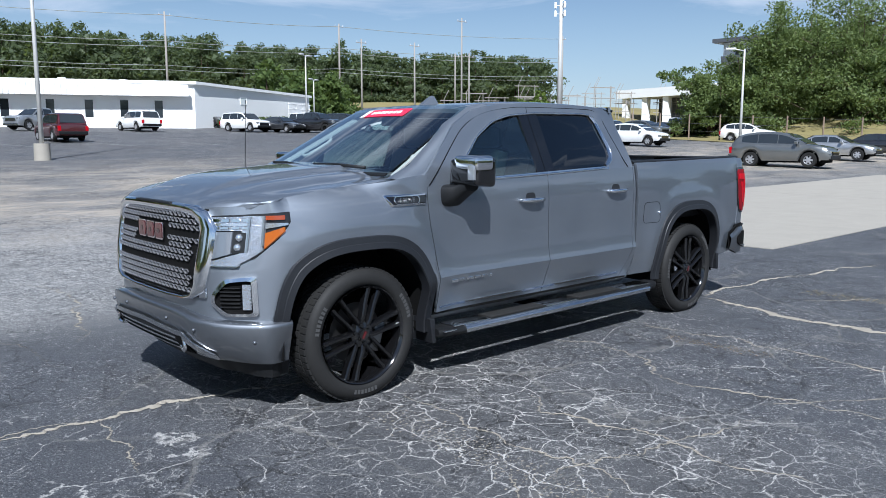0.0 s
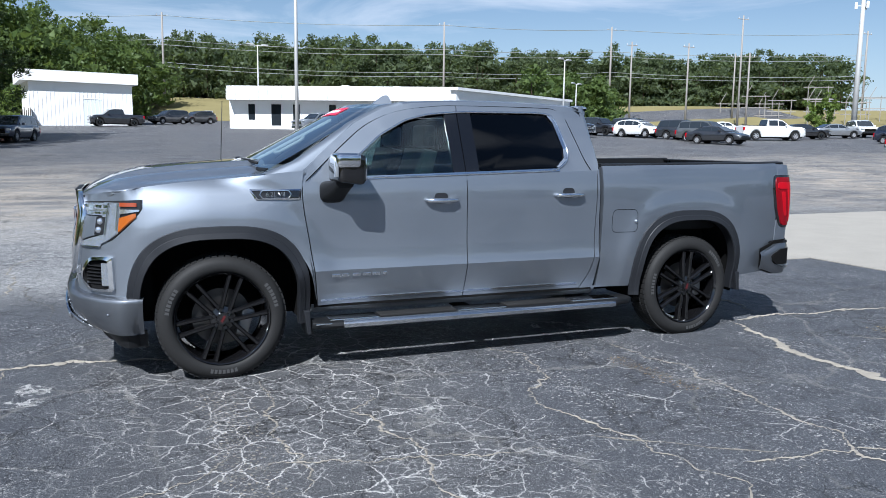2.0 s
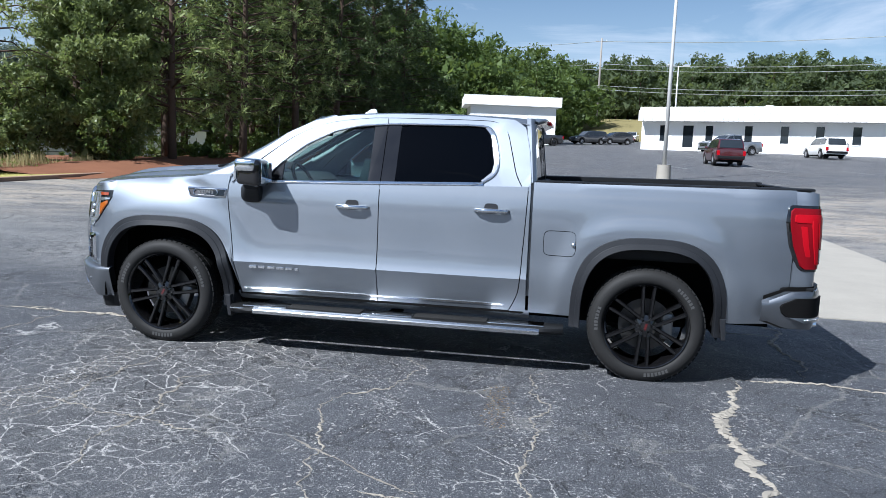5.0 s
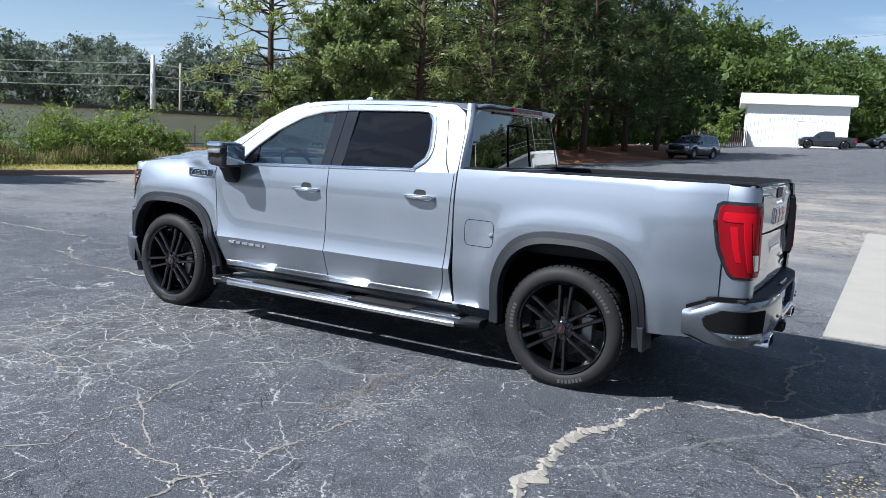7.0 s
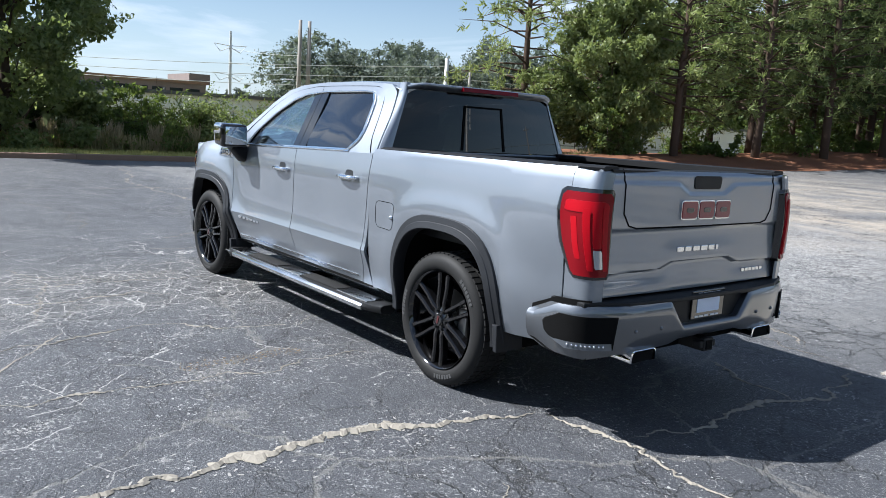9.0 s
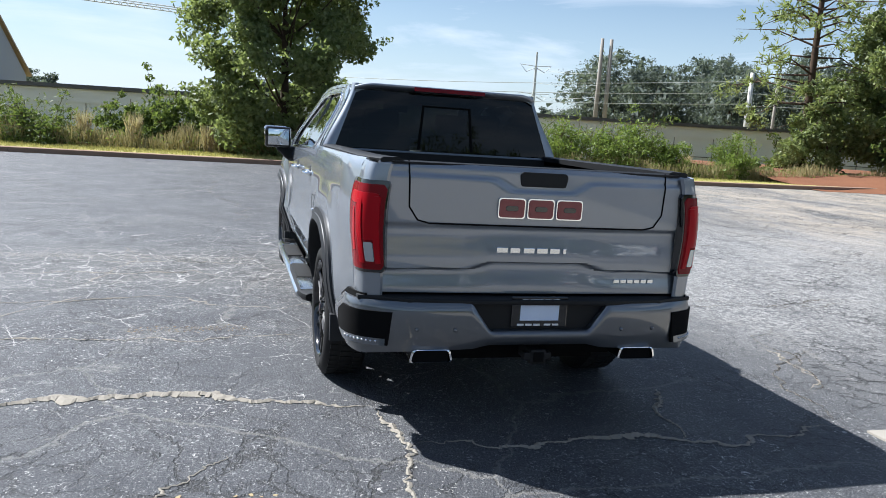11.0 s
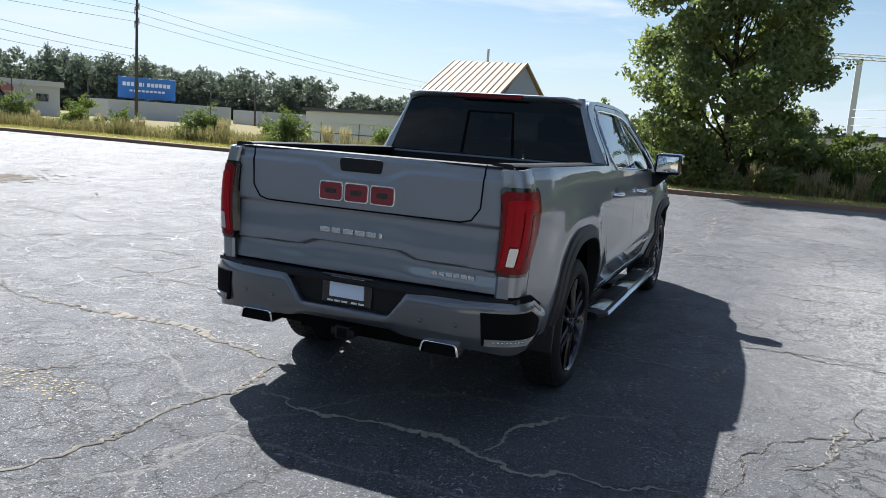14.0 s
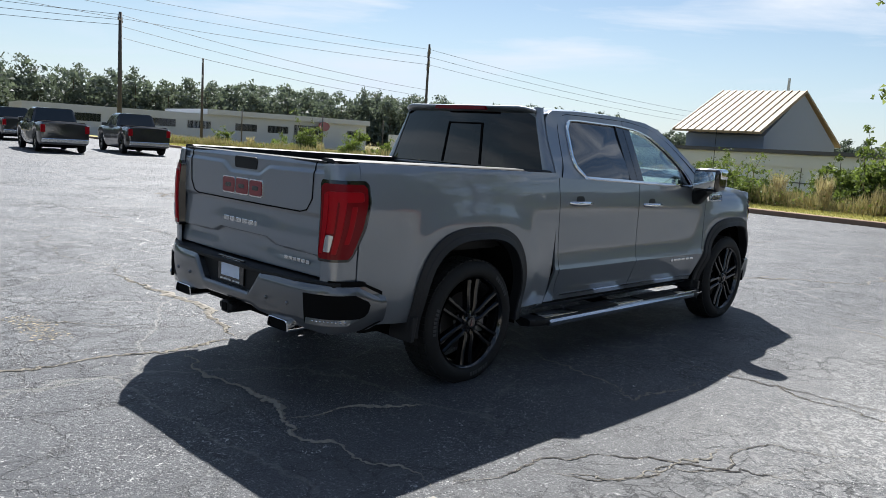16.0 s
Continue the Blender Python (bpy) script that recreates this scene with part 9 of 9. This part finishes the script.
wires("overhead_wire", [((-37, 140, 8.5 + k * 0.9), (-75.8, 60.7, 9.4 - k * 1.5)) for k in range(3)] + [((-75.8, 60.7, 9.4 - k * 1.4), (-105, 10, 7.2 - k * 1.0)) for k in range(3)] + [((-117, 60, 12 - 2 * k), (-154, 63, 15 - 3 * k)) for k in range(3)], "overhead wire beyond the warehouse", 0.035, "wire_lit", 0.01)

crane = thing("tower_crane", "far tower crane with a lattice jib", "crane", (-320, 0, 0))
bm = bmesh.new()
a, b = Vector((0, -57, 38.8)), Vector((0, 50, 35.0))
for o in (Vector((0, 0, 0)), Vector((0, 0, 1.9)), Vector((1.4, 0, 0.9))):
    tube(bm, [a + o, b + o], 0.26, 5)
for k in range(36):
    p, q = a.lerp(b, k / 36), a.lerp(b, (k + 1) / 36)
    tube(bm, [p, (p + q) / 2 + Vector((0, 0, 1.9)), q], 0.16, 4, caps=False)
part("jib", bm, "crane", crane, "pale lattice jib")
bm = bmesh.new()
box(bm, -1.4, 1.4, 47.5, 52, 31.0, 36.5)
part("counterweight", bm, "roof_dark", crane, "grey counterweight")
bm = bmesh.new()
box(bm, -1, 1, 24, 26, 0, 36)
part("mast", bm, "crane", crane, "pale mast")
utility_pole(-118, -93, 8.5, "dark utility pole beyond the hall", "dark_pole", 1, "utility poles", 0.2, 40)

# south-west: steel-arm pole and timber poles with long wires
def at_az(az, d, x0=8.0, y0=3.0):
    return (x0 + d * math.cos(radians(az)), y0 + d * math.sin(radians(az)))


pA = at_az(-134.6, 95)
pB = at_az(-112.8, 70, 7.5, 4.3)
pC = at_az(-118.1, 88, 7.5, 4.3)
utility_pole(*pA, 13.0, "tall dark steel-armed utility pole", "dark_pole", 2, "utility poles", 0.2, 50, steel=True)
utility_pole(*pB, 10.2, "dark timber utility pole past the pickups", "dark_pole", 1, "utility poles", 0.2, 60)
utility_pole(*pC, 8.6, "dark timber utility pole past the pickups", "dark_pole", 2, "utility poles", 0.16, 60)
for k, az in enumerate((-121.5, -127.2, -131.6, -139.4)):
    q = at_az(az, 92)
    utility_pole(*q, 3.6, "thin dark street pole before the far showroom", "dark_pole", 0, "street poles", 0.09)
far_l, far_r = at_az(-85, 80, 7.5, 4.3), at_az(-158, 150)
sp = []
for k in range(3):
    sp.append(((far_l[0], far_l[1], 15.5 - 1.2 * k), (pA[0], pA[1], 12.4 - 0.9 * k)))
    sp.append(((pA[0], pA[1], 12.4 - 0.9 * k), (far_r[0], far_r[1], 8.5 - 0.8 * k)))
for k in range(3):
    sp.append(((far_l[0], far_l[1], 11.5 - 0.9 * k), (pB[0], pB[1], 10.0 - 0.4 * k)))
    sp.append(((pB[0], pB[1], 10.0 - 0.9 * k), (pA[0], pA[1], 7.6 - 0.8 * k)))
wires("overhead_wire", sp, "long overhead wire above the verge", 0.018, "wire", 0.012)

# fence by the hut and posts on the bank
fence = thing("board_fence", "weathered board fence beside the utility building", "fence")
for k in range(26):
    bm = bmesh.new()
    x, y = -13.5 + 0.14 * k, 78.0 + 0.55 * k
    h = 1.9 + 0.15 * math.sin(k * 2.3)
    box(bm, x - 0.02, x + 0.02, y, y + 0.5, land_z(x, y) - 0.1, land_z(x, y) + h, 0.008)
    part("board", bm, "wood_fence", fence)
bankf = thing("wire_fence", "post-and-wire fence along the grass bank", "fence")
for k in range(12):
    bm = bmesh.new()
    x, y = 64.5 + 0.3 * k, 41 - 3.0 * k
    tube(bm, [(x, y, land_z(x, y)), (x, y, land_z(x, y) + 2.4)], 0.07, 6)
    part("post", bm, "wood_fence", bankf)
for z in (0.8, 1.5, 2.2):
    bm = bmesh.new()
    tube(bm, [(64.5 + 0.3 * k, 41 - 3.0 * k, land_z(64.5 + 0.3 * k, 41 - 3.0 * k) + z) for k in range(12)], 0.012, 4)
    part("strand", bm, "wire", bankf)

# ---- long cracks in the asphalt, each a thin strip of washed-in sand or dirt ----
def crack(points, width, mat, label, seed, rough=0.10):
    rng = np.random.default_rng(seed)
    P = [np.array(p, float) for p in points]
    for rnd in range(6):
        Q = [P[0]]
        for a, b in zip(P, P[1:]):
            d = b - a
            ln = np.linalg.norm(d)
            nr = np.array((-d[1], d[0])) / (ln + 1e-9)
            Q += [(a + b) / 2 + nr * rng.normal() * rough * min(ln, 1.2) * (1.0 if ln > 0.12 else 1.7), b]
        P = Q
    n = len(P)

    def strip(scale, lift, floor, power, crown=0.0):
        """A ragged ribbon along the crack, each edge broken on its own."""
        bm = bmesh.new()
        prev = None
        raw = rng.uniform(0, 1, (n + 2, 2)) ** power
        for i, p in enumerate(P):
            d = P[min(i + 1, n - 1)] - P[max(i - 1, 0)]
            nr = np.array((-d[1], d[0])) / (np.linalg.norm(d) + 1e-9)
            taper = min(1.0, 6.0 * i / n, 6.0 * (n - 1 - i) / n) + 0.03
            swell = 0.30 + 1.1 * abs(noise.noise(Vector((p[0] * 2.3, p[1] * 2.3, seed))))
            row = []
            for k, sgn in ((0, -1), (1, 1)):
                rag = (raw[i][k] + raw[i + 1][k] + raw[i + 2][k]) / 3
                w = scale * taper * swell * (floor + rag)
                row.append(bm.verts.new((p[0] + nr[0] * sgn * w, p[1] + nr[1] * sgn * w, land_z(p[0], p[1]) + lift)))
            row.insert(1, bm.verts.new((p[0], p[1], land_z(p[0], p[1]) + lift + min(0.011, crown * (row[1].co - row[0].co).length))))
            if prev:
                bm.faces.new((prev[0], row[0], row[1], prev[1]))
                bm.faces.new((prev[1], row[1], row[2], prev[2]))
            prev = row
        bmesh.ops.recalc_face_normals(bm, faces=bm.faces)
        return bm

    dirt = mat == "crack_dark"
    ob = tagged(part("asphalt_crack", strip(width * (1.2 if dirt else 2.4), 0.0035, 0.10, 2.0, 0.0 if dirt or mat == "line" else 0.26), "crack"), label, "crack", "cracks in the asphalt", "structure")
    if dirt:
        part("crack_gap", strip(width * (0.95 if dirt else 0.55), 0.0055, 0.10, 2.5), "crack_dark", ob, "dark open gap")
    return ob


PALE, DIRT = "pale sand-filled crack in the asphalt", "dark open crack in the asphalt"
crack([(-1.9, -0.22), (-1.35, -0.29), (-0.66, -0.30), (0.1, -0.55)], 0.022, "crack", PALE, 1)
crack([(-1.36, -0.30), (-1.38, -0.7), (-1.45, -1.15)], 0.010, "crack", PALE, 2)
crack([(1.86, -0.6), (2.04, -1.7), (1.95, -2.79), (1.92, -3.7), (1.99, -4.6)], 0.011, "crack", PALE, 3)
crack([(3.05, -0.9), (3.08, -1.9), (3.03, -2.75), (2.88, -3.4), (2.9, -4.4)], 0.010, "crack", PALE, 4)
crack([(4.46, -0.74), (4.33, -1.42), (4.18, -2.1), (4.20, -2.9), (4.22, -3.5)], 0.042, "crack", PALE, 5)
crack([(4.22, -3.45), (3.95, -4.0), (4.15, -5.4), (4.14, -7.6)], 0.016, "crack_dark", DIRT, 6)
crack([(4.46, -0.74), (4.98, -0.66), (5.43, -0.76), (5.9, -0.70), (7.4, -0.96), (8.2, -1.25)], 0.022, "crack", PALE, 7)
crack([(1.67, -2.64), (2.1, -2.95), (2.56, -3.26)], 0.010, "line", "thin pale scrape on the asphalt", 8, 0.02)
crack([(4.97, -0.62), (5.05, 0.11), (5.02, 0.7), (5.10, 1.4), (5.04, 2.0)], 0.026, "crack", PALE, 9)
crack([(4.95, 1.99), (4.38, 2.08), (4.06, 2.25), (3.88, 2.43), (3.4, 3.2)], 0.016, "crack_dark", DIRT, 10)
crack([(2.05, 1.1), (1.91, 2.5), (2.08, 3.75), (1.8, 5.4)], 0.012, "crack_dark", DIRT, 11)
crack([(2.39, -10.5), (2.45, -7.9), (2.41, -5.9), (0.96, -5.4)], 0.020, "crack_dark", DIRT, 12)
crack([(0.74, -8.5), (0.66, -7.3), (0.38, -5.7)], 0.016, "crack_dark", DIRT, 13)
crack([(4.5, 2.23), (4.37, 2.4), (4.15, 2.53), (3.92, 2.54), (3.37, 2.68), (2.7, 3.3)], 0.013, "crack_dark", DIRT, 14)
crack([(-8.23, -0.11), (-8.32, 1.07), (-8.01, 2.16), (-8.3, 4.2)], 0.016, "crack", PALE, 31)
crack([(-14.7, 2.14), (-12.3, 1.82), (-9.6, 0.94), (-7.9, 0.92), (-6.2, 1.12), (-4.1, 1.14), (-2.5, -0.12), (-2.25, -1.23)], 0.016, "crack", PALE, 32)
crack([(-3.57, 0.1), (-2.58, -0.11), (-1.33, -0.24)], 0.012, "crack", PALE, 33)
crack([(1.61, 1.98), (1.95, 2.36), (2.07, 2.64), (2.1, 2.95), (2.1, 4.16), (1.8, 5.6)], 0.013, "crack_dark", DIRT, 34)
crack([(2.81, 0.77), (2.83, 1.18), (3.12, 1.87), (2.67, 1.94), (2.11, 1.98)], 0.011, "crack", PALE, 35)
crack([(5.11, 0.87), (4.75, 0.91), (4.3, 1.15)], 0.016, "crack", PALE, 36)
crack([(2.67, -6.81), (2.25, -5.97), (1.01, -5.13), (-0.4, -5.0)], 0.016, "crack_dark", DIRT, 37)
crack([(-0.49, 4.83), (-0.55, 2.91), (-0.9, 1.6)], 0.010, "crack", PALE, 38)
crack([(-1.99, 6.32), (-1.72, 3.36), (-1.75, 2.39)], 0.013, "crack", PALE, 39)
crack([(-1.5, -6.5), (-3.8, -7.0), (-6.5, -6.6), (-9.5, -7.4)], 0.018, "crack_dark", DIRT, 15)
crack([(-2.5, -1.5), (-4.6, -1.2), (-7.5, -1.9), (-11, -1.6)], 0.018, "crack_dark", DIRT, 16)
crack([(-2.2, -9.5), (-2.6, -12.5), (-2.3, -16)], 0.022, "crack_dark", DIRT, 17)
crack([(-3.6, -9.2), (-1.0, -8.7), (2.39, -8.8)], 0.018, "crack_dark", DIRT, 18)
crack([(-1.2, 1.0), (-1.6, 3.0), (-3.4, 4.2), (-6.0, 4.0)], 0.014, "crack_dark", DIRT, 19)
crack([(5.0, -1.55), (5.6, -1.95), (6.3, -3.0), (6.2, -4.4)], 0.016, "crack", PALE, 20)
crack([(0.87, -1.57), (0.62, -1.90), (0.72, -2.09), (0.75, -2.37), (0.78, -2.77), (0.79, -3.5)], 0.009, "crack", PALE, 21)
crack([(0.31, -1.02), (0.22, -1.48), (0.17, -1.96), (0.15, -2.24), (0.19, -2.46), (0.05, -2.9)], 0.008, "crack", PALE, 22)
crack([(-0.68, -2.65), (-0.53, -2.63), (-0.30, -2.54), (-0.12, -2.33)], 0.010, "crack", PALE, 23)
crack([(-0.05, -2.50), (0.16, -2.49), (0.42, -2.57), (0.71, -2.62), (0.94, -2.69), (1.5, -2.8)], 0.007, "crack", PALE, 24)
crack([(2.25, -3.27), (2.41, -3.31), (2.68, -3.31), (3.03, -3.38), (3.4, -3.36)], 0.009, "crack", PALE, 25)
crack([(3.42, 2.63), (3.81, 2.56), (4.2, 2.5), (4.42, 2.26)], 0.011, "crack", PALE, 27)
# flakes of pale aggregate shed along the cracks, none over another
def flakes(name, mat, label, category, spots, seed, lo, hi, stretch=1.5):
    rng = np.random.default_rng(seed)
    bm = bmesh.new()
    done = {}
    for x, y in spots:
        r = rng.uniform(lo, hi)
        cx, cy = int(x // 0.1), int(y // 0.1)
        if any((x - p) ** 2 + (y - q) ** 2 < (stretch * 1.25 * (r + o)) ** 2 for i in (-1, 0, 1) for j in (-1, 0, 1) for p, q, o in done.get((cx + i, cy + j), ())):
            continue
        done.setdefault((cx, cy), []).append((x, y, r))
        a0, b0 = rng.uniform(0, 6.28), rng.uniform(0, 3.14)
        ring = []
        for a in (0, 1.0, 2.1, 3.1, 4.2, 5.2):
            p, q = stretch * r * math.cos(a) * rng.uniform(0.5, 1.2), r * math.sin(a) * rng.uniform(0.5, 1.2)
            ring.append(bm.verts.new((x + p * math.cos(b0) - q * math.sin(b0), y + p * math.sin(b0) + q * math.cos(b0), land_z(x, y) + 0.0026)))
        bm.faces.new(ring)
    bmesh.ops.recalc_face_normals(bm, faces=bm.faces)
    for f in bm.faces:
        if f.normal.z < 0:
            f.normal_flip()
    return tagged(part(name, bm, mat), label, category, kind="stuff")


rng = np.random.default_rng(78)
spots = []
for (x0, y0), (x1, y1), n, w in (((2.02, -0.9), (2.14, -2.5), 420, 0.05), ((1.93, -0.8), (1.95, -3.6), 160, 0.07), ((3.08, -1.0), (2.95, -3.4), 480, 0.06), ((4.4, -0.9), (4.2, -3.4), 160, 0.10), ((0.2, -1.4), (1.6, -3.2), 120, 0.25), ((2.3, -3.25), (3.3, -3.4), 150, 0.05)):
    for k in range(n):
        f = rng.uniform()
        spots.append((x0 + (x1 - x0) * f + rng.normal() * w, y0 + (y1 - y0) * f + rng.normal() * w))
flakes("pale_flakes", "flake", "pale flakes of aggregate along the cracks", "debris", spots, 79, 0.002, 0.0085, 2.4)
# broken, sandy strip of an old patch
spots = []
for k in range(2600):
    f = rng.uniform()
    spots.append((-0.05 - 0.05 * f + rng.normal() * 0.06, -1.25 - 2.6 * f))
flakes("crumbled_strip", "crack", "crumbled sandy strip along an old patch", "crack", spots, 77, 0.0025, 0.009, 1.6)
flakes("yellow_marking", "yellow", "worn yellow paint marking", "marking", [(5.55 + rng.normal() * 0.045, -2.15 + rng.uniform() * 0.8) for k in range(900)], 80, 0.004, 0.013)
for k in range(9):
    x, y = 10.0 + 5.4 * k, 44.0 - 1.6 * k
    bm = bmesh.new()
    grid(bm, 10, 1, lambda u, v: (x + 0.10 * v - 1.5 * u, y + 5.0 * u, land_z(x - 1.5 * u, y + 5.0 * u) + 0.02))
    tagged(part("stall_line", bm, "line"), "worn white stall line", "marking", "stall lines", "structure")
# rusty grit worn into the asphalt beside a crack
flakes("rusty_grit", "rusty", "rust-brown grit worn into the asphalt", "dirt", [(2.75 + 0.05 * f + rng.normal() * 0.03, -1.40 - 0.85 * f) for f in rng.uniform(0, 1, 700) ** 1.4], 92, 0.003, 0.009)
# washed-up dirt in a shallow hollow of the lot
rng = np.random.default_rng(91)
bm = bmesh.new()
for k in range(520):
    a, r = rng.uniform(0, 6.28), abs(rng.normal()) * 0.5
    x, y = -1.8 + 1.5 * r * math.cos(a), -12.0 + 1.0 * r * math.sin(a)
    q = rng.uniform(0.03, 0.11)
    bm.faces.new([bm.verts.new((x + q * math.cos(b) * rng.uniform(0.6, 1.2), y + q * math.sin(b) * rng.uniform(0.6, 1.2), land_z(x, y) + 0.004 + 0.00001 * k)) for b in (0, 1.25, 2.5, 3.8, 5.0)])
bmesh.ops.recalc_face_normals(bm, faces=bm.faces)
tagged(part("washed_dirt", bm, "silt"), "brown dirt washed into a shallow hollow", "dirt", kind="stuff")
